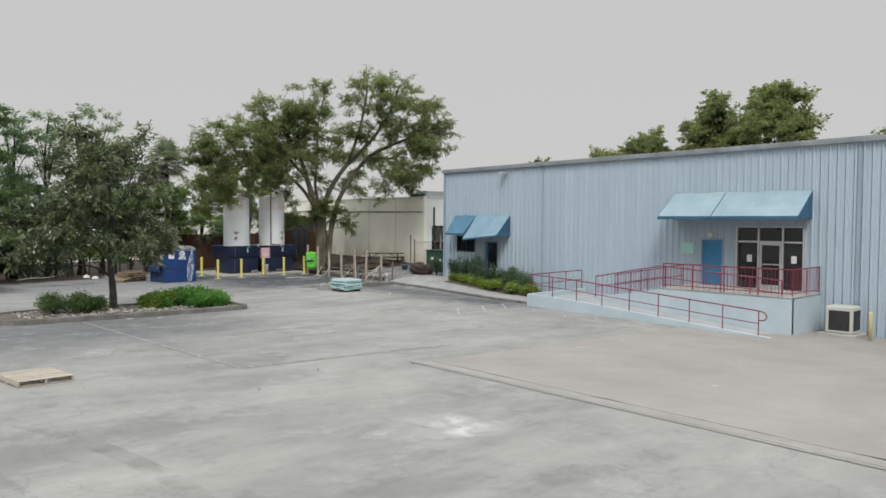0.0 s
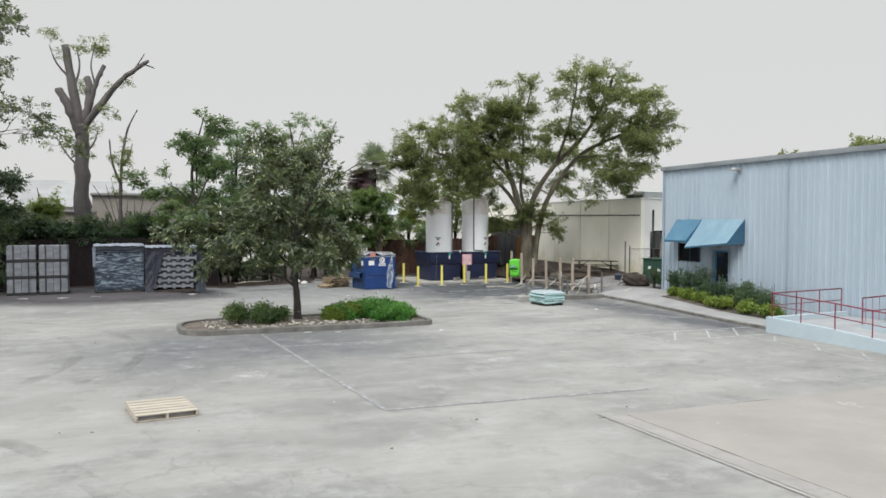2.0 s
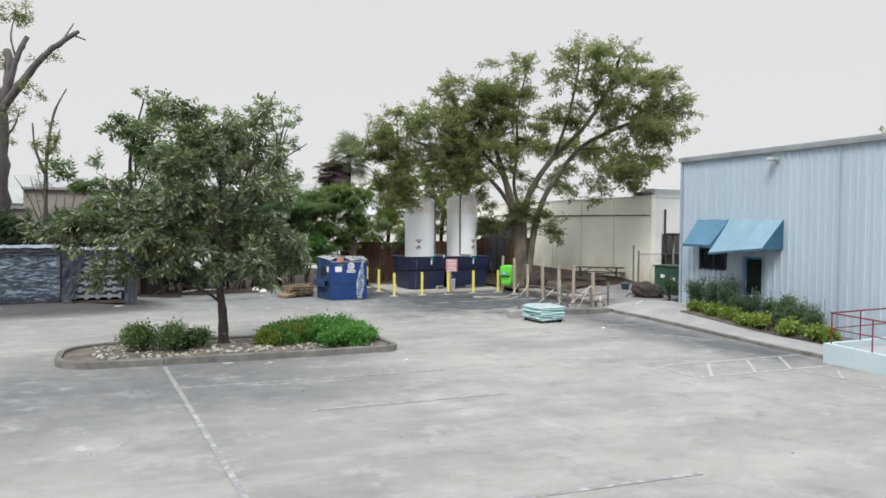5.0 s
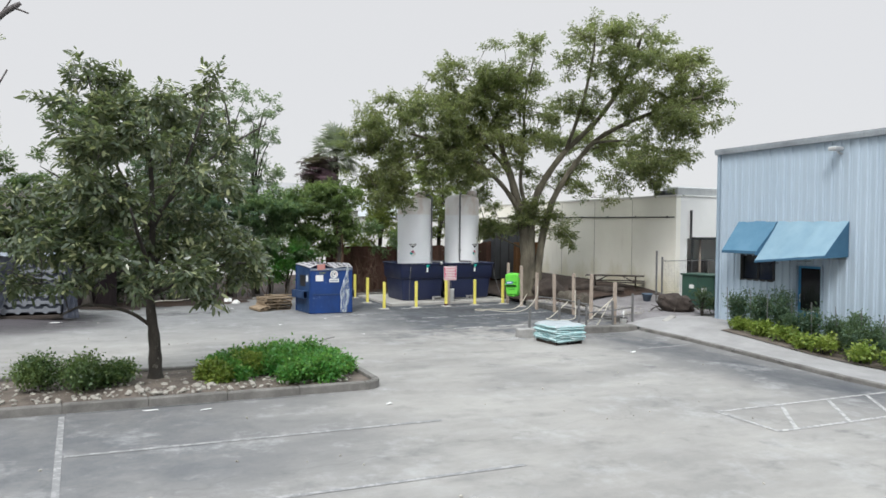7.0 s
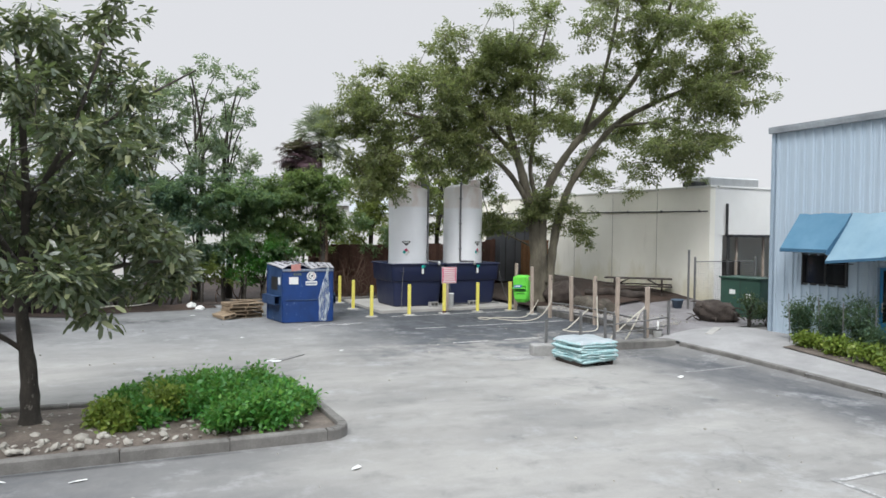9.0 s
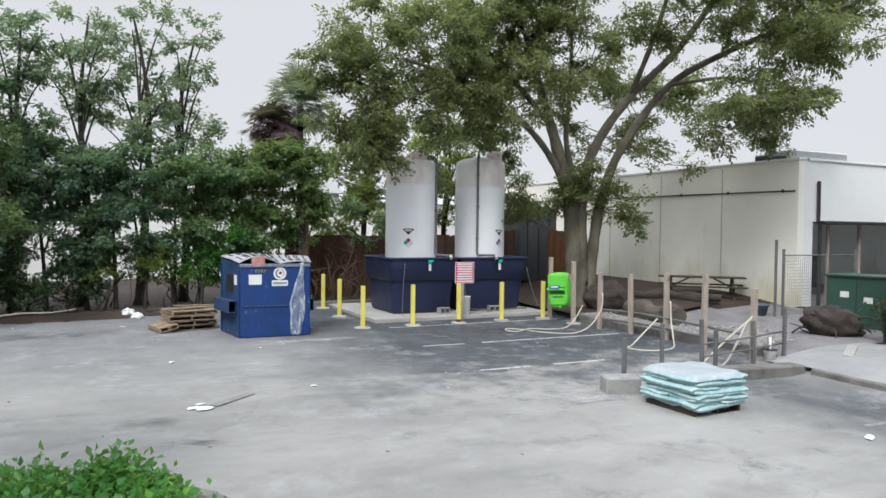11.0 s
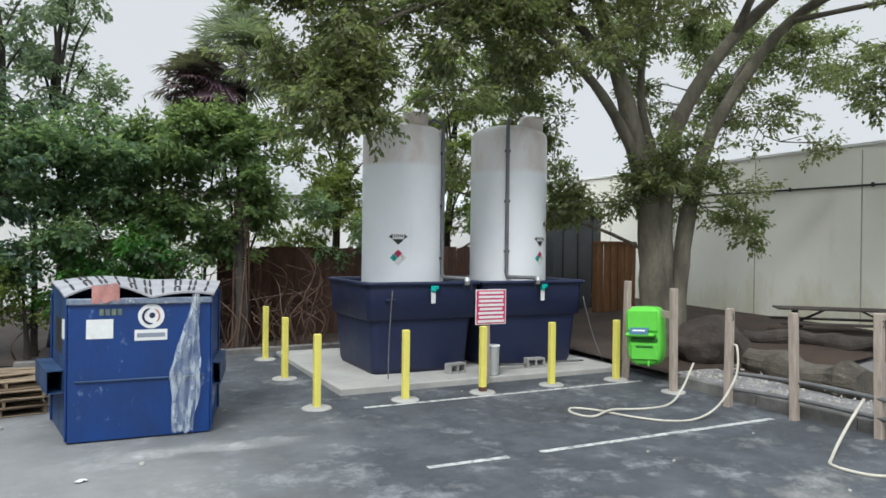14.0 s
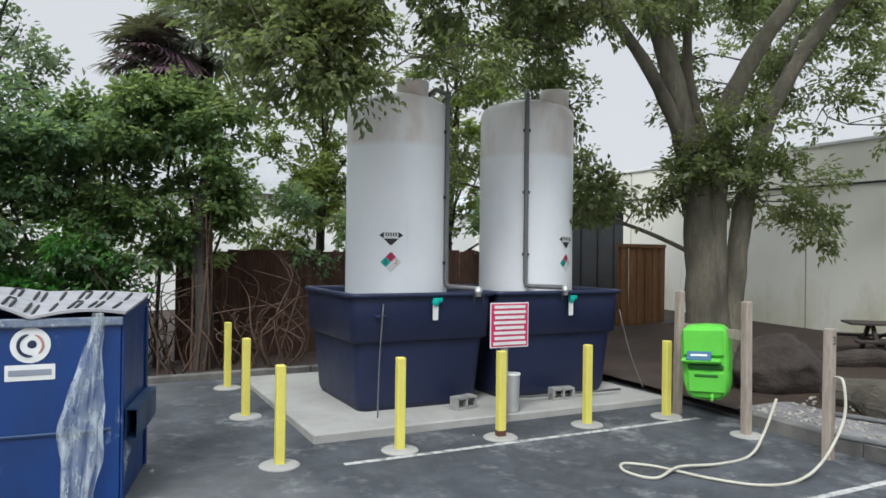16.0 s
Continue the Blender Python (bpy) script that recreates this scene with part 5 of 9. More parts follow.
    for digit, u, v in (("3", -0.085, 0.0), ("0", 0.0, 0.085), ("2", 0.085, 0.0)):
        cu = bpy.data.curves.new("digit", "FONT")
        cu.body, cu.size, cu.align_x, cu.align_y, cu.extrude = digit, 0.11, "CENTER", "CENTER", 0.002
        tmp = bpy.data.objects.new("digit", cu)
        me = bpy.data.meshes.new_from_object(tmp)
        bpy.data.objects.remove(tmp)
        aa = a0 + u / r
        me.materials.clear()
        me.materials.append({"3": BASIN, "0": BLACK, "2": OCHRE}[digit])
        part("digit", me, BLACK, t, "", at=pose((r + 0.008) * math.cos(aa), (r + 0.008) * math.sin(aa), zc + v, 90, 0, math.degrees(aa) + 90))
    return t


tank(-0.43, 2.80, 0.875, 5.12, -48, -119, 0.12, 0.42, "tall white plastic storage tank with a grey pipe")
tank(2.22, 2.80, 0.875, 5.28, -123, -67, 0.42, 2.14, "tall white plastic storage tank beside its twin")

# tie-down wires and low pipes
for line in ([(-1.20, 1.47, 1.80), (-1.30, 1.36, 0.9), (-1.34, 1.30, PADZ)], [(0.86, 1.47, 1.78), (0.90, 1.30, 0.7), (0.72, 1.32, 0.45)], [(3.40, 1.5, 1.6), (3.60, 1.42, 0.8), (3.80, 1.3, 0.2)]):
    solo("tie_down_wire", Shell().tube(curve_pts(line, 4), 0.011, 6), GREY_STEEL, "grey tie-down wire from the basin rim", "wire", smooth=True)
solo("drain_pipe", Shell().tube([(0.80, 1.44, 1.0), (0.80, 1.36, 0.95), (0.80, 1.36, 0.26), (1.4, 1.34, 0.22), (3.3, 1.34, 0.20)], 0.022, 8), GREY_STEEL, "thin grey drain pipe along the basins", "pipe", smooth=True)


def cmu(x, y, rz):
    """A hollow cement block on its side, cores facing out."""
    t = Shell()
    for cx in (-0.19, 0.0, 0.19):
        t.box((cx, 0, 0.1), (0.035, 0.19, 0.2), 0, 0.004)
    t.box((0, 0, 0.018), (0.345, 0.19, 0.036)).box((0, 0, 0.182), (0.345, 0.19, 0.036))
    return solo("cinder_block", t, BLOCK, "grey hollow cinder block on the pad", "block", group="cinder blocks", at=pose(x, y, PADZ, 0, 0, rz))


cmu(0.14, 1.36, 14)
cmu(2.02, 1.34, -4)
solo("white_bucket", Shell().lathe([(0.10, 0), (0.115, 0.02), (0.125, 0.56), (0.135, 0.57), (0.135, 0.60), (0.115, 0.60), (0.10, 0.05)], n=20), WHITE, "white plastic pipe sleeve standing on the pad", "bucket", smooth=True, at=pose(0.72, 0.86, PADZ))


def bollard(x, y, h=1.22, rusty=False):
    t = thing("bollard", "yellow square steel bollard on a concrete foot", "bollard", pose(x, y, gz(x, y)), "bollards round the tanks")
    part("post", Shell().box((0, 0, h / 2), (0.115, 0.115, h), random.uniform(-6, 6), 0.012), YELLOW, t)
    part("foot", Shell().lathe([(0.25, -0.05), (0.245, 0.012), (0.22, 0.028), (0.0, 0.034)], n=18), CONCRETE, t, "pale concrete foot")
    if rusty:
        part("rust_band", Shell().box((0, 0, 0.07), (0.121, 0.121, 0.10), 0, 0.012), surf("rust", (0.13, 0.05, 0.025), (0.07, 0.03, 0.02), 0.9), t, "rusty base")
    return t


for bx, by in ((-2.86, 5.0), (-3.0, 2.63), (-3.12, 0.0), (-1.54, 0.0), (0.0, 0.0), (1.58, 0.08), (3.10, 0.0)):
    bollard(bx, by, 1.22, bx == 0.0)

# warning sign on its timber post
sg = thing("warning_sign", "red and white notice on a short timber post", "sign", pose(0.46, 0.62, gz(0.46, 0.62)))
part("post", Shell().box((0, 0.05, 0.72), (0.09, 0.09, 1.54), 0, 0.008), WOOD_POST, sg)
plate = part("plate", Shell().box((0.05, -0.012, 1.50), (0.65, 0.012, 0.65), 0, 0.004), RED_SIGN, sg, "red notice plate")
part("border", Shell().box((0.05, -0.0095, 1.50), (0.68, 0.012, 0.68), 0, 0.004), WHITE, plate, "white border")
for i in range(8):
    w = (0.58, 0.60, 0.56, 0.60, 0.54, 0.60, 0.57, 0.62)[i]
    part("text_bar", Shell().box((0.05, -0.0215, 1.775 - i * 0.0785), (w * 0.94, 0.006, 0.046)), WHITE, plate, "white unreadable text line")

# ---- dumpster ----
DX, DY, DR = -5.80, 0.02, -2.0
dm = thing("dumpster", "dented dark blue steel dumpster with bent plastic lids", "dumpster", pose(DX, DY, gz(DX, DY), 0, 0, DR))
HW, HD, HB = 0.90, 0.78, 1.92


part("front_panel", Shell().prism([(-HW, 0.02), (HW, 0.02), (HW, HB), (-HW, HB)], -HD, -HD + 0.03, "y"), DUMP, dm)
part("back_panel", Shell().prism([(-HW - 0.30, 0.02), (HW + 0.30, 0.02), (HW + 0.30, HB + 0.12), (-HW - 0.30, HB + 0.12)], HD - 0.03, HD, "y"), DUMP, dm)
for s in (-1, 1):
    fl = 0.30
    corners = [(-HD + 0.03, 0.02), (HD - 0.03, 0.02), (HD - 0.03, HB + 0.11), (-HD + 0.03, HB)]
    side = Shell().prism(corners, 0.0, 0.03, "x")
    side.v = [(s * (HW + fl * (y + HD) / (2 * HD) - (0.03 - x)), y, z) for x, y, z in side.v]
    part("side_panel", side, DUMP_RUB if s < 0 else DUMP, dm)
    # open-ended fork pocket: four plates round a hollow
    pw, ph = (0.20 if s < 0 else 0.11), 0.30
    pm = pose(s * (HW + 0.03 + 0.15 + pw / 2), 0.05, 0.80, 0, 0, s * -10.9)
    pocket = part("fork_pocket", Shell().box((s * pw / 2, 0, 0), (0.014, 1.25, ph)).box((-s * pw / 2, 0, 0), (0.014, 1.25, ph)).box((0, 0, ph / 2), (pw + 0.014, 1.25, 0.014)).box((0, 0, -ph / 2), (pw + 0.014, 1.25, 0.014)), DUMP_RUB, dm, "scuffed hollow fork pocket", at=pm)
    # added black plate makes the hollow pocket look dark inside
    part("pocket_end", Shell().box((0, 0.55, 0), (pw - 0.02, 0.02, ph - 0.02)), BLACK, pocket)
    for y in (-HD + 0.06, HD - 0.06):
        part("corner_post", Shell().box((s * (HW + 0.012 + 0.30 * (y + HD) / (2 * HD)), y, HB / 2 + 0.02), (0.03, 0.10, HB - 0.02), 0, 0.008), DUMP, dm)
part("floor", Shell().box((0, 0, 0.06), (2 * HW - 0.07, 2 * HD - 0.07, 0.06)), DUMP, dm)
part("front_rib", Shell().box((0, -HD - 0.012, 0.82), (2 * HW - 0.16, 0.03, 0.028), 0, 0.008), DUMP_RUB, dm, "scuffed horizontal rib")
part("top_rim", Shell().box((0, -HD - 0.01, HB - 0.03), (2 * HW + 0.05, 0.06, 0.09), 0, 0.015), SCRAPED, dm, "scraped pale top rim")
part("side_window", Shell().box((-HW - 0.15, 0.05, 1.38), (0.02, 0.62, 0.50), 10.9, 0.005), BLACK, dm, "dark side hatch")
part("skid", Shell().box((-0.7, 0, 0.02), (0.1, 1.5, 0.06), 0, 0.01), DUMP, dm)
part("skid", Shell().box((0.7, 0, 0.02), (0.1, 1.5, 0.06), 0, 0.01), DUMP, dm)


def lid_at(u, v):
    """The buckled lid's upper side: u across the front, v from the hinge to the front edge."""
    rise = 0.17 * math.sin(math.pi * u / 0.56) if u < 0.56 else 0.05 * math.sin(math.pi * (u - 0.56) / 0.44)
    x = (-HW - 0.04 + (2 * HW + 0.08) * u) * (1 + 0.30 * (1 - v))
    y = HD + 0.02 - v * (2 * HD + 0.07 - 0.10 * math.sin(math.pi * min(1, u / 0.3)) * (u < 0.3))
    return Vector((x, y, HB + 0.17 - 0.12 * v + rise * (0.35 + 0.65 * v) + 0.02 * math.sin(4 * u + 3 * v)))


def bent_lid():
    """One wide plastic lid, buckled up on one side and lying flat on the other, with dark moulded slots."""
    s, k, m = Shell(), 60, 12
    vs = [lid_at(i / k, j / m) for i in range(k + 1) for j in range(m + 1)]
    n = len(vs)
    q = [(i * (m + 1) + j, i * (m + 1) + j + 1, (i + 1) * (m + 1) + j + 1, (i + 1) * (m + 1) + j) for i in range(k) for j in range(m)]
    s.add(vs + [p - Vector((0, 0, 0.026)) for p in vs], q + [tuple(c + n for c in f[::-1]) for f in q])
    for rim in ([i * (m + 1) + m for i in range(k + 1)], [i * (m + 1) for i in range(k, -1, -1)], list(range(m + 1)), [k * (m + 1) + j for j in range(m, -1, -1)]):
        s.f += [(a, b, b + n, a + n) for a, b in zip(rim, rim[1:])]
    lid = part("lid", s, LID, dm, "buckled bleached grey plastic lid")
    for i in range(10):
        u = 0.065 + 0.096 * i
        for v0, v1 in ((0.08, 0.44), (0.56, 0.92)):
            for du in (-0.016, 0.016) if i % 3 else (0.0,):
                line = [lid_at(u + du, v0 + (v1 - v0) * w) + Vector((0, 0, 0.004)) for w in (0, 0.2, 0.4, 0.6, 0.8, 1.0)]
                part("lid_slot", Shell().tube(line, [0.010, 0.018, 0.018, 0.018, 0.018, 0.010], 6), LID_SLOT, lid)
            if i % 3 == 1:
                line = [lid_at(u + 0.016 * w, v0) + Vector((0, 0, 0.004)) for w in (-1, 0, 1)]
                part("lid_slot", Shell().tube(line, 0.016, 6), LID_SLOT, lid)


bent_lid()
part("sticker", Shell().box((-0.52, -HD - 0.003, 1.52), (0.33, 0.006, 0.26)), WHITE, dm, "plain white sticker")
part("sticker", Shell().box((0.12, -HD - 0.003, 1.42), (0.42, 0.006, 0.15)), WHITE, dm, "white strip with faded dark bar")
part("sticker_bar", Shell().box((0.12, -HD - 0.009, 1.42), (0.36, 0.004, 0.055)), surf("dull_grey_print", (0.25, 0.27, 0.32), (0.2, 0.22, 0.26), 0.6), dm)
ringm = part("sticker", Shell().lathe([(0.0, 0), (0.17, 0), (0.17, 0.006), (0.0, 0.006)], n=28), WHITE, dm, "round white emblem", at=pose(0.12, -HD - 0.001, 1.68, 90, 0, 0))
part("emblem_dot", Shell().lathe([(0.036, 0.006), (0.04, 0.008), (0.025, 0.010), (0.0, 0.010)], n=11), BASIN, ringm, "small dark centre mark", at=pose(0.012, 0.008, 0))
part("emblem_arc", Shell().tube([(0.105 * math.cos(radians(a)), 0.105 * math.sin(radians(a)), 0.006) for a in range(100, 281, 15)], [0.006, 0.012] + [0.016] * 9 + [0.012, 0.005], 6), BASIN, ringm, "dark curved mark")
part("emblem_arc", Shell().tube([(0.105 * math.cos(radians(a)), 0.105 * math.sin(radians(a)), 0.006) for a in range(-50, 71, 15)], [0.005, 0.010] + [0.013] * 5 + [0.010, 0.004], 6), RUST, ringm, "faded red curved mark")
for i in range(4):
    part("stencil", Shell().box((-0.50 + 0.075 * i, -HD - 0.003, 1.745), (0.052, 0.005, 0.085)), STENCIL, dm, "faded yellow stencil bar")
part("sticker", Shell().box((-HW - 0.074, -0.44, 1.50), (0.012, 0.20, 0.26), 10.9), WHITE, dm, "white side sticker")
rag = Shell()
vs = [(-0.62 + 0.34 * i / 6, -HD - 0.05 + 0.02 * math.sin(i * 2 + j), HB + 0.20 - 0.06 * j - 0.02 * math.sin(i)) for i in range(7) for j in range(5)]
rag.add(vs, [(i * 5 + j, i * 5 + j + 1, (i + 1) * 5 + j + 1, (i + 1) * 5 + j) for i in range(6) for j in range(4)])
solo("dirty_cloth", rag, RUST, "dirty pink cloth over the dumpster edge", "cloth", smooth=True, at=dm.matrix_basis)


def hanging_film(pts_top, drop, width, seed, label):
    """A long gathered strip of clear film hanging down in creases, narrow where it is caught and wide below."""
    s, k, m = Shell(), 56, 40
    vs = []
    for j in range(k + 1):
        v = j / k
        wd = width * (0.42 + 1.25 * smooth_step(v / 0.62) - 0.45 * smooth_step((v - 0.66) / 0.34))
        drift = 0.05 * math.sin(2.4 * v + seed) - 0.12 * v
        for i in range(m + 1):
            u = i / m - 0.5
            bend = u * 21 + 3.4 * noise.noise(Vector((v * 2.1, u * 2.5, seed)))
            fold = 0.013 * math.sin(bend) * (0.5 + v) + 0.075 * noise.noise(Vector((u * 6, v * 2.2, seed + 2))) + 0.02 * noise.noise(Vector((u * 14, v * 9, seed + 5)))
            edge = 0.05 * noise.noise(Vector((round(u) * 3.0, v * 6, seed + 9)))
            vs.append((pts_top[0] + u * wd + drift + edge * abs(u) * 2 + 0.015 * math.cos(bend), pts_top[1] - 0.085 + fold, pts_top[2] - drop * v * (1 + 0.05 * noise.noise(Vector((u * 5, 0, seed))))))
    s.add(vs, [(j * (m + 1) + i, j * (m + 1) + i + 1, (j + 1) * (m + 1) + i + 1, (j + 1) * (m + 1) + i) for j in range(k) for i in range(m)])
    return solo("plastic_film", s, FILM_THICK, label, "plastic film", smooth=True, at=dm.matrix_basis)


hanging_film((0.70, -HD, HB + 0.06), 1.92, 0.24, 3, "crumpled clear plastic film hanging over the dumpster")
hanging_film((HW + 0.06, -HD + 0.35, HB - 0.9), 0.85, 0.12, 5, "torn clear plastic strip on the dumpster side")

# ---- painted lines ----
def line_set(name, label, segs, w, mat):
    for a, b in segs:
        solo(name, stripe(a, b, w), mat, label, "line", "structure")


line_set("bay_line", "worn white parking bay line", [((-2.4, -0.29), (3.5, -0.29)), ((-2.75, -3.5), (-1.6, -3.52)), ((-1.1, -3.5), (3.4, -3.46)), ((-2.85, -6.62), (-1.6, -6.6)), ((-1.0, -6.58), (0.45, -6.55))], 0.10, PAINT_W)
line_set("bay_line", "faded white parking bay line", [((-2.9, -9.62), (-1.8, -9.62)), ((0.9, -12.45), (3.05, -12.4)), ((-15.36, -15.2), (-15.02, -26.3)), ((-15.2, -17.9), (-8.7, -17.95)), ((-13.0, -20.84), (-8.6, -20.84)), ((-15.0, -26.28), (-8.4, -26.5))], 0.10, PAINT_FAINT)
line_set("hatch_line", "worn white hatched access aisle line", [((-2.95, -19.33), (2.9, -19.33)), ((-2.95, -20.87), (2.2, -20.87)), ((-2.9, -19.33), (-2.9, -20.87)), ((-1.0, -19.36), (-2.4, -20.85)), ((0.55, -19.36), (-0.8, -20.85)), ((1.9, -19.4), (0.6, -20.85)), ((1.9, -22.9), (0.9, -23.9)), ((1.9, -24.6), (0.9, -25.6)), ((2.0, -21.2), (0.9, -22.2)), ((0.8, -20.9), (0.9, -29.5))], 0.09, PAINT_MID)

# ---- planted island ----
IX0, IX1, IY0, IY1 = -17.9, -8.75, -14.95, -11.6


def island_ring(inset):
    pts = []
    for cx, cy, r, a0 in ((IX1 - 0.45, IY0 + 0.45, 0.45, -90), (IX1 - 1.0, IY1 - 1.0, 1.0, 0), (IX0 + 1.5, IY1 - 1.5, 1.5, 90), (IX0 + 1.0, IY0 + 1.0, 1.0, 180)):
        for j in range(7):
            a = radians(a0 + 15 * j)
            pts.append((cx + (r - inset) * math.cos(a), cy + (r - inset) * math.sin(a)))
    return pts


outer, inner = island_ring(0.0), island_ring(0.17)
isl = thing("kerb_island", "weathered concrete kerb round the planted island", "kerb", pose((IX0 + IX1) / 2, (IY0 + IY1) / 2, 0), kind="structure")
io = Matrix.Translation((-(IX0 + IX1) / 2, -(IY0 + IY1) / 2, 0))
for i in range(len(outer)):
    j = (i + 1) % len(outer)
    seg = math.dist(outer[i], outer[j])
    kk = max(1, round(seg / 1.5))
    for q in range(kk):
        f = lambda ring, s: tuple(ring[i][c] + (ring[j][c] - ring[i][c]) * s for c in (0, 1))
        a, b, c, d = f(outer, q / kk), f(outer, (q + 1) / kk - 0.0012), f(inner, (q + 1) / kk - 0.0012), f(inner, q / kk)
        lift = 0.185 + random.uniform(-0.006, 0.006)
        low = [(x, y, gz(x, y) - 0.1) for x, y in (a, b, c, d)]
        mid = [(x, y, gz(x, y) + lift - 0.025) for x, y in (a, b, c, d)]
        cx, cy = sum(p[0] for p in (a, b, c, d)) / 4, sum(p[1] for p in (a, b, c, d)) / 4
        top = [(x + (cx - x) * min(0.12, 0.02 / max(0.02, abs(cx - x))), y + (cy - y) * min(0.25, 0.02 / max(0.02, abs(cy - y))), gz(x, y) + lift) for x, y in (a, b, c, d)]
        s = Shell().add([io @ Vector(v) for v in low + mid + top], [(3, 2, 1, 0), (8, 9, 10, 11)] + [(r * 4 + e, r * 4 + (e + 1) % 4, r * 4 + 4 + (e + 1) % 4, r * 4 + 4 + e) for r in (0, 1) for e in range(4)])
        part("kerbstone", s, KERB, isl)
cx, cy = (IX0 + IX1) / 2, (IY0 + IY1) / 2
rings = [[(cx + (x - cx) * s, cy + (y - cy) * s) for x, y in inner] for s in (1.0, 0.85, 0.6, 0.3)]
vs = [(x, y, gz(x, y) + 0.12 + (1 - s) * 0.10 + 0.03 * noise.noise(Vector((x, y, 0)) * 1.3)) for s, r in zip((1.0, 0.85, 0.6, 0.3), rings) for x, y in r]
n0 = len(inner)
solo("soil_island", Shell().add(vs, [(r * n0 + i, r * n0 + (i + 1) % n0, (r + 1) * n0 + (i + 1) % n0, (r + 1) * n0 + i) for r in range(3) for i in range(n0)] + [tuple(3 * n0 + i for i in range(n0))]), MULCH, "brown mulch and soil inside the island kerb", "soil", "structure", smooth=True)


solo("kerb_foot_strip", sheet(IX0 + 1.0, IX1 - 0.3, IY0 - 0.20, IY0 - 0.005, 0.007, 0.1), KERB_FOOT_DARK, "dark strip along the foot of the island kerb", "stain", "structure")


def pebbles(name, label, count, area, mat, seed, lo=0.03, hi=0.09, lift=0.02, cat="stones"):
    """Loose stones as one scatter."""
    rng = random.Random(seed)
    s = Shell()
    for _ in range(count):
        x, y, base = area(rng)
        r = rng.uniform(lo, hi)
        bm = bmesh.new()
        bmesh.ops.create_icosphere(bm, subdivisions=1, radius=r)
        m = Matrix.Translation((x, y, base + r * lift)) @ pose(0, 0, 0, rng.uniform(0, 40), rng.uniform(0, 40), rng.uniform(0, 360)) @ Matrix.Diagonal((1, rng.uniform(0.6, 1), rng.uniform(0.4, 0.7), 1))
        for v in bm.verts:
            v.co *= rng.uniform(0.85, 1.15)
        bm.transform(m)
        bm.verts.index_update()
        s.add([v.co[:] for v in bm.verts], [[v.index for v in f.verts] for f in bm.faces])
        bm.free()
    return solo(name, s, mat, label, cat, "stuff")


def in_island(rng):
    x, y = rng.uniform(IX0 + 0.9, IX1 - 0.6), rng.uniform(IY0 + 0.35, IY0 + 2.8)
    return x, y, gz(x, y) + 0.16


pebbles("island_stones", "pale loose stones on the island mulch", 620, in_island, STONE, 4, 0.015, 0.075)
pebbles("island_rocks", "larger pale rocks between the island shrubs", 52, lambda r: (lambda x, y: (x, y, gz(x, y) + 0.17))(r.uniform(-14.3, -10.9), IY0 + 0.35 + abs(r.gauss(0, 0.95))), STONE, 14, 0.035, 0.105, 0.25, "rocks")
pebbles("lot_debris", "small stones and crumbs scattered over the asphalt", 160, lambda r: (lambda x, y: (x, y, gz(x, y)))(r.uniform(-21, 3), r.uniform(-30, 5)), STONE, 9, 0.012, 0.04, 0.3, "debris")

for x, y, r, h, lf, sd in ((-15.78, -13.4, 0.36, 0.74, L_ISLAND, 1), (-15.02, -13.7, 0.44, 0.74, L_ISLAND, 2), (-14.48, -13.4, 0.34, 0.62, L_ISLAND, 3)):
    shrub("round_shrub", "dense round green shrub in the island mulch", x, y, gz(x, y) + 0.15, r * 0.92, h, lf, sd, 0.065, 40, 100, "island shrubs")
for x, y, r, h, lf, sd in ((-12.35, -13.55, 0.45, 0.42, L_YELLOW, 4), (-11.85, -13.4, 0.6, 0.5, L_BRIGHT, 5), (-11.55, -13.15, 0.5, 0.58, L_YELLOW, 18), (-10.75, -13.3, 0.85, 0.76, L_BRIGHT, 6), (-10.25, -13.6, 0.9, 0.78, L_BRIGHT, 7), (-9.85, -13.95, 0.7, 0.5, L_BRIGHT, 8), (-10.65, -14.2, 0.6, 0.45, L_BRIGHT, 9), (-9.95, -13.05, 0.75, 0.68, L_BRIGHT, 13), (-11.7, -12.7, 0.7, 0.55, L_BRIGHT, 14), (-10.6, -12.4, 0.65, 0.55, L_BRIGHT, 15), (-9.8, -12.6, 0.6, 0.48, L_BRIGHT, 16), (-11.4, -12.3, 0.5, 0.4, L_YELLOW, 17), (-9.5, -13.4, 0.55, 0.42, L_BRIGHT, 20)):
    shrub("ground_cover", "sprawling bright green ground cover on the island", x, y, gz(x, y) + 0.13, r * 0.88, h * 0.86, lf, sd, 0.078, 50, 95, "island ground cover")


# ---- pallets ----
def pallet(name, label, m, mat, w=1.02, d=1.22, boards=7, group=""):
    """A timber pallet: three stringers, top boards and bottom boards."""
    t = thing(name, label, "pallet", m, group)
    for x in (-w / 2 + 0.02, 0, w / 2 - 0.02):
        part("stringer", Shell().box((x, 0, 0.07), (0.04, d, 0.09), 0, 0.004), mat, t)
    bw = d / boards * 0.78
    for i in range(boards):
        part("top_board", Shell().box((0, -d / 2 + bw / 2 + (d - bw) * i / (boards - 1), 0.125), (w, bw, 0.018), random.uniform(-0.4, 0.4), 0.003), mat, t)
    for i in range(3):
        part("bottom_board", Shell().box((0, -d / 2 + 0.07 + (d - 0.14) * i / 2, 0.015), (w, 0.14, 0.018), 0, 0.003), mat, t)
    return t


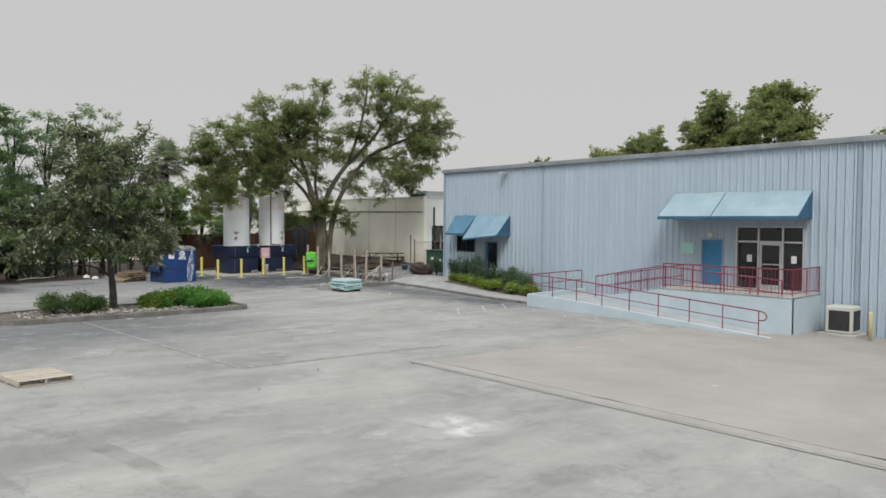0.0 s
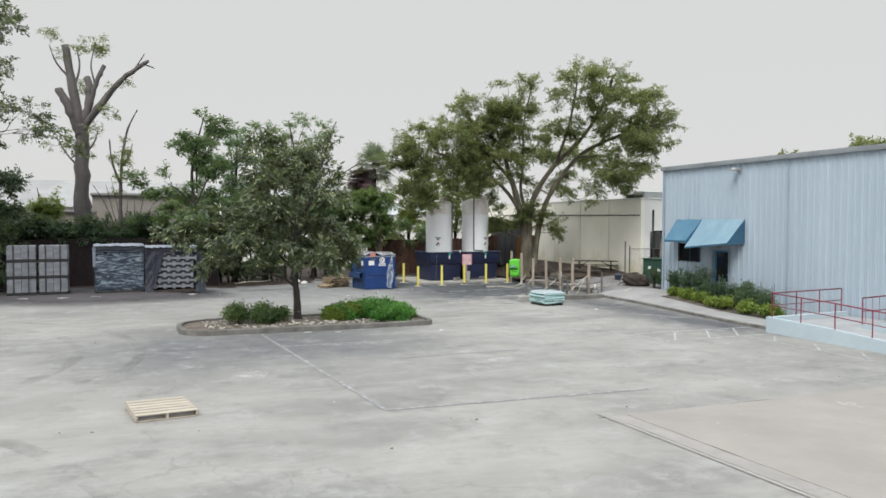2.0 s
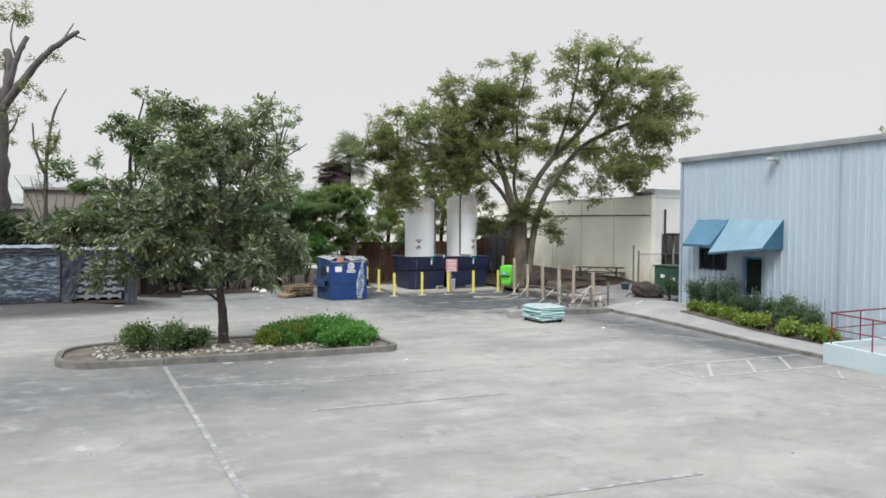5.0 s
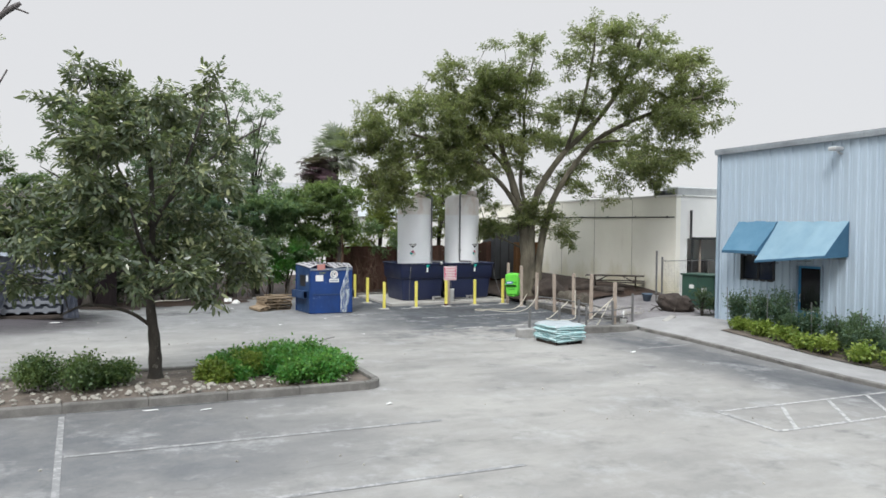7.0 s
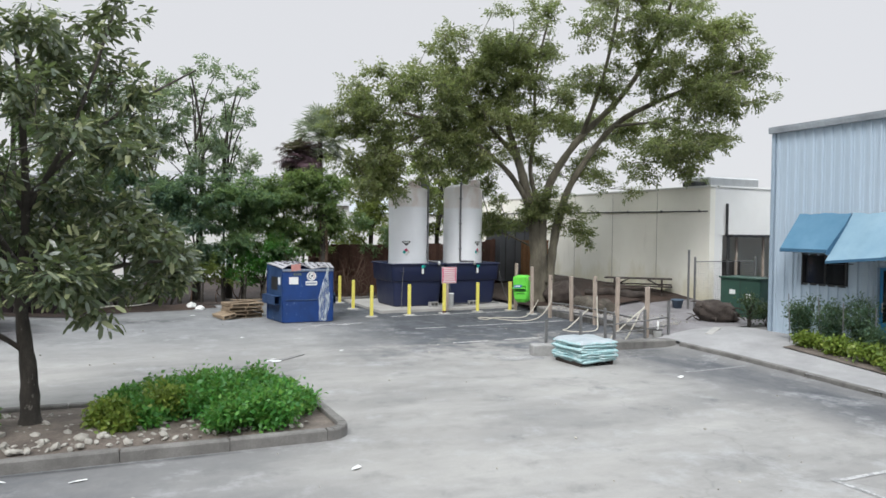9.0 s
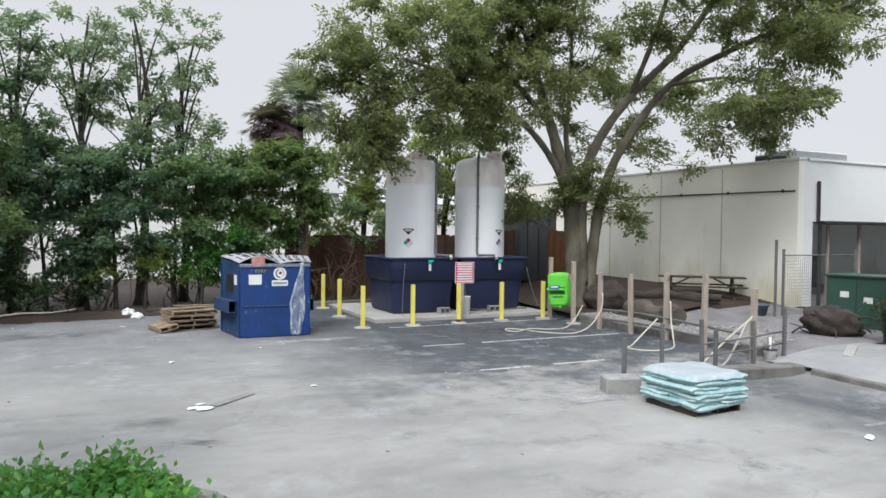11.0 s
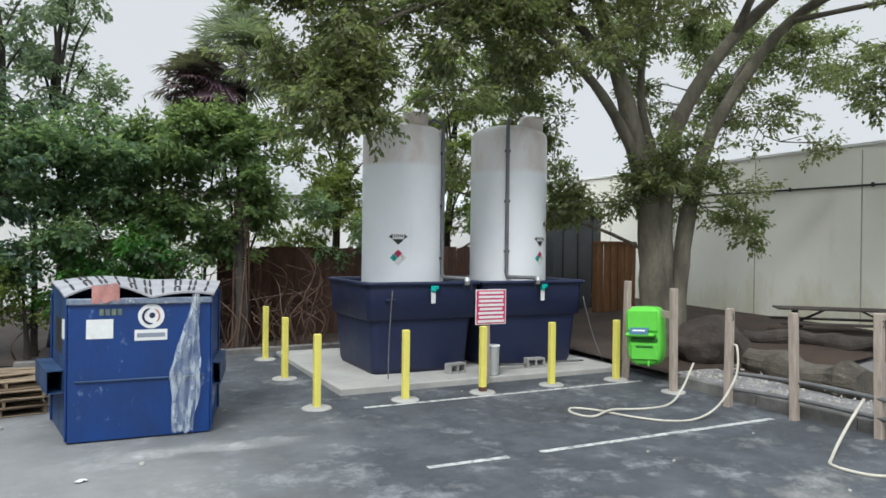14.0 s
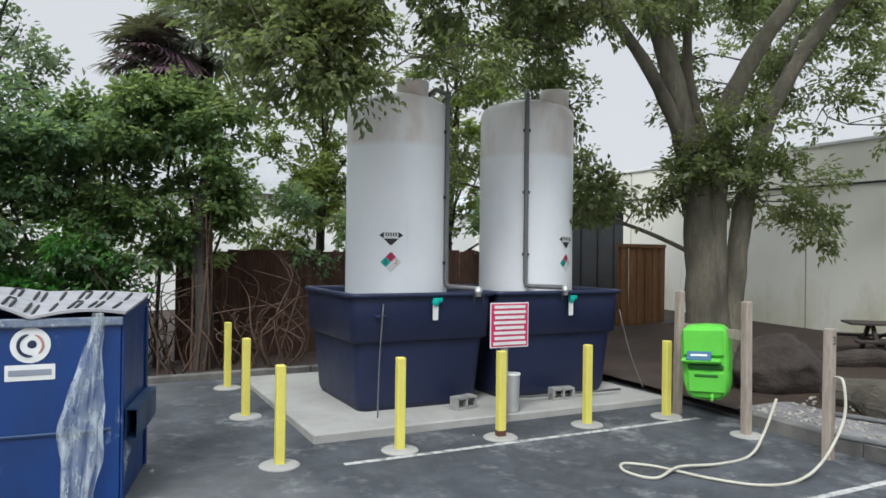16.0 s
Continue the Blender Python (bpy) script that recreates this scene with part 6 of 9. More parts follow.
PX, PY = -19.13, -24.93
pallet("loose_pallet", "sun-bleached grey-white timber pallet lying on the asphalt", pose(PX, PY, gz(PX, PY), 0, 1.6, 7), WOOD_GREY, 1.11, 1.24, 6)
for i in range(4):
    pallet("stacked_pallet", "old brown pallet in a low stack on the asphalt", pose(-7.75 + random.uniform(-0.05, 0.05), 1.75 + random.uniform(-0.05, 0.05), gz(-7.7, 1.8) + i * 0.138, 0, 0, 8 + random.uniform(-5, 5)), WOOD_OLD, 1.25, 1.15, 7, "pallet stack")
pallet("leaning_pallet", "old brown pallet leaning on a low stack", pose(-8.42, 1.45, gz(-8.4, 1.4) + 0.06, 0, -12, 12), WOOD_OLD, 0.5, 1.15, 6)
for i, (x, y, rz) in enumerate(((-7.75, 1.75, 12), (-7.9, 1.5, 20), (-7.5, 2.0, -8))):
    solo("loose_plank", Shell().box((0, 0, 0.012), (1.25, 0.14, 0.022), 0, 0.003), WOOD_OLD, "loose brown plank on the pallet stack", "plank", at=pose(x, y, gz(-7.7, 1.8) + 0.138 * 4 + 0.005 + 0.026 * i, 0, 0, rz))


# ---- aqua sacks ----
def sack(x, y, z, rz, w, d, h, mat):
    s, n1, n2 = Shell(), 16, 12
    vs = []
    for side in (1, -1):
        for i in range(n1 + 1):
            for j in range(n2 + 1):
                u, v = math.sin(math.pi / 2 * (i / n1 * 2 - 1)), math.sin(math.pi / 2 * (j / n2 * 2 - 1))
                puff = max(0.0, (1 - u ** 10) * (1 - v ** 10)) ** 0.35
                vs.append((u * w / 2 * (1 + 0.03 * noise.noise(Vector((v * 3 + x * 4, z * 13, 1)))), v * d / 2 * (1 + 0.05 * noise.noise(Vector((u * 4, z * 17, y)))), h / 2 + side * h / 2 * puff * (1 + 0.30 * noise.noise(Vector((u * 2.5 + x * 7, v * 2.5 + y * 9, z * 11 + side)))) + 0.012 * noise.noise(Vector((u * 7 + x * 5, v * 7, z * 31))) - 0.03 * (u * u + v * v) * noise.noise(Vector((u * 1.5 + x * 3, v * 1.5, z * 9)))))
    k = (n1 + 1) * (n2 + 1)
    q = [(i * (n2 + 1) + j, i * (n2 + 1) + j + 1, (i + 1) * (n2 + 1) + j + 1, (i + 1) * (n2 + 1) + j) for i in range(n1) for j in range(n2)]
    s.add(vs, q + [tuple(c + k for c in f[::-1]) for f in q])
    return solo("sack", s, mat, "plump aqua plastic sack in a pallet pile", "sack", group="sacks on the pallet", smooth=True, at=pose(x, y, z, 0, 0, rz))


SX, SY, SR = -0.82, -10.50, 3.0
sbase = pose(SX, SY, gz(SX, SY), 0, 0, SR)
pallet("sack_pallet", "dark worn pallet under the aqua sacks", sbase @ pose(0, 0, -0.03), LOG, 1.08, 1.08, 6)
rs = random.Random(17)
for lay in range(8):
    for i in range(2):
        o = (i - 0.5) * 0.60 + rs.uniform(-0.03, 0.03)
        q = sbase @ Vector((o, rs.uniform(-0.03, 0.03), 0) if lay % 2 else (rs.uniform(-0.03, 0.03), o, 0))
        sack(q.x, q.y, q.z + 0.083 + lay * 0.0635, SR + rs.uniform(-3.5, 3.5) + (90 if lay % 2 else 0), 1.19 + rs.uniform(-0.05, 0.05), 0.64, 0.086, SACK)
cover = Shell()
vs = []
for i in range(25):
    for j in range(25):
        u, v = i / 12 - 1, j / 12 - 1
        e = max(0, max(abs(u), abs(v)) - 0.80) / 0.20
        slack = 0.10 + 0.05 * noise.noise(Vector((u * 1.1, v * 1.1, 9)))
        vs.append((u * 0.606 * (1 - 0.012 * e * e), v * 0.606 * (1 - 0.012 * e * e), 0.665 + 0.035 * noise.noise(Vector((u * 1.6, v * 1.6, 2))) + 0.010 * noise.noise(Vector((u * 5, v * 5, 5))) - slack * e * e))
cover.add(vs, [(i * 25 + j, i * 25 + j + 1, (i + 1) * 25 + j + 1, (i + 1) * 25 + j) for i in range(24) for j in range(24)])
solo("sack_cover", cover, SACK_TOP, "white plastic sheet over the sack pile", "sheet", smooth=True, at=sbase @ pose(0, 0, 0.0))

# ---- post rows, low slab, hoses ----
for i, (x, y, h) in enumerate(((3.43, 0.10, 2.0), (3.36, -1.32, 1.95), (3.42, -2.55, 1.70), (3.66, -3.66, 1.72), (3.75, -4.98, 1.80), (3.42, -6.62, 1.88), (3.50, -8.02, 1.66))):
    t = thing("timber_post", "weathered square timber post set in the ground", "post", pose(x, y, gz(x, y), random.uniform(-1.2, 1.2), random.uniform(-1.2, 1.2), random.uniform(-8, 8)), "timber posts")
    part("shaft", Shell().box((0, 0, h / 2 - 0.1), (0.12, 0.12, h + 0.2), 0, 0.012), WOOD_POST, t)
    if i == 1:
        part("foot", Shell().lathe([(0.24, -0.03), (0.22, 0.02), (0.0, 0.03)], n=14), CONCRETE, t, "pale concrete collar")
    if i in (2, 4):
        cu = bpy.data.curves.new("digit", "FONT")
        cu.body, cu.size, cu.align_x, cu.align_y, cu.extrude = ("3" if i == 2 else "2"), 0.16, "CENTER", "CENTER", 0.002
        tmp = bpy.data.objects.new("digit", cu)
        me = bpy.data.meshes.new_from_object(tmp)
        bpy.data.objects.remove(tmp)
        me.materials.clear()
        me.materials.append(BLACK)
        part("digit", me, BLACK, t, "black painted numeral", at=pose(0, -0.063, h - 0.16, 90, 0, 0))
for z, a, b in ((0.30, (3.47, -2.5), (3.56, -7.6)), (0.58, (3.47, -2.5), (3.56, -7.6))):
    solo("pipe_rail", Shell().tube(curve_pts([(a[0], a[1], gz(*a) + z), (3.74, -4.2, gz(3.74, -4.2) + z + 0.02), (b[0], b[1], gz(*b) + z - 0.03)], 5), 0.036, 8), GREY_STEEL, "grey pipe rail between timber posts", "rail", smooth=True)
for x, y, h in ((-1.02, -8.95, 0.95), (1.22, -7.55, 0.95), (1.50, -8.45, 1.15), (1.70, -8.62, 0.95), (3.20, -8.30, 1.0), (4.12, -8.35, 1.15)):
    solo("steel_post", Shell().box((0, 0, h / 2 - 0.05), (0.075, 0.075, h + 0.1), random.uniform(-10, 10), 0.008), GREY_STEEL, "rusty grey square steel post", "post", group="steel posts", at=pose(x, y, gz(x, y), random.uniform(-1.5, 1.5), random.uniform(-1.5, 1.5), 0))
solo("low_slab", Shell().box((0, 0, 0.06), (2.5, 0.42, 0.36), 0, 0.03), KERB, "low rough concrete wheel stop slab", "slab", at=pose(2.22, -9.12, gz(2.2, -9.1), 0, 1.0, -5))
solo("concrete_block", Shell().box((0, 0, 0.08), (0.66, 0.42, 0.44), 0, 0.03), BLOCK, "grey rough concrete block on the asphalt", "block", at=pose(-1.30, -9.20, gz(-1.3, -9.2), 0, 0, -20))
for z in (0.35, 0.62):
    solo("pipe_rail", Shell().tube([(1.52, -8.45, gz(1.5, -8.4) + z), (3.2, -8.3, gz(3.2, -8.3) + z + 0.02), (4.12, -8.35, gz(4.1, -8.3) + z)], 0.022, 8), GREY_STEEL, "grey pipe rail between steel posts", "rail", smooth=True)


def hose(label, pts, r=0.022):
    solo("hose", Shell().tube(curve_pts(pts, 7), r, 8), HOSE, label, "hose", smooth=True)


def hz(x, y, h=0.02):
    return (x, y, gz(x, y) + h)


hose("dirty white hose hung on a post and looped on the asphalt", [(3.40, -2.66, 1.05), (3.28, -2.85, 1.02), (3.15, -2.95, 0.6), (2.75, -2.97, 0.15), hz(2.2, -3.03), hz(1.65, -2.95), hz(1.32, -2.56), hz(1.16, -2.2), hz(1.0, -1.88), hz(0.74, -1.69), hz(0.56, -1.95), hz(0.72, -2.28), hz(1.2, -2.17, 0.06), hz(1.85, -2.19), hz(2.5, -2.1), (2.95, -1.95, 0.2), (3.32, -1.85, 0.62)], 0.019)
hose("dirty white hose hung on a timber post", [(3.74, -5.10, 1.0), (3.62, -5.25, 1.0), (3.55, -5.35, 0.6), (3.40, -5.6, 0.15), hz(3.0, -6.0), hz(2.2, -6.0), hz(2.0, -5.5), hz(2.4, -5.2), (3.0, -5.0, 0.25), (3.5, -4.9, 0.55)])
hose("dirty white hose over a steel post", [(3.25, -8.2, 1.0), (3.10, -8.15, 0.8), (2.9, -8.1, 0.4), hz(2.6, -8.0), hz(2.1, -7.9), (2.5, -7.95, 0.3), (3.0, -8.1, 0.75), (3.22, -8.2, 0.95)])
bk = thing("white_bucket", "small white bucket with black rim beside a post", "bucket", pose(3.70, -8.32, gz(3.7, -8.32)))
part("pail", Shell().lathe([(0.11, 0), (0.14, 0.26), (0.15, 0.27), (0.13, 0.27), (0.10, 0.03)], n=20), WHITE, bk, "", True)
part("rim", Shell().lathe([(0.13, 0.26), (0.16, 0.262), (0.16, 0.285), (0.12, 0.285)], n=20), BLACK, bk, "black rim", True)
part("spout", Shell().tube([(0, 0, 0.1), (0, 0, 0.55)], 0.03, 8), WHITE, bk, "white pipe stub", True)

# ---- lime green dispenser between two posts ----
lg = thing("lime_container", "lime green moulded plastic container strapped between posts", "container", pose(3.36, -0.62, gz(3.3, -0.6) + 0.38, 0, -3, -58))
gp = [(0.385 * math.copysign(abs(math.cos(a)) ** 0.42, math.cos(a)) * (0.92 + 0.08 * math.sin(a)), 0.59 + 0.58 * math.copysign(abs(math.sin(a)) ** 0.5, math.sin(a))) for a in [6.28319 * i / 28 for i in range(28)]]
body = Shell()
lay = [(-0.215, 0.80), (-0.20, 0.90), (-0.15, 0.97), (0.0, 1.0), (0.13, 0.985), (0.18, 0.92)]
vs = [(x * s, y, 0.59 + (z - 0.59) * s) for y, s in lay for x, z in gp]
m0 = len(gp)
body.add(vs, [tuple(range(m0 - 1, -1, -1)), tuple(5 * m0 + i for i in range(m0))] + [(r * m0 + i, r * m0 + (i + 1) % m0, (r + 1) * m0 + (i + 1) % m0, (r + 1) * m0 + i) for r in range(5) for i in range(m0)])
part("body", body, LIME, lg)
part("hood", Shell().box((0, -0.235, 0.90), (0.60, 0.06, 0.42), 0, 0.028), LIME, lg, "smooth upper front panel")
part("ledge", Shell().box((-0.03, -0.285, 0.63), (0.58, 0.16, 0.075), 0, 0.03), LIME, lg, "projecting dispensing ledge")
# flush strip in darkened lime paints the shade under the ledge
part("recess", Shell().box((0.02, -0.222, 0.53), (0.52, 0.06, 0.085), 0, 0.02), RECESS, lg, "dark recess under the ledge")
part("lower_panel", Shell().box((0.02, -0.225, 0.30), (0.54, 0.055, 0.33), 0, 0.026), LIME, lg)
part("slot", Shell().box((0.03, -0.256, 0.40), (0.34, 0.02, 0.04), 0, 0.008), RECESS, lg, "dark slot")
part("drip_spout", Shell().tube([(0.10, -0.22, 0.12), (0.10, -0.26, 0.08), (0.10, -0.26, 0.03)], 0.022, 8), LIME, lg)
part("badge", Shell().box((0, 0, 0), (0.36, 0.012, 0.17), 0, 0.004), BADGE, lg, "blue and white badge", at=pose(-0.05, -0.31, 0.71, -42, 0, 0))
part("badge_bar", Shell().box((0, 0, 0), (0.24, 0.012, 0.035), 0, 0.002), WHITE, lg, "pale unreadable text bar", at=pose(-0.05, -0.319, 0.715, -42, 0, 0))

solo("backing_board", Shell().box((0, 0, 0), (1.36, 0.035, 0.14), 0, 0.005), WOOD_POST, "weathered board nailed across two timber posts", "board", at=pose(3.475, -0.61, 1.42, 0, 0, 87.2))

# ---- kit by the warehouse corner ----
TRX, TRY = 10.04, -6.30
ebx = thing("transformer_cabinet", "dark green steel transformer cabinet with white labels", "cabinet", pose(TRX, TRY, gz(TRX, TRY), 0, 0, -80))
part("body", Shell().box((0, 0, 0.75), (1.66, 1.2, 1.50), 0, 0.03), GREEN_BOX, ebx)
part("top_lip", Shell().box((0, -0.02, 1.52), (1.74, 1.3, 0.06), 0, 0.012), GREEN_BOX, ebx)
for x in (-0.3, 0.35):
    part("label_plate", Shell().box((x, -0.605, 0.92 - 0.2 * x), (0.24, 0.012, 0.17)), WHITE, ebx, "white label")
part("door_seam", Shell().box((0.02, -0.602, 0.75), (0.015, 0.012, 1.38)), BLACK, ebx)
part("base", Shell().box((0, 0, -0.03), (1.86, 1.4, 0.12), 0, 0.02), CONCRETE, ebx)
stump = thing("root_ball", "broken dark root ball lying by the walkway", "root ball", pose(7.55, -7.1, gz(7.55, -7.1) + 0.34, 0, 12, -28))
bm = bmesh.new()
bmesh.ops.create_icosphere(bm, subdivisions=4, radius=1.0)
for v in bm.verts:
    c = v.co.copy()
    k = 1.0 / max(abs(c.x) ** 3 + abs(c.y) ** 3 + abs(c.z) ** 3, 1e-6) ** (1 / 3)
    c *= 0.45 + 0.55 * k
    c *= 1 + 0.22 * noise.noise(c * 2.1) + 0.12 * noise.noise(c * 5 + Vector((3, 0, 0))) + 0.05 * noise.noise(c * 13)
    v.co = Vector((c.x * 0.72, c.y * 0.50, c.z * 0.42))
bm.verts.index_update()
part("clod", Shell().add([v.co[:] for v in bm.verts], [[v.index for v in f.verts] for f in bm.faces]), LOG, stump, "", True)
bm.free()
for i in range(7):
    a = 0.9 * i
    d = Vector((math.cos(a) * 0.7, math.sin(a) * 0.5, 0.25 * math.sin(2.3 * i)))
    part("root", Shell().tube(curve_pts([d * 0.7, d * 1.15 + Vector((0, 0, 0.06)), d * 1.5 + Vector((0.05, 0.08, -0.06))], 4), [0.05 - 0.005 * q for q in range(9)], 6), LOG, stump, "", True)
for i in range(7):
    t = Shell().tube(curve_pts([(0, 0, 0), (0.3, random.uniform(-.2, .2), random.uniform(0.05, .3)), (0.8, random.uniform(-.4, .4), random.uniform(0.0, .25))], 3), [0.03 - 0.0035 * q for q in range(7)], 5)
    solo("dead_branch", t, LOG, "dead branch on the yard soil", "branch", group="dead branches", at=pose(6.6 + i * 0.35, -6.6 - 0.3 * (i % 3), gz(7, -6.8) + 0.05, 0, 0, 50 * i))
solo("broken_slab", Shell().box((0, 0, 0.05), (1.05, 0.22, 0.06), 0, 0.01), CONCRETE, "broken pale slab on the walkway edge", "slab", at=pose(5.2, -9.2, gz(5.2, -9.2) + 0.05, 4, -5, 30))

# chain-link posts and mesh by the cream building
fc = thing("chain_fence", "grey chain-link fence panel with steel posts", "fence", pose(9.6, -3.6, gz(9.6, -3.6)))
for x, h in ((0.0, 2.5), (0.35, 2.2), (3.9, 2.2)):
    part("post", Shell().tube([(x, 0, -0.1), (x, 0, h)], 0.045, 8), GREY_STEEL, fc)
part("top_rail", Shell().tube([(0.35, 0, 2.0), (3.9, 0, 2.0)], 0.02, 6), GREY_STEEL, fc)
wire = Shell()
for i in range(36):
    wire.tube([(0.35 + i * 0.1, 0, 0.0), (0.35 + i * 0.1, 0, 2.0)], 0.004, 3, False)
for i in range(20):
    wire.tube([(0.35, 0.004, i * 0.1), (3.9, 0.004, i * 0.1)], 0.004, 3, False)
part("wire_mesh", wire, GREY_STEEL, fc)

# picnic table
pt = thing("picnic_table", "dark weathered wooden picnic table by the cream wall", "table", pose(9.75, -0.3, gz(9.75, -0.3) - 0.07, 0, 0, -42))
for i in range(5):
    part("top_board", Shell().box((0, -0.32 + i * 0.16, 0.76), (3.0, 0.145, 0.045), 0, 0.006), LOG, pt)
for s in (-1, 1):
    for i in range(2):
        part("bench_board", Shell().box((0, s * (0.66 + i * 0.15), 0.45), (3.0, 0.14, 0.045), 0, 0.006), LOG, pt)
    for x in (-1.05, 1.05):
        part("leg", Shell().tube([(x, s * 0.72, 0.0), (x, s * 0.12, 0.74)], 0.05, 4), LOG, pt)
for x in (-1.05, 1.05):
    part("brace", Shell().tube([(x, 0, 0.40), (x * 0.38, 0, 0.73)], 0.035, 4), LOG, pt)
    part("cross_beam", Shell().box((x, 0, 0.41), (0.05, 1.6, 0.09), 0, 0.005), LOG, pt)
solo("plant_pot", Shell().lathe([(0.16, 0), (0.24, 0.34), (0.27, 0.35), (0.27, 0.40), (0.22, 0.40), (0.18, 0.3)], n=20), TERRACOTTA_BLUE, "blue grey plant pot on the gravel", "pot", smooth=True, at=pose(9.3, -3.3, gz(9.3, -3.3)))


def lying_log(x, y, rz, ln, r, seed, tilt=0.0, mat=LOG, label="thick dark rotting log on the ground"):
    rng = random.Random(seed)
    k = 9
    pts = [(-ln / 2 + ln * i / (k - 1), rng.uniform(-0.08, 0.08), rng.uniform(-0.05, 0.05)) for i in range(k)]
    s = Shell().tube(pts, [r * rng.uniform(0.86, 1.10) * (0.8 if i in (0, k - 1) else 1) for i in range(k)], 14)
    s.v = [tuple(Vector(v) + Vector((0, 0, 1)) * 0.09 * noise.noise(Vector(v) * 2.5 + Vector((seed, 0, 0))) + Vector((0, 1, 0)) * 0.09 * noise.noise(Vector(v) * 2.1 + Vector((0, seed, 0)))) for v in s.v]
    return solo("fallen_log", s, mat, label, "log", group="fallen logs", at=pose(x, y, gz(x, y) + 0.1 + r * 0.72, 0, tilt, rz))


def boulder(x, y, rz, sx, sy, sz, seed):
    """A broken boulder: blocky, with flattened sides, chipped edges and a rough skin."""
    rng = random.Random(seed)
    bm = bmesh.new()
    bmesh.ops.create_icosphere(bm, subdivisions=4, radius=1.0)
    cuts = [(Vector((rng.uniform(-1, 1), rng.uniform(-1, 1), rng.uniform(-0.6, 1))).normalized(), rng.uniform(0.62, 0.86)) for _ in range(12)]
    for v in bm.verts:
        c = v.co.copy()
        for d, lim in cuts:
            over = c.dot(d) - lim
            if over > 0:
                c -= d * over * 0.9
        c *= 1 + 0.12 * noise.noise(c * 2.3 + Vector((seed, 0, 0))) + 0.06 * noise.noise(c * 7 + Vector((0, seed, 0))) + 0.015 * noise.noise(c * 19)
        v.co = Vector((c.x * sx, c.y * sy, c.z * sz))
    bm.verts.index_update()
    s = Shell().add([v.co[:] for v in bm.verts], [[v.index for v in f.verts] for f in bm.faces])
    bm.free()
    return solo("boulder", s, ROCK, "dark brown weathered boulder on the gravel", "boulder", smooth=True, at=pose(x, y, gz(x, y) + 0.12 + sz * 0.62, 0, 0, rz))


boulder(5.85, 0.05, -60, 0.92, 0.70, 0.62, 3)
lying_log(5.66, -2.25, 79.5, 2.9, 0.33, 8, mat=LOG_GREY, label="thick grey-brown sawn log on the gravel")
lying_log(8.3, -0.6, -62, 3.0, 0.20, 4)
pebbles("yard_gravel", "pale gravel and crumbled stone under the post row", 700, lambda r: (lambda x, y: (x, y, gz(x, y) + 0.20))(4.08 + abs(r.gauss(0, 0.8)), r.uniform(-8, -0.7)), STONE, 21, 0.014, 0.046, 0.2, "gravel")
kerb("kerb_yard", [(3.93, -0.9), (3.95, -8.2)], 0.14, 0.21, "low grey kerb under the post row", KERB)

# ---- wrapped paver stacks ----
def bare_stack(x, y, rz, w, label):
    t = thing("paver_stack", label, "paver stack", pose(x, y, gz(x, y), 0, 0, rz), "bare paver stacks")
    for lay in range(3):
        z0 = 0.14 + lay * 0.80
        for r in range(6):
            for c in range(4):
                part("paver", Shell().box((-w / 2 + w / 4 * (c + 0.5) + random.uniform(-0.006, 0.006), 0, z0 + 0.055 + r * 0.110), (w / 4 - 0.012, 1.05, 0.104), 0, 0.006), PAVER, t)
        # solid black slab stands for the shade between layers
        part("pallet_board", Shell().box((0, 0, z0 - 0.07), (w + 0.04, 1.1, 0.10), 0, 0.008), BLACK, t, "black slab for the shaded gap at the pallet boards")
    for xx in (-w * 0.28, w * 0.24):
        part("strap", Shell().box((xx, -0.56, 1.28), (0.035, 0.012, 2.4)), BLACK, t, "black strap")
    return t


bare_stack(-23.85, 0.35, 3, 1.22, "grey paver stack strapped in three layers")
bare_stack(-22.45, 0.25, -2, 1.22, "grey paver stack strapped beside another")


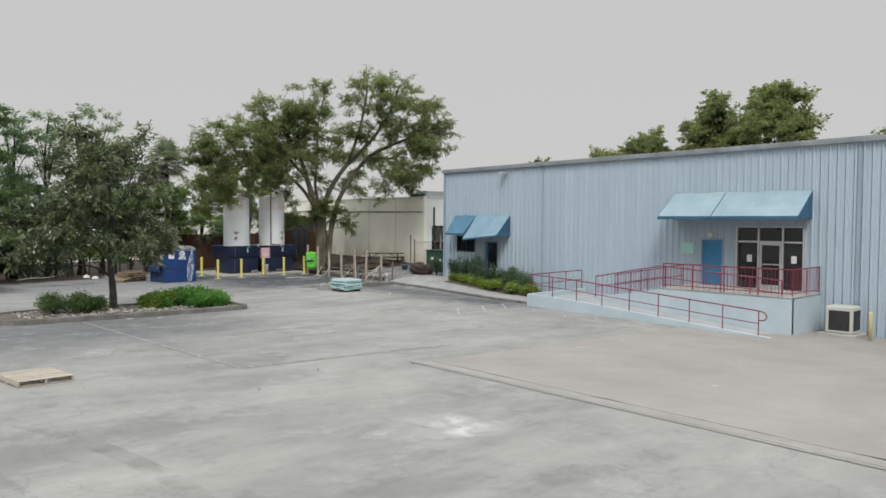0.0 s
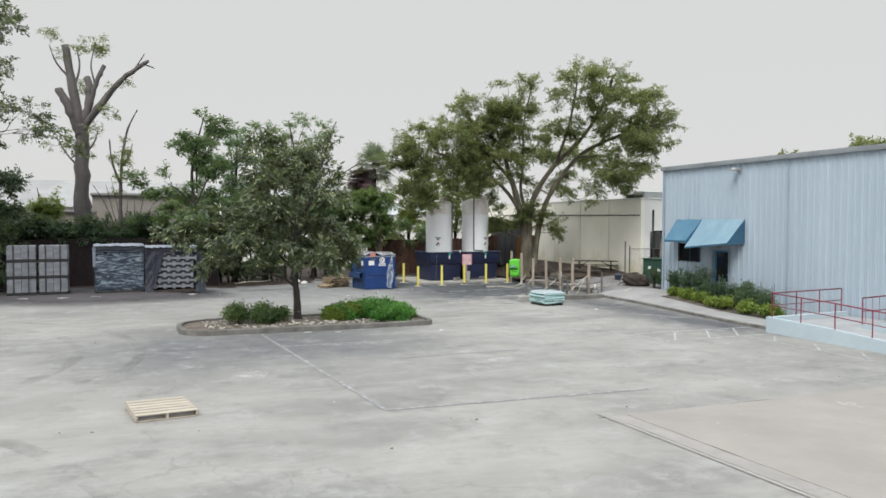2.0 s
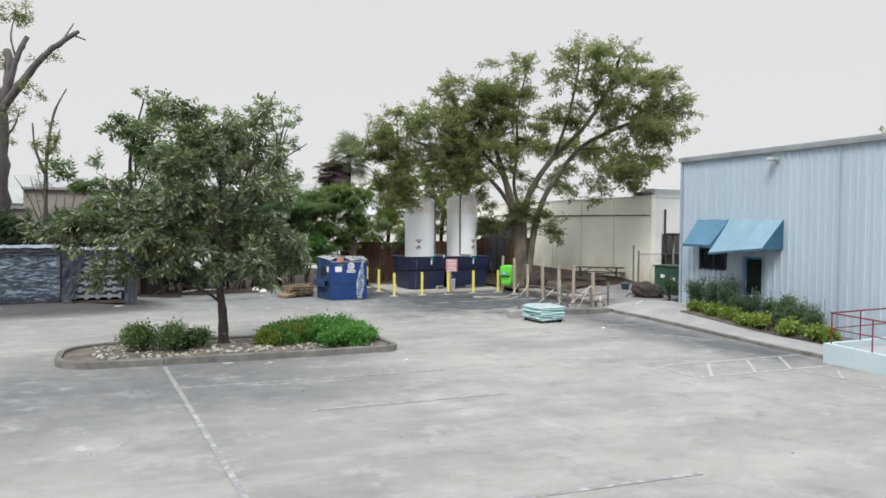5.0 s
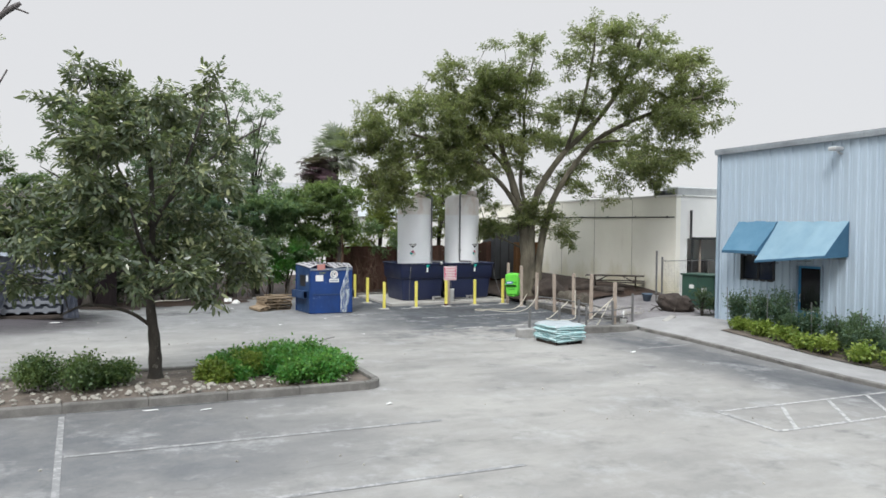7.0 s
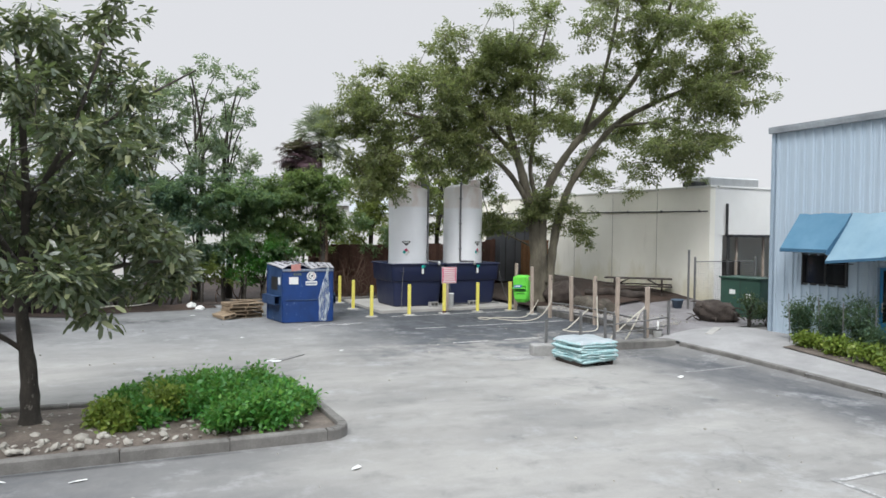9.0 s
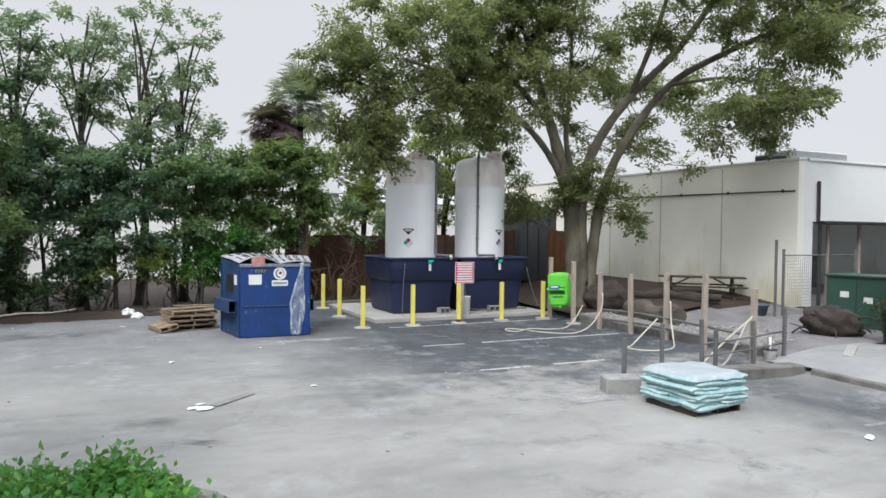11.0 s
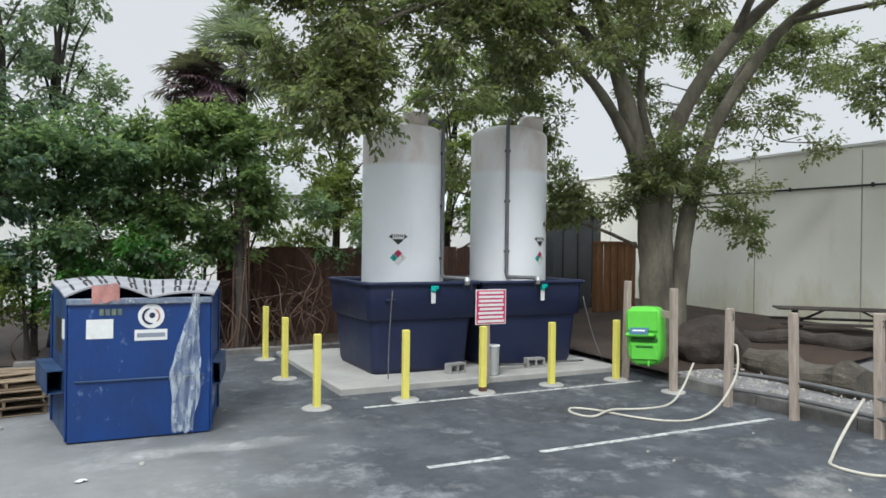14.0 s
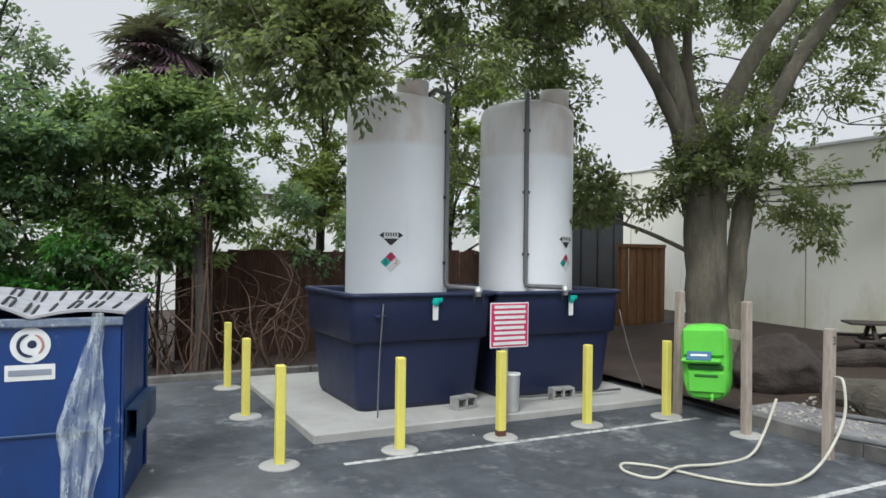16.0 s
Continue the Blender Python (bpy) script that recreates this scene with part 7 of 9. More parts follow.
def wrapped_stack(x, y, rz, w, h, label, open_face):
    """Pavers in courses on a pallet, with a stretch-film cover thrown over."""
    t = thing("wrapped_stack", label, "paver stack", pose(x, y, gz(x, y), 0, 0, rz), "wrapped paver stacks")
    rows, cols = (7, 5) if open_face else (6, 4)
    ph, cw = (h - 0.35) / rows, (w - 0.14) / cols
    if open_face:
        # waisted interlocking blocks, laid half a block over from course to course
        d, e = cw * 0.58, ph * 0.46
        bone = [(-d, -e), (-d * 0.72, -e), (-d * 0.46, -e * 0.40), (d * 0.46, -e * 0.40), (d * 0.72, -e), (d, -e), (d, e), (d * 0.72, e), (d * 0.46, e * 0.40), (-d * 0.46, e * 0.40), (-d * 0.72, e), (-d, e)]
        whole = Shell().prism(bone, -0.6, 0.6, "y").mesh("paver", PAVER)
    else:
        whole = Shell().box((0, 0, 0), (cw * 0.975, 1.2, ph * 0.92), 0, 0.02).mesh("paver", PAVER_SHADED)
    for r in range(rows):
        for c in range(cols):
            if open_face and (c < 0.26 * r - 0.6 or (r == rows - 1 and c > 2)):
                continue
            xx = -w / 2 + 0.07 + cw * (c + 0.5) + (cw * 0.22 * (1 if r % 2 else -1) if open_face else 0)
            part("paver", whole, PAVER, t, at=pose(xx, random.uniform(-0.015, 0.015), 0.18 + ph * (r + 0.5)))
    part("pallet_base", Shell().box((0, 0, 0.075), (w + 0.04, 1.3, 0.13), 0, 0.01), LOG, t)
    if open_face:
        # added filler, painted shade-dark, behind the gaps between block ends
        part("inner_block", Shell().box((0, 0.02, h / 2), (w - 0.16, 1.12, h - 0.45)), PAVER_SHADED, t, "shade-dark filler block behind the block ends")

    def skin(x0, x1, z0, z1, dark, seed, lean=0.0, y0=-0.66, flare=0.0):
        s, k, m = Shell(), 30, 26
        vs = []
        for i in range(k + 1):
            for j in range(m + 1):
                u, v = i / k, j / m
                f = noise.noise(Vector((u * 3.2 + v * 1.6, v * 5 - u * 2.4, seed))) + 0.5 * noise.noise(Vector((u * 9 + v * 5, v * 13 - u * 6, seed)))
                vs.append((x0 + (x1 - x0) * u - lean * (1 - v) * u, y0 - flare * (1 - v) ** 3 - 0.05 * f, z0 + v * z1))
        s.add(vs, [(i * (m + 1) + j, i * (m + 1) + j + 1, (i + 1) * (m + 1) + j + 1, (i + 1) * (m + 1) + j) for i in range(k) for j in range(m)])
        part("film", s, dark, t, "crumpled stretch film", True)

    if open_face:
        skin(-w / 2 - 0.05, -w / 2 + 0.92, 0.02, h - 0.02, BLACK_FILM, 7.0, 0.62, -0.66, 0.22)
        skin(w / 2 - 0.02, w / 2 + 0.26, 0.02, h - 0.25, BLACK_FILM, 5.0, -0.25, -0.60, 0.15)
        skin(-w / 2 + 0.8, w / 2 + 0.05, h - 0.30, 0.27, BLACK_FILM, 4.0)
    else:
        skin(-w / 2 - 0.05, w / 2 + 0.05, 0.08, h - 0.10, FILM_WRAP, 3.0)
        skin(-w / 2 - 0.04, w / 2 + 0.06, h - 0.34, 0.30, BLACK_FILM, 6.0, 0.0, -0.70)
        skin(-w / 2 - 0.12, -w / 2 + 0.02, h - 1.05, 0.95, CAP_FILM, 8.0, 0.0, -0.72)
    cap, k = Shell(), 34
    vs = []
    for i in range(k + 1):
        u = i / k - 0.5
        for j, (yy, zz) in enumerate(((-0.75, h - 0.05), (-0.73, h + 0.01), (-0.55, h + 0.04), (0.0, h + 0.06), (0.66, h + 0.03), (0.7, h - 0.5))):
            vs.append((u * (w + 0.14), yy + 0.03 * noise.noise(Vector((i * 0.9, j, x))), zz + 0.05 * noise.noise(Vector((i * 0.55, j * 0.7, x)))))
    cap.add(vs, [(i * 6 + j, i * 6 + j + 1, (i + 1) * 6 + j + 1, (i + 1) * 6 + j) for i in range(k) for j in range(5)])
    part("cap_sheet", cap, CAP_FILM, t, "pale crumpled plastic cap sheet", True)
    for s in (-1, 1):
        part("side_film", Shell().prism([(-0.7, 0.12), (0.7, 0.12), (0.68, h), (-0.68, h)], s * (w / 2 + 0.05) - 0.008, s * (w / 2 + 0.05) + 0.008, "x"), BLACK_FILM, t, "dark side film")
    part("back_film", Shell().box((0, 0.66, h / 2 + 0.06), (w + 0.08, 0.012, h - 0.1)), BLACK_FILM, t, "dark film at the back")
    return t


wrapped_stack(-19.58, 0.1, 2, 2.15, 2.38, "paver stack wrapped in crumpled clear film", False)
wrapped_stack(-17.08, -0.1, -5, 2.36, 2.36, "paver stack with torn dark film showing block ends", True)

# ---- kit by the ramp ----
ac = thing("air_conditioner", "beige outdoor air conditioner with a dark grille", "air conditioner", pose(6.35, -32.75, gz(6.35, -32.8), 0, 0, 0))
part("case", Shell().box((0, 0, 0.62), (0.95, 0.95, 1.0), 0, 0.03), surf("beige_case", (0.52, 0.52, 0.48), (0.44, 0.44, 0.40), 0.5), ac)
part("grille", Shell().box((-0.48, -0.02, 0.60), (0.02, 0.72, 0.74), 0, 0.005), DARK_METAL, ac, "dark coil grille")
part("grille", Shell().box((0.0, -0.48, 0.60), (0.72, 0.02, 0.74), 0, 0.005), DARK_METAL, ac, "dark coil grille")
part("stand", Shell().box((0, 0, 0.05), (1.3, 1.3, 0.12), 0, 0.02), CONCRETE, ac)
yb = thing("bollard", "faded cream-yellow round bollard by the air conditioner", "bollard", pose(5.6, -33.9, gz(5.6, -33.9)))
part("post", Shell().lathe([(0.075, -0.1), (0.075, 1.0), (0.06, 1.04), (0.0, 1.06)], n=16), surf("faded_yellow", (0.55, 0.50, 0.26), (0.46, 0.42, 0.22), 0.6), yb, "", True)

# planting bed along the warehouse
rb = random.Random(31)
for i, (x, y, r, h) in enumerate(((5.60, -12.4, 0.34, 0.48), (5.65, -13.2, 0.32, 0.45), (5.50, -14.1, 0.40, 0.5), (5.35, -15.1, 0.42, 0.55), (5.30, -15.7, 0.38, 0.55), (5.25, -16.9, 0.36, 0.6), (5.20, -18.0, 0.48, 0.62), (5.30, -18.6, 0.42, 0.55))):
    shrub("yellow_shrub", "yellow-green low shrub at the bed edge", x, y, gz(x, y) + 0.12, r, h, L_YELLOW, 40 + i, 0.10, 24, 44, "bed edge shrubs")


def feathery(x, y, h, seed):
    """An upright bush of thin stems with small leaves all the way up."""
    rng = np.random.default_rng(seed)
    t = thing("feathery_shrub", "tall dark feathery shrub against the warehouse", "shrub", pose(x, y, gz(x, y) + 0.12), "bed back shrubs")
    stems, cl = Shell(), []
    for q in range(9):
        a, w, hh = q * 0.7 + rng.uniform(0, 0.5), rng.uniform(0.12, 0.36), h * rng.uniform(0.62, 1.0)
        tip = (w * math.cos(a), w * math.sin(a), hh)
        stems.tube([(0.05 * math.cos(a), 0.05 * math.sin(a), -0.03), (tip[0] * 0.5, tip[1] * 0.5, hh * 0.5), tip], [0.012, 0.009, 0.004], 4)
        cl += [(tip[0] * f, tip[1] * f, hh * f) for f in (0.25, 0.4, 0.52, 0.64, 0.75, 0.85, 0.93, 1.0)]
    tagged(part("stem", stems, BARK_MAG, t), kind="stuff")
    tagged(part("foliage", leaf_mesh("foliage", L_FEATHER, np.array(cl), rng, 0.10, 0.4, -0.2, 30, 0.15, 1.0), L_FEATHER, t), kind="stuff")


for i, (x, y, h) in enumerate(((6.3, -11.6, 1.25), (6.2, -12.6, 1.2), (6.3, -13.4, 1.5), (6.2, -14.6, 1.15), (6.3, -15.4, 1.0), (6.2, -16.1, 1.35), (6.3, -16.9, 1.1), (6.0, -17.4, 0.8), (5.9, -14.2, 0.9), (5.9, -16.4, 0.95))):
    feathery(x, y, h, 60 + i)
for i in range(3):
    shrub("dark_shrub", "dark green shrub by the transformer", 7.7 + 0.7 * i, -8.4 - 0.2 * i, gz(7.7 + 0.7 * i, -8.4) + 0.05, 0.4, 0.95, L_DARK, 80 + i, 0.08, 18, 45, "corner shrubs")
hr = thing("stair_handrail", "white pipe handrail at the side door", "handrail", pose(6.2, -14.3, gz(6.2, -14.3) + 0.12))
part("pipe", Shell().tube([(0, 0, 0), (0, 0, 0.75), (0.3, 0, 1.0), (0.75, 0, 1.0), (0.75, 0, 0.0)], 0.022, 8), WHITE, hr, "", True)
for i in range(9):
    y = -11.6 - i * 0.8
    solo("plant_stake", Shell().tube([(0, 0, 0), (0, 0, 1.45)], 0.014, 5), GREY_STEEL, "thin grey stake in the planting bed", "stake", group="plant stakes", at=pose(5.95 + rb.uniform(-0.2, 0.2), y, gz(6, y) + 0.1, rb.uniform(-3, 3), rb.uniform(-3, 3), 0))

# dark sheet paints the shadowed ground before the stacks
solo("shade_stacks", sheet(-27.5, -13.2, -5.6, 4.4, 0.006, 0.5), STACK_SHADE, "painted shade on the ground in front of the paver stacks", "stain", "structure")
# litter on the lot
for x, y, w, d, rz in ((-8.50, -7.80, 0.36, 0.34, 20), (-8.66, -7.72, 0.30, 0.14, 40), (-8.52, -7.50, 0.22, 0.10, 10), (-8.62, -3.52, 0.16, 0.14, 10), (-6.54, -2.39, 0.18, 0.12, 30), (-6.45, -6.81, 0.14, 0.12, 0), (-9.2, -16.4, 0.24, 0.13, 40), (-16.2, -1.6, 0.6, 0.2, 5), (-20.6, -2.2, 0.5, 0.2, 0), (-22.0, -2.4, 0.6, 0.16, 8), (-23.6, -2.1, 0.5, 0.2, -12), (0.3, -12.9, 0.4, 0.15, 30), (-9.4, 2.6, 0.25, 0.2, 0), (-12.8, -15.6, 0.3, 0.06, 12), (-13.8, -15.3, 0.4, 0.05, -8)):
    k = 12
    rim = [(0.5 * w * math.cos(6.283 * i / k) * (0.75 + 0.4 * abs(noise.noise(Vector((x + i, y, 0))))), 0.5 * d * math.sin(6.283 * i / k) * (0.75 + 0.4 * abs(noise.noise(Vector((x, y + i, 3))))), 0.012 + 0.03 * abs(noise.noise(Vector((i * 1.7, x, y))))) for i in range(k)]
    solo("paper_litter", Shell().add([(0, 0, 0.03)] + rim, [(0, i + 1, (i + 1) % k + 1) for i in range(k)]), WHITE, "crumpled pale paper scrap on the asphalt", "litter", group="litter", at=pose(x, y, gz(x, y), 0, 0, rz))
solo("loose_board", Shell().box((0, 0, 0.015), (0.98, 0.16, 0.02), 0, 0.004), FLAT_BOARD, "flat grey board lying on the asphalt by paper scraps", "board", at=pose(-7.98, -7.36, gz(-7.98, -7.36), 0, 0.3, 43))
solo("fallen_branch", Shell().tube(curve_pts([(0, 0, 0.03), (0.8, 0.05, 0.12), (1.6, 0.2, 0.1), (2.3, 0.55, 0.16)], 4), [0.04 - 0.002 * q for q in range(13)], 6), HOSE, "pale bare branch lying on the leaf litter", "branch", smooth=True, at=pose(-13.0, 5.6, gz(-13, 5.6) + 0.06))


def arc_mark(cx, cy, r, a0, a1, w):
    """A curved dark tyre mark lying on the asphalt."""
    k = 24
    vs = []
    for i in range(k + 1):
        a = radians(a0 + (a1 - a0) * i / k)
        for q in (r - w / 2, r + w / 2):
            x, y = cx + q * math.cos(a), cy + q * math.sin(a)
            vs.append((x, y, gz(x, y) + 0.006))
    return Shell().add(vs, [(2 * i, 2 * i + 1, 2 * i + 3, 2 * i + 2) for i in range(k)])


for cx, cy, r, a0, a1, w in ((-33.0, -33.5, 13.6, -20, 38, 0.34), (-33.0, -33.5, 12.0, -15, 45, 0.30), (-30, -17, 9.2, -30, 62, 0.35), (-30, -17, 10.8, -25, 60, 0.3)):
    solo("tyre_mark", arc_mark(cx, cy, r, a0, a1, w), TYRE, "faint dark curved tyre mark on the asphalt", "tyre mark", "structure")
for bx, by, br, bs in ((-9.20, 5.45, 0.19, 1.0), (-8.95, 4.55, 0.17, 2.0)):
    bm = bmesh.new()
    bmesh.ops.create_icosphere(bm, subdivisions=3, radius=br)
    for v in bm.verts:
        v.co *= 1 + 0.45 * noise.noise(v.co * 7 + Vector((bs, 0, 0))) + 0.2 * noise.noise(v.co * 18)
        v.co.z = max(v.co.z * 0.75, -br * 0.45)
    bm.verts.index_update()
    lump = Shell().add([v.co[:] for v in bm.verts], [[v.index for v in f.verts] for f in bm.faces])
    bm.free()
    solo("rubbish_bag", lump, WHITE, "crumpled white rubbish bag by the pallets", "bag", group="rubbish bags", at=pose(bx, by, gz(bx, by) + br * 0.45))


def blotch(x, y, rx, ry, rz, mat, label, seed, lift=0.006):
    """An irregular flat stain lying on the lot."""
    rng = random.Random(seed)
    k = 26
    m = pose(x, y, 0, 0, 0, rz)
    pts = [m @ Vector((rx * math.cos(6.2832 * i / k) * rng.uniform(0.65, 1.1), ry * math.sin(6.2832 * i / k) * rng.uniform(0.65, 1.1), 0)) for i in range(k)]
    mid = [m.translation.lerp(p, 0.5) for p in pts]
    vs = [(x, y, gz(x, y) + lift)] + [(p.x, p.y, gz(p.x, p.y) + lift) for p in mid + pts]
    solo("ground_stain", Shell().add(vs, [(0, i + 1, (i + 1) % k + 1) for i in range(k)] + [(i + 1, k + i + 1, k + (i + 1) % k + 1, (i + 1) % k + 1) for i in range(k)]), mat, label, "stain", "structure")


for i, (x, y, rx, ry, rz) in enumerate(((-14.45, -33.0, 1.0, 0.55, -38), (-14.5, -33.7, 1.3, 0.6, -20), (-13.6, -31.4, 0.9, 0.4, 40), (-8.0, -31.5, 1.0, 0.5, 10), (-2.6, -29.8, 1.0, 0.45, 0), (-15.8, -33.0, 0.7, 0.4, 0), (-1.9, -9.2, 1.5, 0.8, 20), (-5.6, -1.6, 1.0, 0.35, 5), (-10.2, -22.2, 1.6, 0.5, 20), (-6.2, -24.0, 1.8, 0.5, 5), (-17.0, -22.0, 1.5, 0.5, 60), (-4.6, -1.6, 1.2, 0.4, -10))):
    blotch(x, y, rx, ry, rz, DUST if i > 1 else SPILL, "pale dusty spill on the asphalt", 300 + i)
for i, (x, y, rx, ry, rz) in enumerate(((-9.38, -8.35, 0.7, 0.4, 20), (-8.88, -9.58, 0.8, 0.15, -30), (-20.6, -21.4, 0.5, 0.2, 50), (1.5, -9.8, 1.6, 0.8, 0), (2.6, -8.0, 1.5, 0.7, 0), (0.8, -1.8, 1.6, 0.7, 10), (-5.2, 3.2, 1.8, 1.2, 0), (-11.5, 1.5, 3.0, 1.0, 5), (5.0, -33.8, 1.6, 0.5, -60))):
    blotch(x, y, rx, ry, rz, OIL, "dark oil stain on the asphalt", 400 + i, 0.005)

# ---- fences behind the tanks ----
fn = thing("board_fence", "dark brown wooden board fence behind the tanks", "fence", pose(-3.33, 8.5, 0), kind="structure")
boards = Shell().box((0, 0, 1.25), (0.156, 0.022, 2.75), 0, 0.004).mesh("board", FENCE)
for i in range(76):
    x = i * 0.142
    part("board", boards, FENCE, fn, at=pose(x, 0.013 * (-1) ** i, gz(x - 3.33, 8.5) - 0.12 + random.uniform(-0.03, 0.03), 0, random.uniform(-0.15, 0.15), 0))
for z in (0.6, 1.4, 2.2):
    part("fence_rail", Shell().box((5.35, 0.05, z), (10.75, 0.04, 0.09), 0, 0.004), FENCE, fn)
gt = thing("cedar_gate", "orange-brown cedar board gate by the oak", "gate", pose(7.75, 6.6, gz(8.5, 6.6)))
gb = Shell().box((0, 0, 1.15), (0.15, 0.022, 2.2), 0, 0.004).mesh("board", GATE)
for i in range(12):
    part("board", gb, GATE, gt, at=pose(i * 0.142, 0.012 * (-1) ** i, 0, 0, random.uniform(-0.5, 0.5), 0))
part("top_rail", Shell().box((0.78, -0.03, 2.24), (1.76, 0.05, 0.10), 0, 0.005), GATE, gt)
part("mid_rail", Shell().box((0.78, 0.04, 0.6), (1.76, 0.04, 0.10), 0, 0.005), GATE, gt)
gs = thing("grey_shed", "small dark grey metal shed behind the tanks", "shed", pose(8.15, 8.8, gz(8.15, 8.8)))
part("body", Shell().box((0, 0, 1.6), (1.95, 1.6, 3.2), 0, 0.02), surf("slate_metal", (0.085, 0.09, 0.10), (0.06, 0.063, 0.07), 0.6, 10, 1.0, 0.1), gs)
part("roof", Shell().prism([(-1.05, 3.2), (1.05, 3.2), (0, 3.42)], -0.9, 0.9, "y"), DARK_METAL, gs)
for x in (-0.6, 0.0, 0.6):
    part("rib", Shell().box((x, -0.81, 1.6), (0.04, 0.02, 3.1)), DARK_METAL, gs)

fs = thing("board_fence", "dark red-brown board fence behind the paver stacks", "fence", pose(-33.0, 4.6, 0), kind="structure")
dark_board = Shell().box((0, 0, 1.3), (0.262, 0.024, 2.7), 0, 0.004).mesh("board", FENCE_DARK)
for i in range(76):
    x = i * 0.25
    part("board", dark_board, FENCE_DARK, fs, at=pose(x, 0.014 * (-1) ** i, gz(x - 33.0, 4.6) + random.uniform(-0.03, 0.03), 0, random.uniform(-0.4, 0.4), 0))

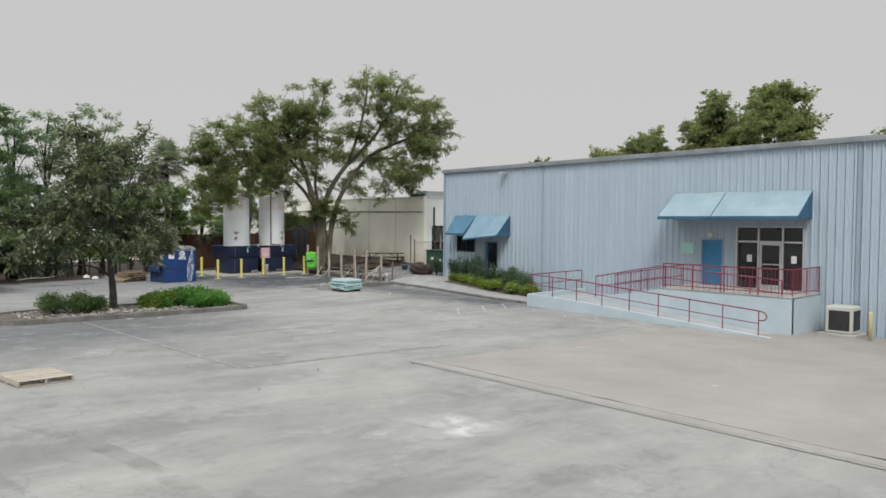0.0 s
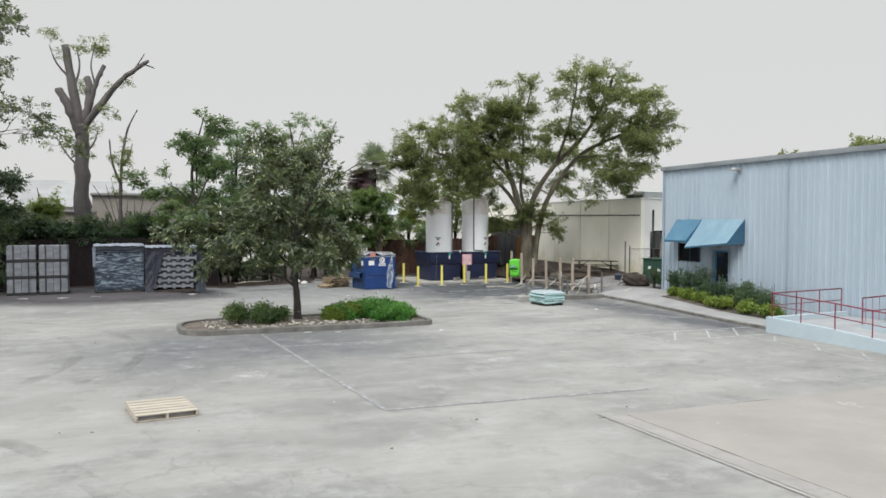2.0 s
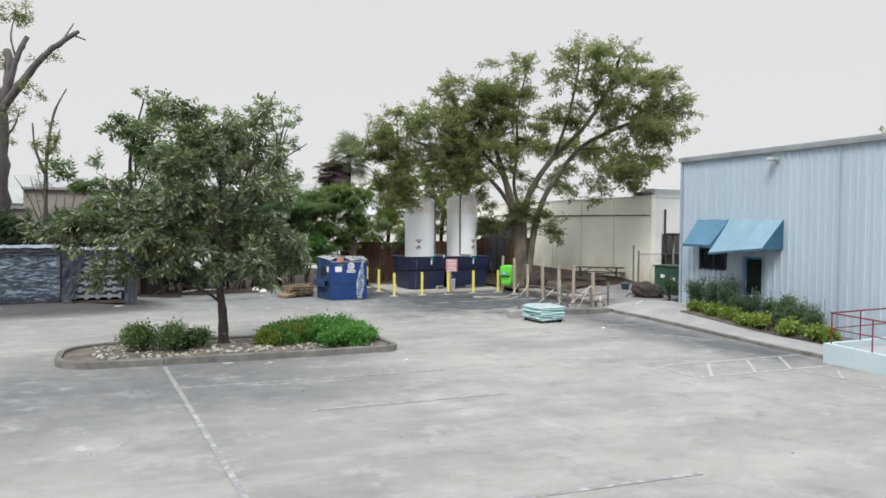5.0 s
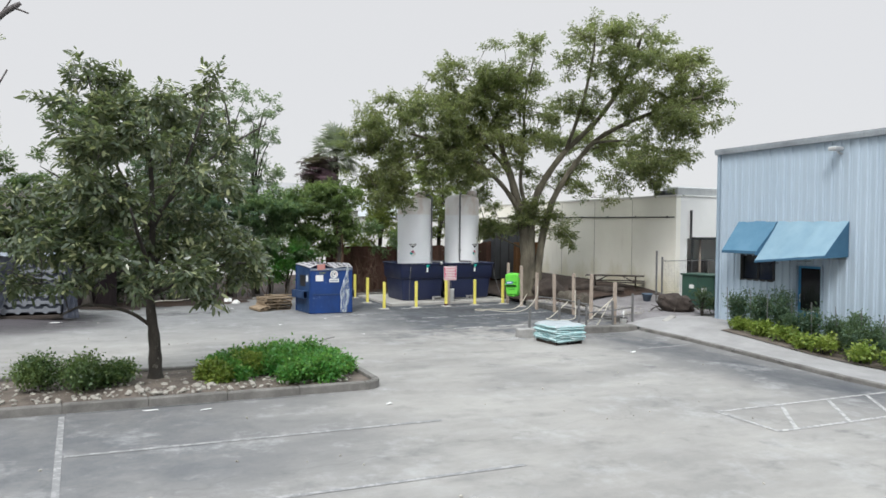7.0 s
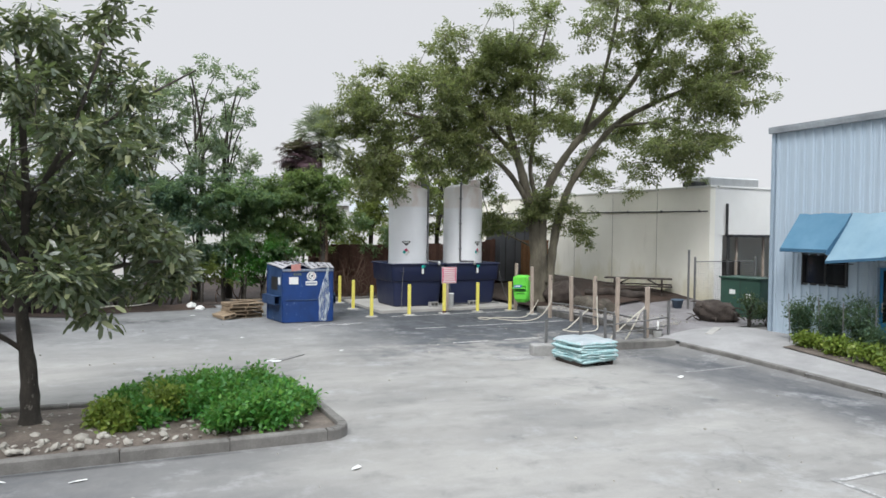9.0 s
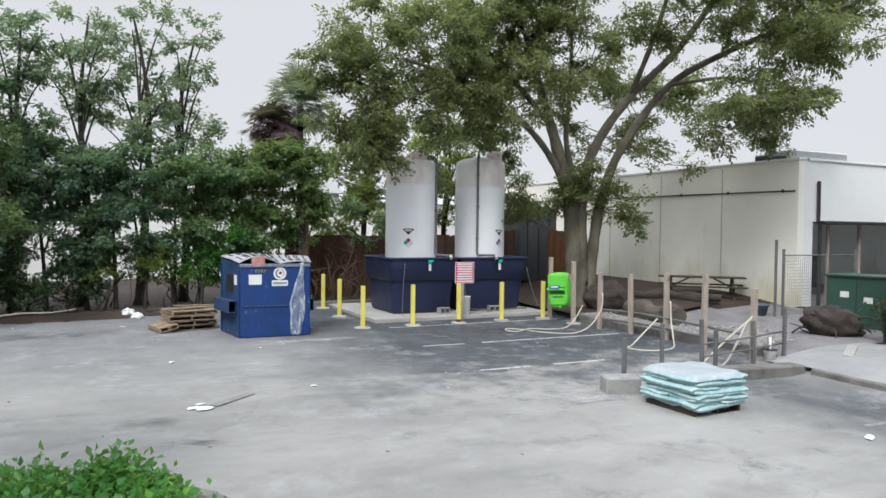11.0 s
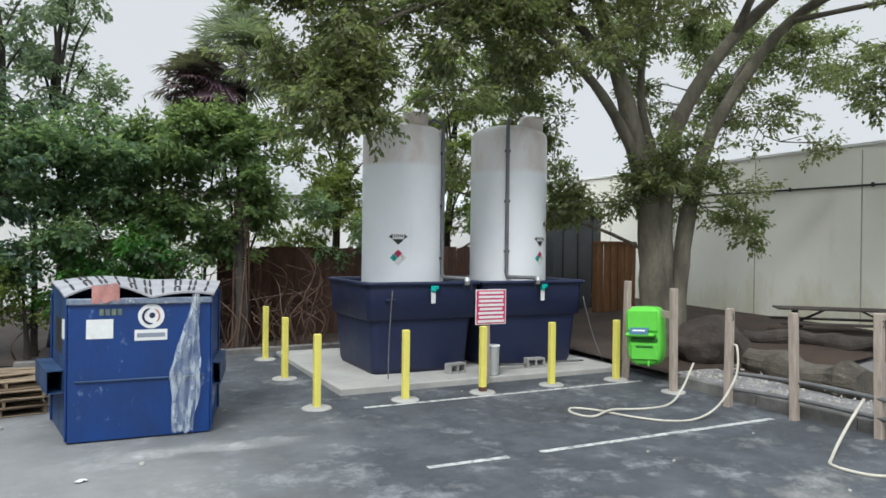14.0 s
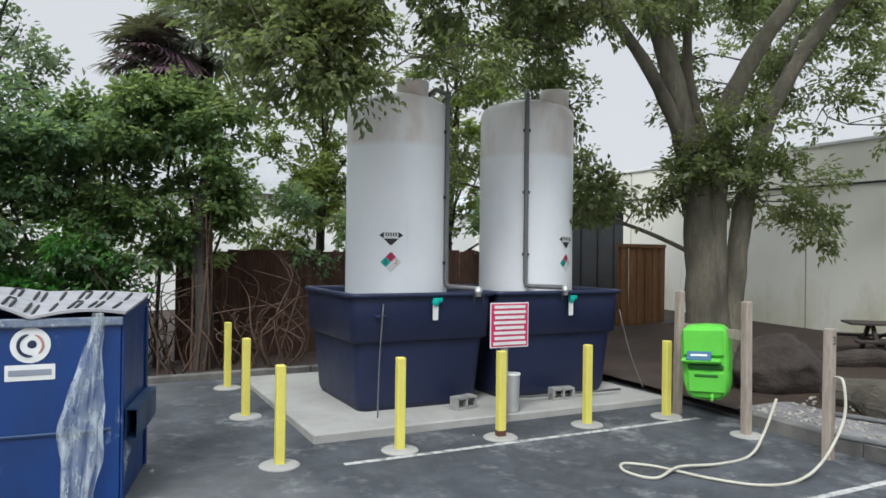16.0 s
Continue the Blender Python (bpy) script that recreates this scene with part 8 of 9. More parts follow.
# ---- trees ----
OB = (5.35, 1.30)
oz = gz(*OB)
oak = tree("oak_tree", "large spreading oak with several grey leaning trunks", [
    ([(OB[0], OB[1], oz - 0.2), (OB[0] - 0.05, OB[1], 1.6), (5.05, 1.3, 3.7), (4.45, 1.3, 5.8), (3.85, 1.4, 7.6), (3.3, 1.5, 9.4), (2.4, 1.6, 11.0)], 0.44, 0.03),
    ([(OB[0] + 0.15, OB[1] - 0.05, oz + 0.9), (5.42, 1.22, 3.2), (5.52, 1.2, 4.4), (5.95, 1.2, 5.8), (7.3, 1.0, 7.7), (9.1, 0.4, 9.6), (9.6, -1.2, 11.6), (9.0, -3.0, 13.2)], 0.30, 0.07),
    ([(OB[0] + 0.52, OB[1] - 0.1, oz - 0.2), (5.95, 1.2, 1.9), (6.4, 1.2, 4.2), (7.2, 1.1, 6.0), (8.9, 0.6, 8.3), (10.0, -1.2, 9.3), (10.6, -3.4, 9.8), (10.9, -5.0, 10.0)], 0.25, 0.06),
    ([(5.5, 1.2, 4.3), (5.1, 1.25, 5.0), (4.9, 1.4, 6.2), (5.2, 1.6, 8.0), (5.0, 1.2, 10.4), (5.2, 0.6, 12.6)], 0.15, 0.04),
    ([(5.0, 1.3, 4.0), (4.3, 1.2, 5.2), (2.9, 0.9, 6.4), (0.8, 0.9, 7.6), (-1.4, 1.2, 8.2)], 0.17, 0.05),
    ([(4.2, 1.35, 6.6), (2.6, 1.6, 8.2), (0.6, 1.6, 9.6), (-1.4, 1.8, 9.8)], 0.12, 0.04),
    ([(7.4, 1.0, 7.8), (7.4, -0.4, 10.0), (7.0, -1.8, 12.2), (6.8, -2.2, 13.4)], 0.11, 0.04),
    ([(5.2, 1.4, 2.6), (4.3, 2.4, 3.2), (2.9, 3.8, 3.7), (1.2, 4.8, 4.2)], 0.05, 0.02),
    ([(8.9, 0.6, 8.3), (9.3, -1.6, 8.2), (8.6, -3.6, 7.6)], 0.08, 0.03),
    ([(7.2, 1.1, 6.0), (8.6, 2.0, 7.2), (10.4, 2.8, 8.2), (12.0, 2.6, 8.8)], 0.10, 0.03),
    ([(0.8, 0.9, 7.6), (-0.8, 0.7, 7.2), (-2.2, 0.8, 6.4), (-2.6, 0.9, 5.4)], 0.06, 0.02),
], [
    (-0.9, 1.5, 8.6, 2.7, 2.0, 1.9, 330), (1.3, 1.5, 10.5, 2.5, 2.0, 1.5, 190), (-2.7, 1.4, 6.9, 1.5, 1.3, 1.6, 190), (-2.6, 1.0, 5.5, 0.8, 0.8, 1.0, 75), (-1.9, 0.6, 5.5, 0.6, 0.5, 0.8, 36), (-0.5, 0.6, 5.9, 0.5, 0.4, 0.8, 12),
    (0.6, 0.7, 7.0, 1.9, 1.2, 1.0, 130), (2.7, 0.6, 7.6, 1.7, 1.2, 1.6, 130), (3.6, 2.5, 8.4, 2.3, 1.8, 2.2, 150), (4.4, 0.2, 8.8, 1.5, 1.2, 1.7, 90), (4.7, 0.6, 12.2, 2.2, 1.8, 1.6, 140), (2.9, 1.4, 9.9, 1.5, 1.2, 1.3, 100),
    (7.2, -2.0, 12.8, 2.7, 1.9, 1.6, 180), (9.2, -3.4, 11.7, 2.6, 1.9, 1.9, 270), (10.3, -4.2, 9.8, 2.1, 1.8, 1.7, 220), (11.4, -3.2, 9.6, 1.3, 1.2, 1.1, 80), (9.0, -3.4, 7.3, 2.3, 1.4, 0.9, 90), (10.6, -2.0, 6.9, 1.7, 1.2, 1.0, 80), (8.4, -1.4, 6.3, 1.1, 0.9, 0.8, 26), (11.2, -2.8, 7.9, 1.3, 1.2, 1.0, 50), (6.3, 0.6, 10.0, 2.0, 1.4, 1.5, 100), (4.2, 0.8, 10.7, 1.4, 1.2, 1.0, 70), (-3.2, 1.5, 8.6, 1.0, 1.0, 1.0, 60), (1.6, 1.6, 8.6, 1.4, 1.2, 1.0, 70), (9.0, -0.8, 10.0, 1.9, 1.5, 1.4, 80),
    (2.4, 4.6, 6.2, 2.4, 1.4, 2.0, 95), (6.2, 4.8, 6.8, 2.6, 1.8, 2.6, 100), (5.0, 4.2, 4.0, 1.5, 1.1, 1.0, 32), (5.6, 0.75, 4.7, 0.7, 0.45, 0.9, 26), (6.2, 0.8, 3.4, 0.6, 0.5, 0.8, 20), (7.4, 0.3, 3.5, 0.9, 0.6, 0.9, 24), (4.7, 0.9, 4.4, 0.6, 0.5, 0.8, 40), (4.1, 2.2, 3.9, 0.8, 0.6, 0.7, 40), (9.0, 2.0, 6.7, 1.7, 1.4, 0.9, 36), (7.9, 0.4, 5.9, 0.9, 0.8, 0.7, 16), (10.2, 3.4, 8.4, 2.0, 1.6, 1.3, 110), (8.2, 3.6, 9.2, 1.8, 1.5, 1.4, 80), (12.2, 2.4, 8.6, 1.6, 1.4, 1.2, 80), (9.4, 0.9, 5.3, 1.1, 0.7, 0.4, 8),
], BARK, L_OAK, 11, 0.130, 50, 0.022, 12, 0.48, 0.3, pad=0.66, length=0.62, width=0.11)

MB = (-13.57, -12.9)
mz = gz(*MB) + 0.15
tree("magnolia_tree", "single-trunk magnolia with glossy dark leaves", [
    ([(MB[0], MB[1], mz - 0.1), (MB[0] - 0.02, MB[1], 1.0), (MB[0] - 0.12, MB[1], 2.2), (MB[0] - 0.05, MB[1], 4.0), (MB[0] - 0.2, MB[1], 6.6)], 0.18, 0.03),
    ([(MB[0] - 0.05, MB[1], 1.35), (-14.15, -13.10, 1.75), (-14.95, -13.30, 1.95), (-15.55, -13.40, 1.7)], 0.05, 0.02),
    ([(MB[0] - 0.08, MB[1], 2.0), (-14.55, -12.70, 2.9), (-15.75, -12.60, 3.6)], 0.06, 0.02),
    ([(MB[0] - 0.08, MB[1], 2.1), (-12.35, -13.10, 2.7), (-11.4, -12.80, 2.8)], 0.06, 0.02),
    ([(MB[0] - 0.08, MB[1], 2.6), (-13.15, -11.70, 3.6), (-12.95, -10.70, 4.4)], 0.06, 0.02),
    ([(MB[0] - 0.08, MB[1], 2.6), (-13.95, -14.10, 3.4), (-14.15, -15.10, 4.0)], 0.06, 0.02),
    ([(MB[0] - 0.05, MB[1], 3.6), (-12.95, -12.90, 5.0), (-12.35, -12.90, 6.9)], 0.05, 0.02),
    ([(MB[0] - 0.05, MB[1], 3.6), (-14.45, -12.90, 5.2), (-14.95, -12.90, 7.0)], 0.05, 0.02),
    ([(MB[0] - 0.05, MB[1], 3.8), (-12.4, -12.70, 5.2), (-11.0, -12.60, 6.2)], 0.045, 0.015),
], [
    (-13.8, -12.90, 4.4, 2.4, 2.3, 1.6, 250), (-14.2, -12.90, 6.0, 1.5, 1.5, 0.9, 80), (-14.95, -12.90, 6.95, 0.5, 0.5, 0.4, 16), (-13.2, -12.9, 6.6, 0.8, 0.8, 0.5, 26), (-12.5, -12.70, 5.6, 1.1, 1.2, 1.1, 70), (-12.35, -12.8, 7.0, 0.4, 0.4, 0.3, 9), (-11.5, -12.6, 4.7, 0.9, 0.9, 1.0, 44), (-11.2, -12.6, 6.1, 0.4, 0.4, 0.3, 8), (-15.65, -12.90, 3.3, 1.3, 1.4, 1.1, 110), (-11.9, -12.70, 3.2, 1.2, 1.2, 0.8, 95), (-11.05, -12.6, 2.7, 0.6, 0.7, 0.4, 28), (-13.35, -13.40, 2.7, 1.9, 1.6, 0.6, 95), (-16.9, -12.70, 3.2, 0.8, 0.8, 0.5, 34), (-17.7, -12.7, 3.4, 0.5, 0.5, 0.25, 9), (-16.2, -13.0, 2.4, 0.7, 0.8, 0.4, 24),
], BARK_MAG, L_MAG, 5, 0.180, 26, 0.016, 9, 0.36, 0.25, more=1.15, keep=lambda q: q[0] < -11.85 + 0.75 * smooth_step((3.7 - q[2]) / 0.7), oval=True, pad=0.48, length=0.36, width=0.09)


def wild_tree(x, y, h, r, leaf, seed, label, bark=BARK_MAG, size=0.15, dens=1.0, low=0.32, per=40, pad=0.6, length=0.5):
    """A self-sown tree: one trunk, side limbs going up round it, and pads of leaves at their ends."""
    rng = random.Random(seed)
    z = gz(x, y)
    limbs = [([(x, y, z - 0.1), (x + rng.uniform(-.2, .2), y, z + h * 0.3), (x + rng.uniform(-.4, .4), y + rng.uniform(-.3, .3), z + h * 0.65), (x + rng.uniform(-.5, .5), y, z + h * 0.95)], 0.07 + 0.012 * h, 0.03)]
    blobs = []
    k = 9
    for i in range(k):
        a = i * 2.4 + rng.uniform(-.4, .4)
        s = low + (0.92 - low) * i / (k - 1)
        w = r * (0.85 if s < 0.6 else 0.62) * (1.1 - 0.35 * s)
        px, py, pz = x + w * 0.8 * math.cos(a), y + w * 0.6 * math.sin(a), z + h * s
        limbs.append(([(x, y, z + h * s * 0.7), ((x + px) / 2, (y + py) / 2, z + h * s * 0.9), (px, py, pz)], 0.05, 0.015))
        blobs.append((px, py, pz, w * 0.8, w * 0.75, h * 0.09, int(34 * dens)))
    blobs.append((x, y, z + h * (0.35 + 0.5 * low), r * 0.7, r * 0.7, h * 0.26, int(50 * dens)))
    return tree("wild_tree", label, limbs, blobs, bark, leaf, seed, size, per, 0.016, 8, 0.55, 0.3, "tree belt along the fence", pad=pad, length=length, width=0.11)


def thicket(stems, blobs, leaf, seed, label, size=0.15, per=40):
    """A many-stemmed bush: bare leaning stems below, a wide leafy roof above."""
    rng = random.Random(seed)
    limbs = []
    for x, y, top in stems:
        z = gz(x, y)
        bx, by = rng.uniform(-0.5, 0.5), rng.uniform(-0.3, 0.3)
        limbs.append(([(x, y, z - 0.1), (x + bx * 0.3, y + by * 0.3, z + top * 0.35), (x + bx * 0.8, y + by, z + top * 0.7), (x + bx * 1.4, y + by, z + top)], rng.uniform(0.055, 0.10), 0.02))
        if rng.random() < 0.7:
            limbs.append(([(x + bx * 0.3, y + by * 0.3, z + top * 0.35), (x - bx * 0.8, y, z + top * 0.6), (x - bx * 1.8, y - by, z + top * 0.85)], 0.045, 0.015))
    return tree("wild_bush", label, limbs, blobs, BARK_MAG, leaf, seed, size, per, 0.016, 7, 0.55, 0.3, "tree belt along the fence", category="bush", pad=0.55, length=0.5, width=0.11)


wild_tree(-15.3, 4.4, 10.4, 2.9, L_ISLAND, 101, "tall dark green tree behind the paver stacks", dens=1.55, low=0.25)
# tall thin crowns over a dark leafy roof on bare stems
wild_tree(-12.6, 8.2, 10.2, 2.4, L_TEAL, 102, "tall dark green tree in the belt behind the kerb", dens=0.62, low=0.5)
wild_tree(-10.6, 8.6, 10.8, 2.2, L_PALE, 103, "tall thin-crowned tree in the belt behind the kerb", dens=0.42, low=0.55)
wild_tree(-8.7, 8.4, 11.2, 2.1, L_PALE, 104, "slender tree with a see-through crown behind the dumpster", dens=0.34, low=0.52)
thicket([(-13.6, 7.4, 5.0), (-12.6, 7.2, 5.2), (-11.6, 7.6, 5.4)], [(-13.4, 7.6, 3.9, 1.6, 1.3, 1.7, 210), (-11.8, 7.4, 4.3, 1.5, 1.2, 1.4, 190), (-12.4, 7.2, 2.3, 1.6, 1.0, 0.8, 120), (-14.2, 7.2, 1.7, 1.4, 0.9, 1.0, 120), (-11.4, 7.1, 1.5, 1.0, 0.6, 0.7, 44)], L_TEAL, 131, "dark blue-green bush on bare stems behind the kerb")
thicket([(-10.4, 7.4, 5.2), (-9.5, 7.2, 5.0), (-8.6, 7.6, 5.3)], [(-10.2, 7.5, 4.2, 1.5, 1.2, 1.4, 200), (-8.7, 7.4, 4.4, 1.4, 1.2, 1.3, 190), (-9.6, 7.2, 2.6, 1.4, 0.9, 0.6, 95), (-8.4, 7.2, 2.0, 0.8, 0.6, 0.5, 34), (-10.3, 7.2, 1.6, 0.8, 0.5, 0.6, 36)], L_TEAL, 132, "dark leafy bush roof over bare stems")
thicket([(-7.6, 7.4, 5.2), (-6.7, 7.6, 5.0), (-5.9, 7.3, 4.6)], [(-7.2, 7.5, 4.5, 1.4, 1.2, 1.1, 170), (-5.9, 7.4, 4.6, 1.2, 1.1, 1.0, 130), (-6.4, 7.2, 3.2, 1.2, 0.9, 0.7, 95), (-5.2, 7.2, 2.4, 0.8, 0.6, 0.7, 54), (-7.3, 7.3, 2.2, 0.9, 0.6, 0.6, 50)], L_HEDGE, 133, "leafy green bush with gaps behind the dumpster")
thicket([(-4.9, 7.4, 5.0), (-3.9, 7.7, 5.2), (-2.9, 7.5, 4.8)], [(-4.7, 7.5, 5.1, 1.1, 1.0, 0.8, 130), (-3.3, 7.6, 5.3, 1.4, 1.0, 0.9, 170), (-2.9, 7.3, 3.9, 0.8, 0.7, 0.9, 85), (-4.5, 7.4, 3.5, 1.0, 0.7, 0.7, 120), (-3.5, 7.6, 2.7, 0.7, 0.5, 0.5, 44)], L_BELT, 134, "mid-green bush arching over the board fence")
thicket([(-6.8, 6.7, 1.8), (-6.0, 6.8, 2.0), (-5.0, 6.9, 1.7)], [(-6.8, 6.8, 1.6, 0.8, 0.5, 0.6, 44), (-5.6, 6.9, 2.2, 0.9, 0.5, 0.7, 70), (-4.7, 7.0, 1.8, 0.6, 0.4, 0.5, 34), (-5.6, 6.9, 0.9, 1.0, 0.4, 0.4, 24)], L_BRIGHT, 135, "bright green saplings behind the dumpster", 0.13)
thicket([(-8.6, 6.9, 1.5), (-7.7, 7.0, 1.7), (-9.9, 6.9, 1.3)], [(-8.5, 6.9, 1.2, 0.6, 0.4, 0.6, 18), (-7.6, 7.0, 1.5, 0.5, 0.4, 0.6, 18), (-10.0, 6.9, 1.0, 0.7, 0.4, 0.5, 14)], L_SUN, 136, "yellow-green saplings at the kerb", 0.12)
thicket([(-12.0, 6.8, 0.9), (-13.2, 6.8, 1.0), (-11.0, 6.9, 0.9)], [(-12.2, 6.8, 0.8, 1.3, 0.5, 0.5, 60), (-10.8, 6.9, 0.8, 0.9, 0.4, 0.4, 34), (-14.4, 6.6, 0.9, 1.4, 0.6, 0.6, 80), (-13.4, 7.6, 1.0, 1.4, 0.6, 0.7, 60)], L_DARK, 137, "low dark undergrowth at the kerb", 0.12)
wild_tree(-7.2, 8.9, 10.6, 1.8, L_PALE, 105, "slender light green tree with a wispy crown", dens=0.30, low=0.55, pad=0.45)
wild_tree(0.6, 10.4, 7.6, 2.4, L_SUN, 107, "sunlit green tree behind the tanks", dens=0.8)
wild_tree(4.6, 10.4, 9.6, 3.0, L_SUN, 108, "sunlit yellow-green tree behind the tanks", dens=1.2)
thicket([(0.9, 8.0, 3.2), (1.9, 8.1, 3.4), (4.6, 7.6, 4.2)], [(1.1, 7.9, 3.2, 0.8, 0.5, 0.7, 34), (4.8, 7.6, 3.6, 1.0, 0.7, 1.1, 60), (-0.6, 8.0, 3.2, 0.6, 0.4, 0.8, 26)], L_HEDGE, 138, "green bush between the tanks and the fence", 0.13)
for i in range(5):
    x0 = -27.4 + 2.75 * i
    thicket([(x0, 5.7, 3.3), (x0 + 0.9, 5.8, 3.2), (x0 + 1.9, 5.7, 3.3)], [(x0 + 0.92 * k, 5.6 + 0.1 * (-1) ** k, gz(x0, 5.6) + 2.95 + 0.12 * math.sin(i * 2.1 + k), 0.85, 0.9, 0.85, 120) for k in range(3)] + [(x0 + 1.0, 5.8, 1.7, 1.5, 0.5, 0.9, 60)], L_HEDGE_DARK, 140 + i, "dark green hedge grown over the board fence", 0.14)
thicket([(-23.2, 7.6, 5.6), (-22.8, 7.7, 5.2)], [(-23.2, 7.6, 5.0, 0.8, 0.6, 0.7, 50), (-22.7, 7.6, 4.2, 0.8, 0.6, 0.6, 40)], L_SUN, 146, "yellow-green bush beside the dead trunk", 0.13)
wild_tree(-25.6, 2.4, 6.2, 2.3, L_HEDGE_DARK, 111, "leafy green tree at the lot corner", low=0.15, dens=1.3)
wild_tree(-27.6, 0.8, 14.6, 5.2, L_MAG, 112, "tall oak at the far lot corner", low=0.55, dens=2.6, pad=0.9)

# dead tree with sawn limbs
DT = (-21.4, 6.6)
tree("dead_tree", "dead grey tree with sawn-off bare limbs", [
    ([(DT[0], DT[1], -0.2), (DT[0], DT[1], 3.5), (DT[0] + 0.05, DT[1], 7.0), (DT[0] + 0.1, DT[1], 9.4)], 0.50, 0.32),
    ([(DT[0], DT[1], 8.8), (-22.0, 6.6, 10.4), (-22.5, 6.6, 11.4)], 0.28, 0.19),
    ([(DT[0] + 0.05, DT[1], 9.2), (-21.7, 6.6, 11.0), (-22.1, 6.6, 13.9)], 0.31, 0.20),
    ([(DT[0] + 0.1, DT[1], 9.2), (-20.9, 6.5, 11.0), (-21.0, 6.6, 12.2)], 0.26, 0.17),
    ([(-20.95, 6.5, 10.6), (-20.5, 6.4, 12.0), (-20.1, 6.4, 12.9)], 0.18, 0.11),
    ([(DT[0] + 0.15, DT[1], 9.3), (-20.3, 6.0, 10.6), (-19.2, 5.5, 12.0), (-17.8, 5.0, 13.1)], 0.24, 0.09),
    ([(-18.6, 5.3, 12.5), (-18.0, 5.1, 13.5)], 0.05, 0.02),
    ([(-18.1, 5.1, 12.9), (-17.5, 5.0, 12.7)], 0.05, 0.03),
    ([(-22.05, 6.6, 12.2), (-22.6, 6.5, 12.9), (-22.9, 6.5, 13.8)], 0.07, 0.02),
    ([(-21.8, 6.6, 11.2), (-21.4, 6.4, 12.6), (-21.5, 6.4, 13.6)], 0.08, 0.03),
    ([(-20.6, 6.4, 11.7), (-20.8, 6.3, 12.8), (-20.6, 6.3, 13.9)], 0.06, 0.02),
    ([(-21.3, 6.5, 7.6), (-20.7, 6.2, 8.4), (-20.5, 6.1, 9.1)], 0.07, 0.02),
    ([(-21.45, 6.6, 6.9), (-22.1, 6.4, 7.7), (-22.6, 6.3, 8.6)], 0.07, 0.02),
], [(-22.6, 6.5, 8.4, 0.7, 0.6, 0.8, 10), (-20.6, 6.2, 9.0, 0.5, 0.5, 0.5, 7), (-20.6, 6.4, 14.0, 0.5, 0.4, 0.6, 22), (-22.9, 6.4, 14.2, 0.4, 0.3, 0.4, 9), (-21.5, 6.4, 14.0, 0.4, 0.3, 0.4, 9), (-19.2, 5.5, 11.6, 0.5, 0.3, 0.3, 6), (-20.0, 5.9, 10.2, 0.6, 0.4, 0.5, 10), (-21.2, 6.5, 11.4, 0.4, 0.4, 0.6, 8), (-21.0, 6.5, 8.2, 0.4, 0.4, 0.5, 6), (-22.2, 6.5, 13.2, 0.3, 0.3, 0.5, 4)], BARK_DEAD, L_OAK, 21, 0.13, 22, 0.014, 14, more=1.6, knots=0.09, pad=0.4, length=0.4)
tree("dead_tree", "thin bare snag beside the dead trunk", [
    ([(-19.4, 6.0, -0.1), (-19.4, 6.0, 3.4), (-19.3, 6.0, 6.8), (-19.0, 6.0, 9.0), (-18.4, 5.9, 10.4)], 0.15, 0.03),
    ([(-19.35, 6.0, 6.0), (-19.8, 6.0, 7.4), (-19.9, 6.0, 8.6)], 0.07, 0.03),
    ([(-19.3, 6.0, 7.0), (-18.9, 6.0, 7.6), (-18.7, 6.0, 8.4)], 0.06, 0.02),
], [(-19.4, 6.0, 7.8, 0.7, 0.6, 1.3, 34), (-19.2, 6.0, 5.6, 0.5, 0.5, 0.9, 14)], BARK_DEAD, L_OAK, 22, 0.12, 20, 0.012, 8, more=1.6, knots=0.16, pad=0.35, length=0.4)

rt = random.Random(53)
tree("bare_bush", "leafless grey bush beside the dead trunk", [([(-18.9, 7.2, 0.2), (-18.9 + 0.5 * a, 7.2, 2.6), (-18.9 + 1.2 * a, 7.2 + rt.uniform(-0.4, 0.4), 4.4 + rt.uniform(-0.4, 0.4)), (-18.9 + 1.9 * a + rt.uniform(-0.3, 0.3), 7.2, 5.6 + rt.uniform(-0.7, 0.9))], 0.06, 0.012) for a in (-1.0, -0.72, -0.4, -0.1, 0.25, 0.55, 0.8, 1.1)], [(-18.9, 7.2, 5.2, 1.4, 0.4, 0.6, 6)], BARK_DEAD, L_OAK, 54, 0.12, 6, 0.012, 8, more=1.6, knots=0.1, pad=0.4, length=0.4, category="bush")

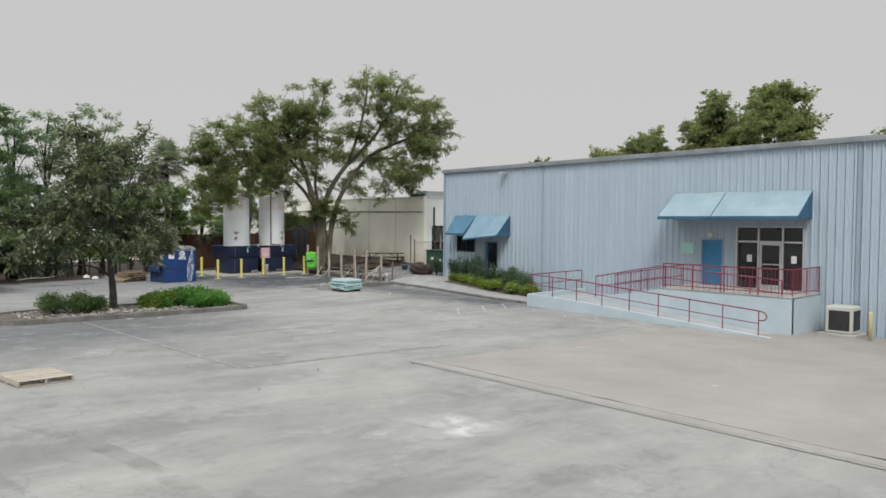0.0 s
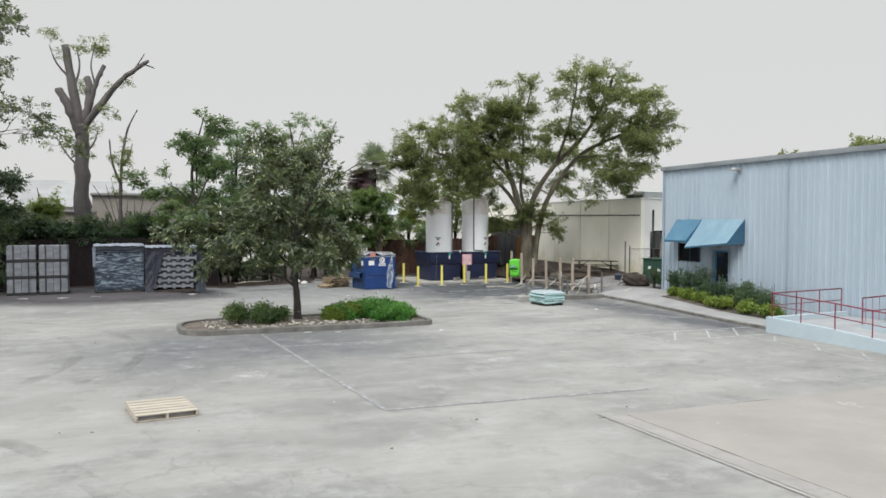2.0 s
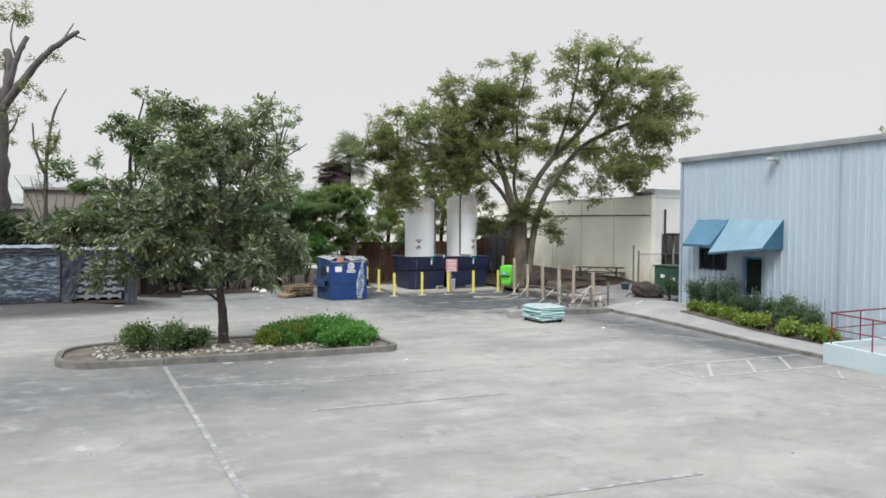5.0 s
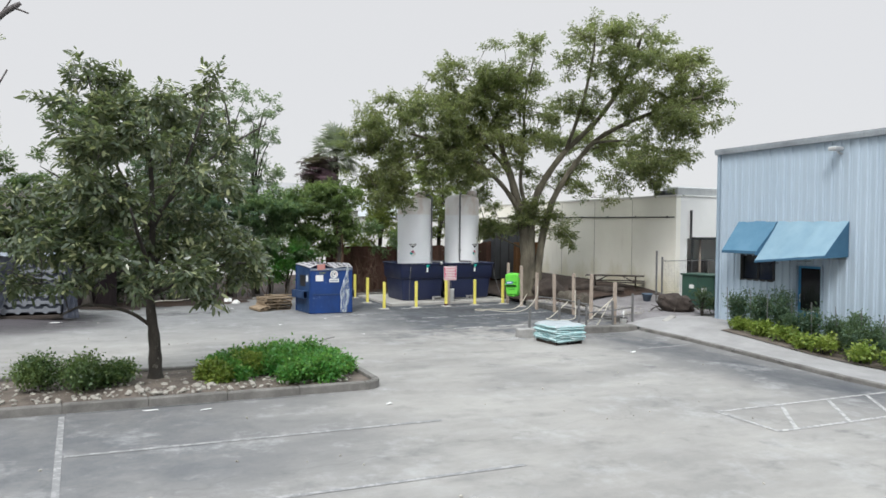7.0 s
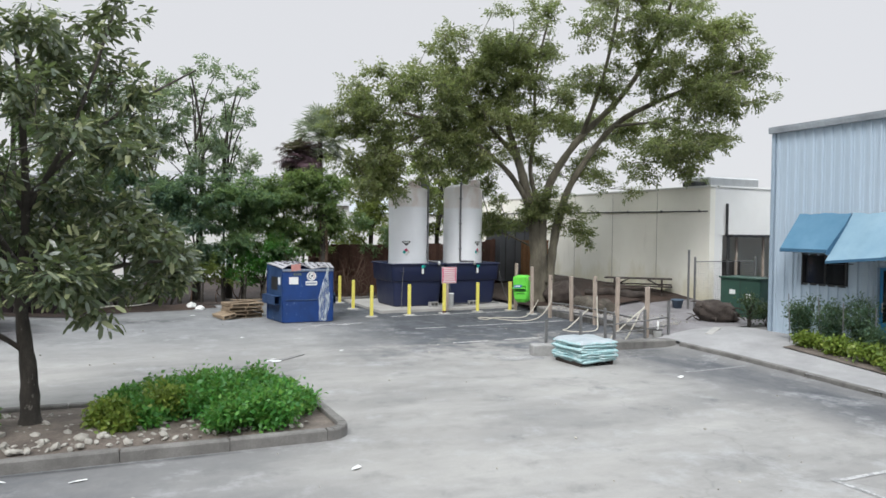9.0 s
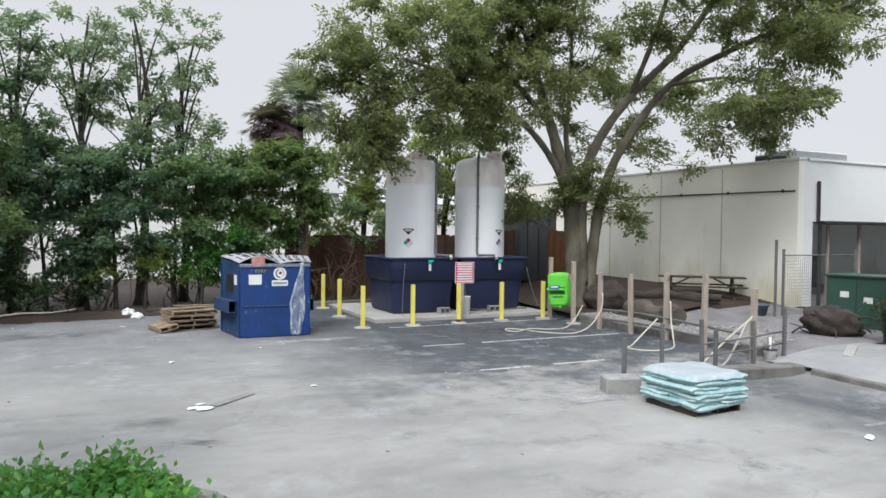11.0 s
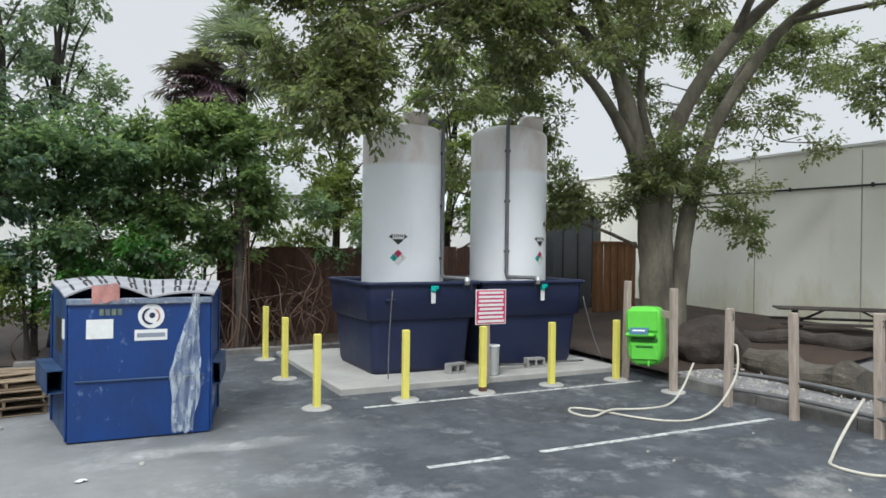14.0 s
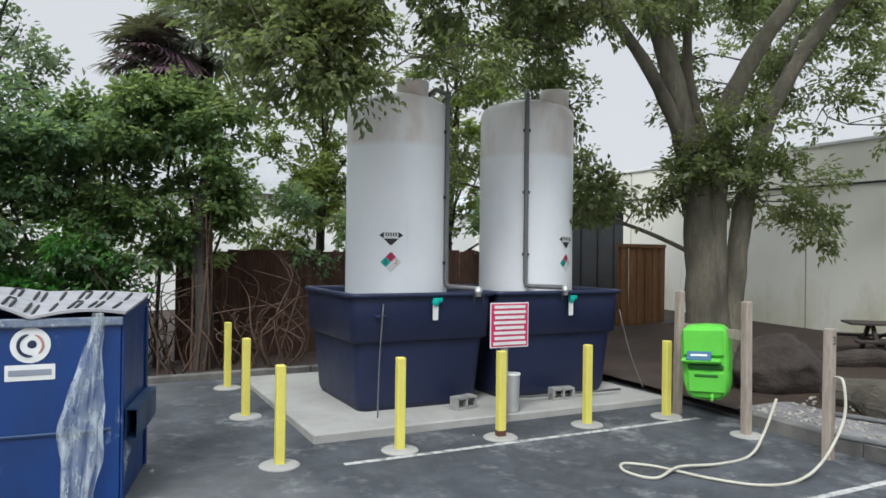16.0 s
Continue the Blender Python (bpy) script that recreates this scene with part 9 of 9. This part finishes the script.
# palm with a purple-brown skirt of dead fronds
def fan_palm(x, y, h, label):
    rng = random.Random(77)
    z = gz(x, y)
    t = thing("fan_palm", label, "palm", pose(x, y, z))
    part("trunk", Shell().tube([(0, 0, -0.1), (0.05, 0, h * 0.4), (0, 0, h)], [0.20, 0.15, 0.13], 10), BARK_MAG, t, "", True)
    for nm, mat, count, lo, hi in (("frond", L_PALM, 75, -30, 85), ("dead_frond", L_PLUM, 95, -75, 55)):
        s = Shell()
        for i in range(count):
            a, e = rng.uniform(0, 2 * math.pi), radians(rng.uniform(lo, hi))
            d = Vector((math.cos(a) * math.cos(e), math.sin(a) * math.cos(e), math.sin(e)))
            p0 = Vector((0, 0, h - rng.uniform(0.0, 0.7))) if nm == "frond" else Vector((-1.0 + rng.uniform(-0.4, 0.4), -0.2 + rng.uniform(-0.3, 0.3), h - 1.25 + rng.uniform(-0.3, 0.3)))
            p1 = p0 + d * (rng.uniform(0.6, 1.05) if nm == "frond" else rng.uniform(0.35, 0.75))
            s.tube([p0, p1], [0.018, 0.012], 4)
            side = d.cross(Vector((0, 0, 1))).normalized()
            for q in range(15):
                f = radians(-75 + 150 * q / 14)
                dd = (d * math.cos(f) + side * math.sin(f)).normalized()
                ln = rng.uniform(0.7, 1.0) if nm == "frond" else rng.uniform(0.5, 0.75)
                w = dd.cross(d.cross(side)).normalized() * 0.038
                m = p1 + dd * ln * 0.6 + Vector((0, 0, -0.05))
                e2 = p1 + dd * ln + Vector((0, 0, -0.22))
                s.add([p1, m + w, e2, m - w], [(0, 1, 2, 3)])
        part(nm, s, mat, t, "drooping dead fronds" if nm == "dead_frond" else "")
    return t


fan_palm(-2.75, 8.9, 8.1, "fan palm with purple-brown dead fronds behind the fence")

# bare vine stems and brush along the fence
rv = random.Random(5)
for i in range(84):
    x = -4.8 + rv.uniform(0, 4.0) if i < 70 else rv.uniform(-12, -4.5)
    y = 7.0 + rv.uniform(-0.6, 1.2)
    hgt = rv.uniform(0.8, 2.6)
    s = Shell().tube(curve_pts([(0, 0, -0.05), (rv.uniform(-.4, .4), rv.uniform(-.3, .1), hgt * 0.4), (rv.uniform(-.6, .6), rv.uniform(-.4, .2), hgt * 0.8), (rv.uniform(-1, 1), rv.uniform(-.4, .3), hgt)], 4), [0.026 - 0.0016 * q for q in range(13)], 5)
    solo("bramble", s, VINE, "bare brown bramble tangled before the fence", "bramble", group="brambles", smooth=True, at=pose(x, y, gz(x, y) + 0.02))

snag = thing("old_tree", "thick brown tree wrapped in climbing vines by the fence", "tree", pose(-3.05, 7.05, gz(-3.05, 7.05)))
part("trunk", Shell().tube(curve_pts([(0, 0, -0.1), (0.06, 0, 1.2), (-0.05, 0.05, 2.6), (0.12, 0.1, 4.3)], 5), [0.21 - 0.006 * q for q in range(16)], 12), BARK_MAG, snag, "", True)
for i in range(9):
    a0, turn, rr = i * 0.7, rv.uniform(-2.2, 2.2), 0.21
    line = [((rr - 0.03 * q / 9) * math.cos(a0 + turn * q / 9) + 0.02 * q / 9, (rr - 0.03 * q / 9) * math.sin(a0 + turn * q / 9) + 0.04 * q / 9, -0.05 + 0.42 * q) for q in range(10)]
    part("vine", Shell().tube(curve_pts(line, 3), [0.034 - 0.0008 * q for q in range(28)], 6), VINE, snag, "", True)

# far trees and buildings
def far_tree(x, y, h, r, leaf, seed, label):
    return wild_tree(x, y, h, r, leaf, seed, label, BARK, 0.26, 2.0, 0.45, 44, 0.95, 0.9)


far_tree(31, -20.5, 15.0, 4.6, L_OAK, 201, "oak crown beyond the warehouse roof")
far_tree(33, -14.5, 14.2, 4.0, L_OAK, 202, "oak crown beyond the warehouse roof")
far_tree(33, -8.0, 11.6, 3.4, L_OAK, 203, "low oak crown beyond the warehouse roof")
far_tree(35, -2.5, 10.2, 2.4, L_OAK, 205, "low oak crown beyond the warehouse roof")
far_tree(36, 7, 9.4, 2.0, L_OAK, 204, "pale thin tree beyond the cream building")
far_tree(37, -27.0, 12.0, 4.0, L_OAK, 206, "low oak crown beyond the warehouse roof")
fb = thing("far_building", "long pale metal building beyond the trees", "building", pose(-20, 26, 0))
part("wall", Shell().box((0, 0, 2.4), (46, 8, 5.2)), CREAM_W, fb)
part("roof", Shell().prism([(-4.3, 5.0), (4.3, 5.0), (0, 7.2)], -23.2, 23.2, "x"), FAR_ROOF, fb)
fb2 = thing("far_building", "tan block wall building behind the dead tree", "building", pose(-24, 15, 0))
for x, w, top in ((-4.0, 14.0, 4.3), (7.0, 8.0, 5.45)):
    part("wall", Shell().box((x, 0, top / 2), (w, 3, top + 0.4)), FAR_WALL, fb2)
    part("roof", Shell().box((x, 0, top + 0.27), (w + 0.2, 3.4, 0.14)), FAR_ROOF, fb2)
fb3 = thing("far_building", "white building glimpsed behind the tanks", "building", pose(7, 27, 0))
part("wall", Shell().box((0, 0, 2.2), (22, 6, 4.8)), CREAM_W, fb3)
part("roof", Shell().prism([(-3.2, 4.6), (3.2, 4.6), (0, 5.8)], -11.2, 11.2, "x"), ROOF, fb3)
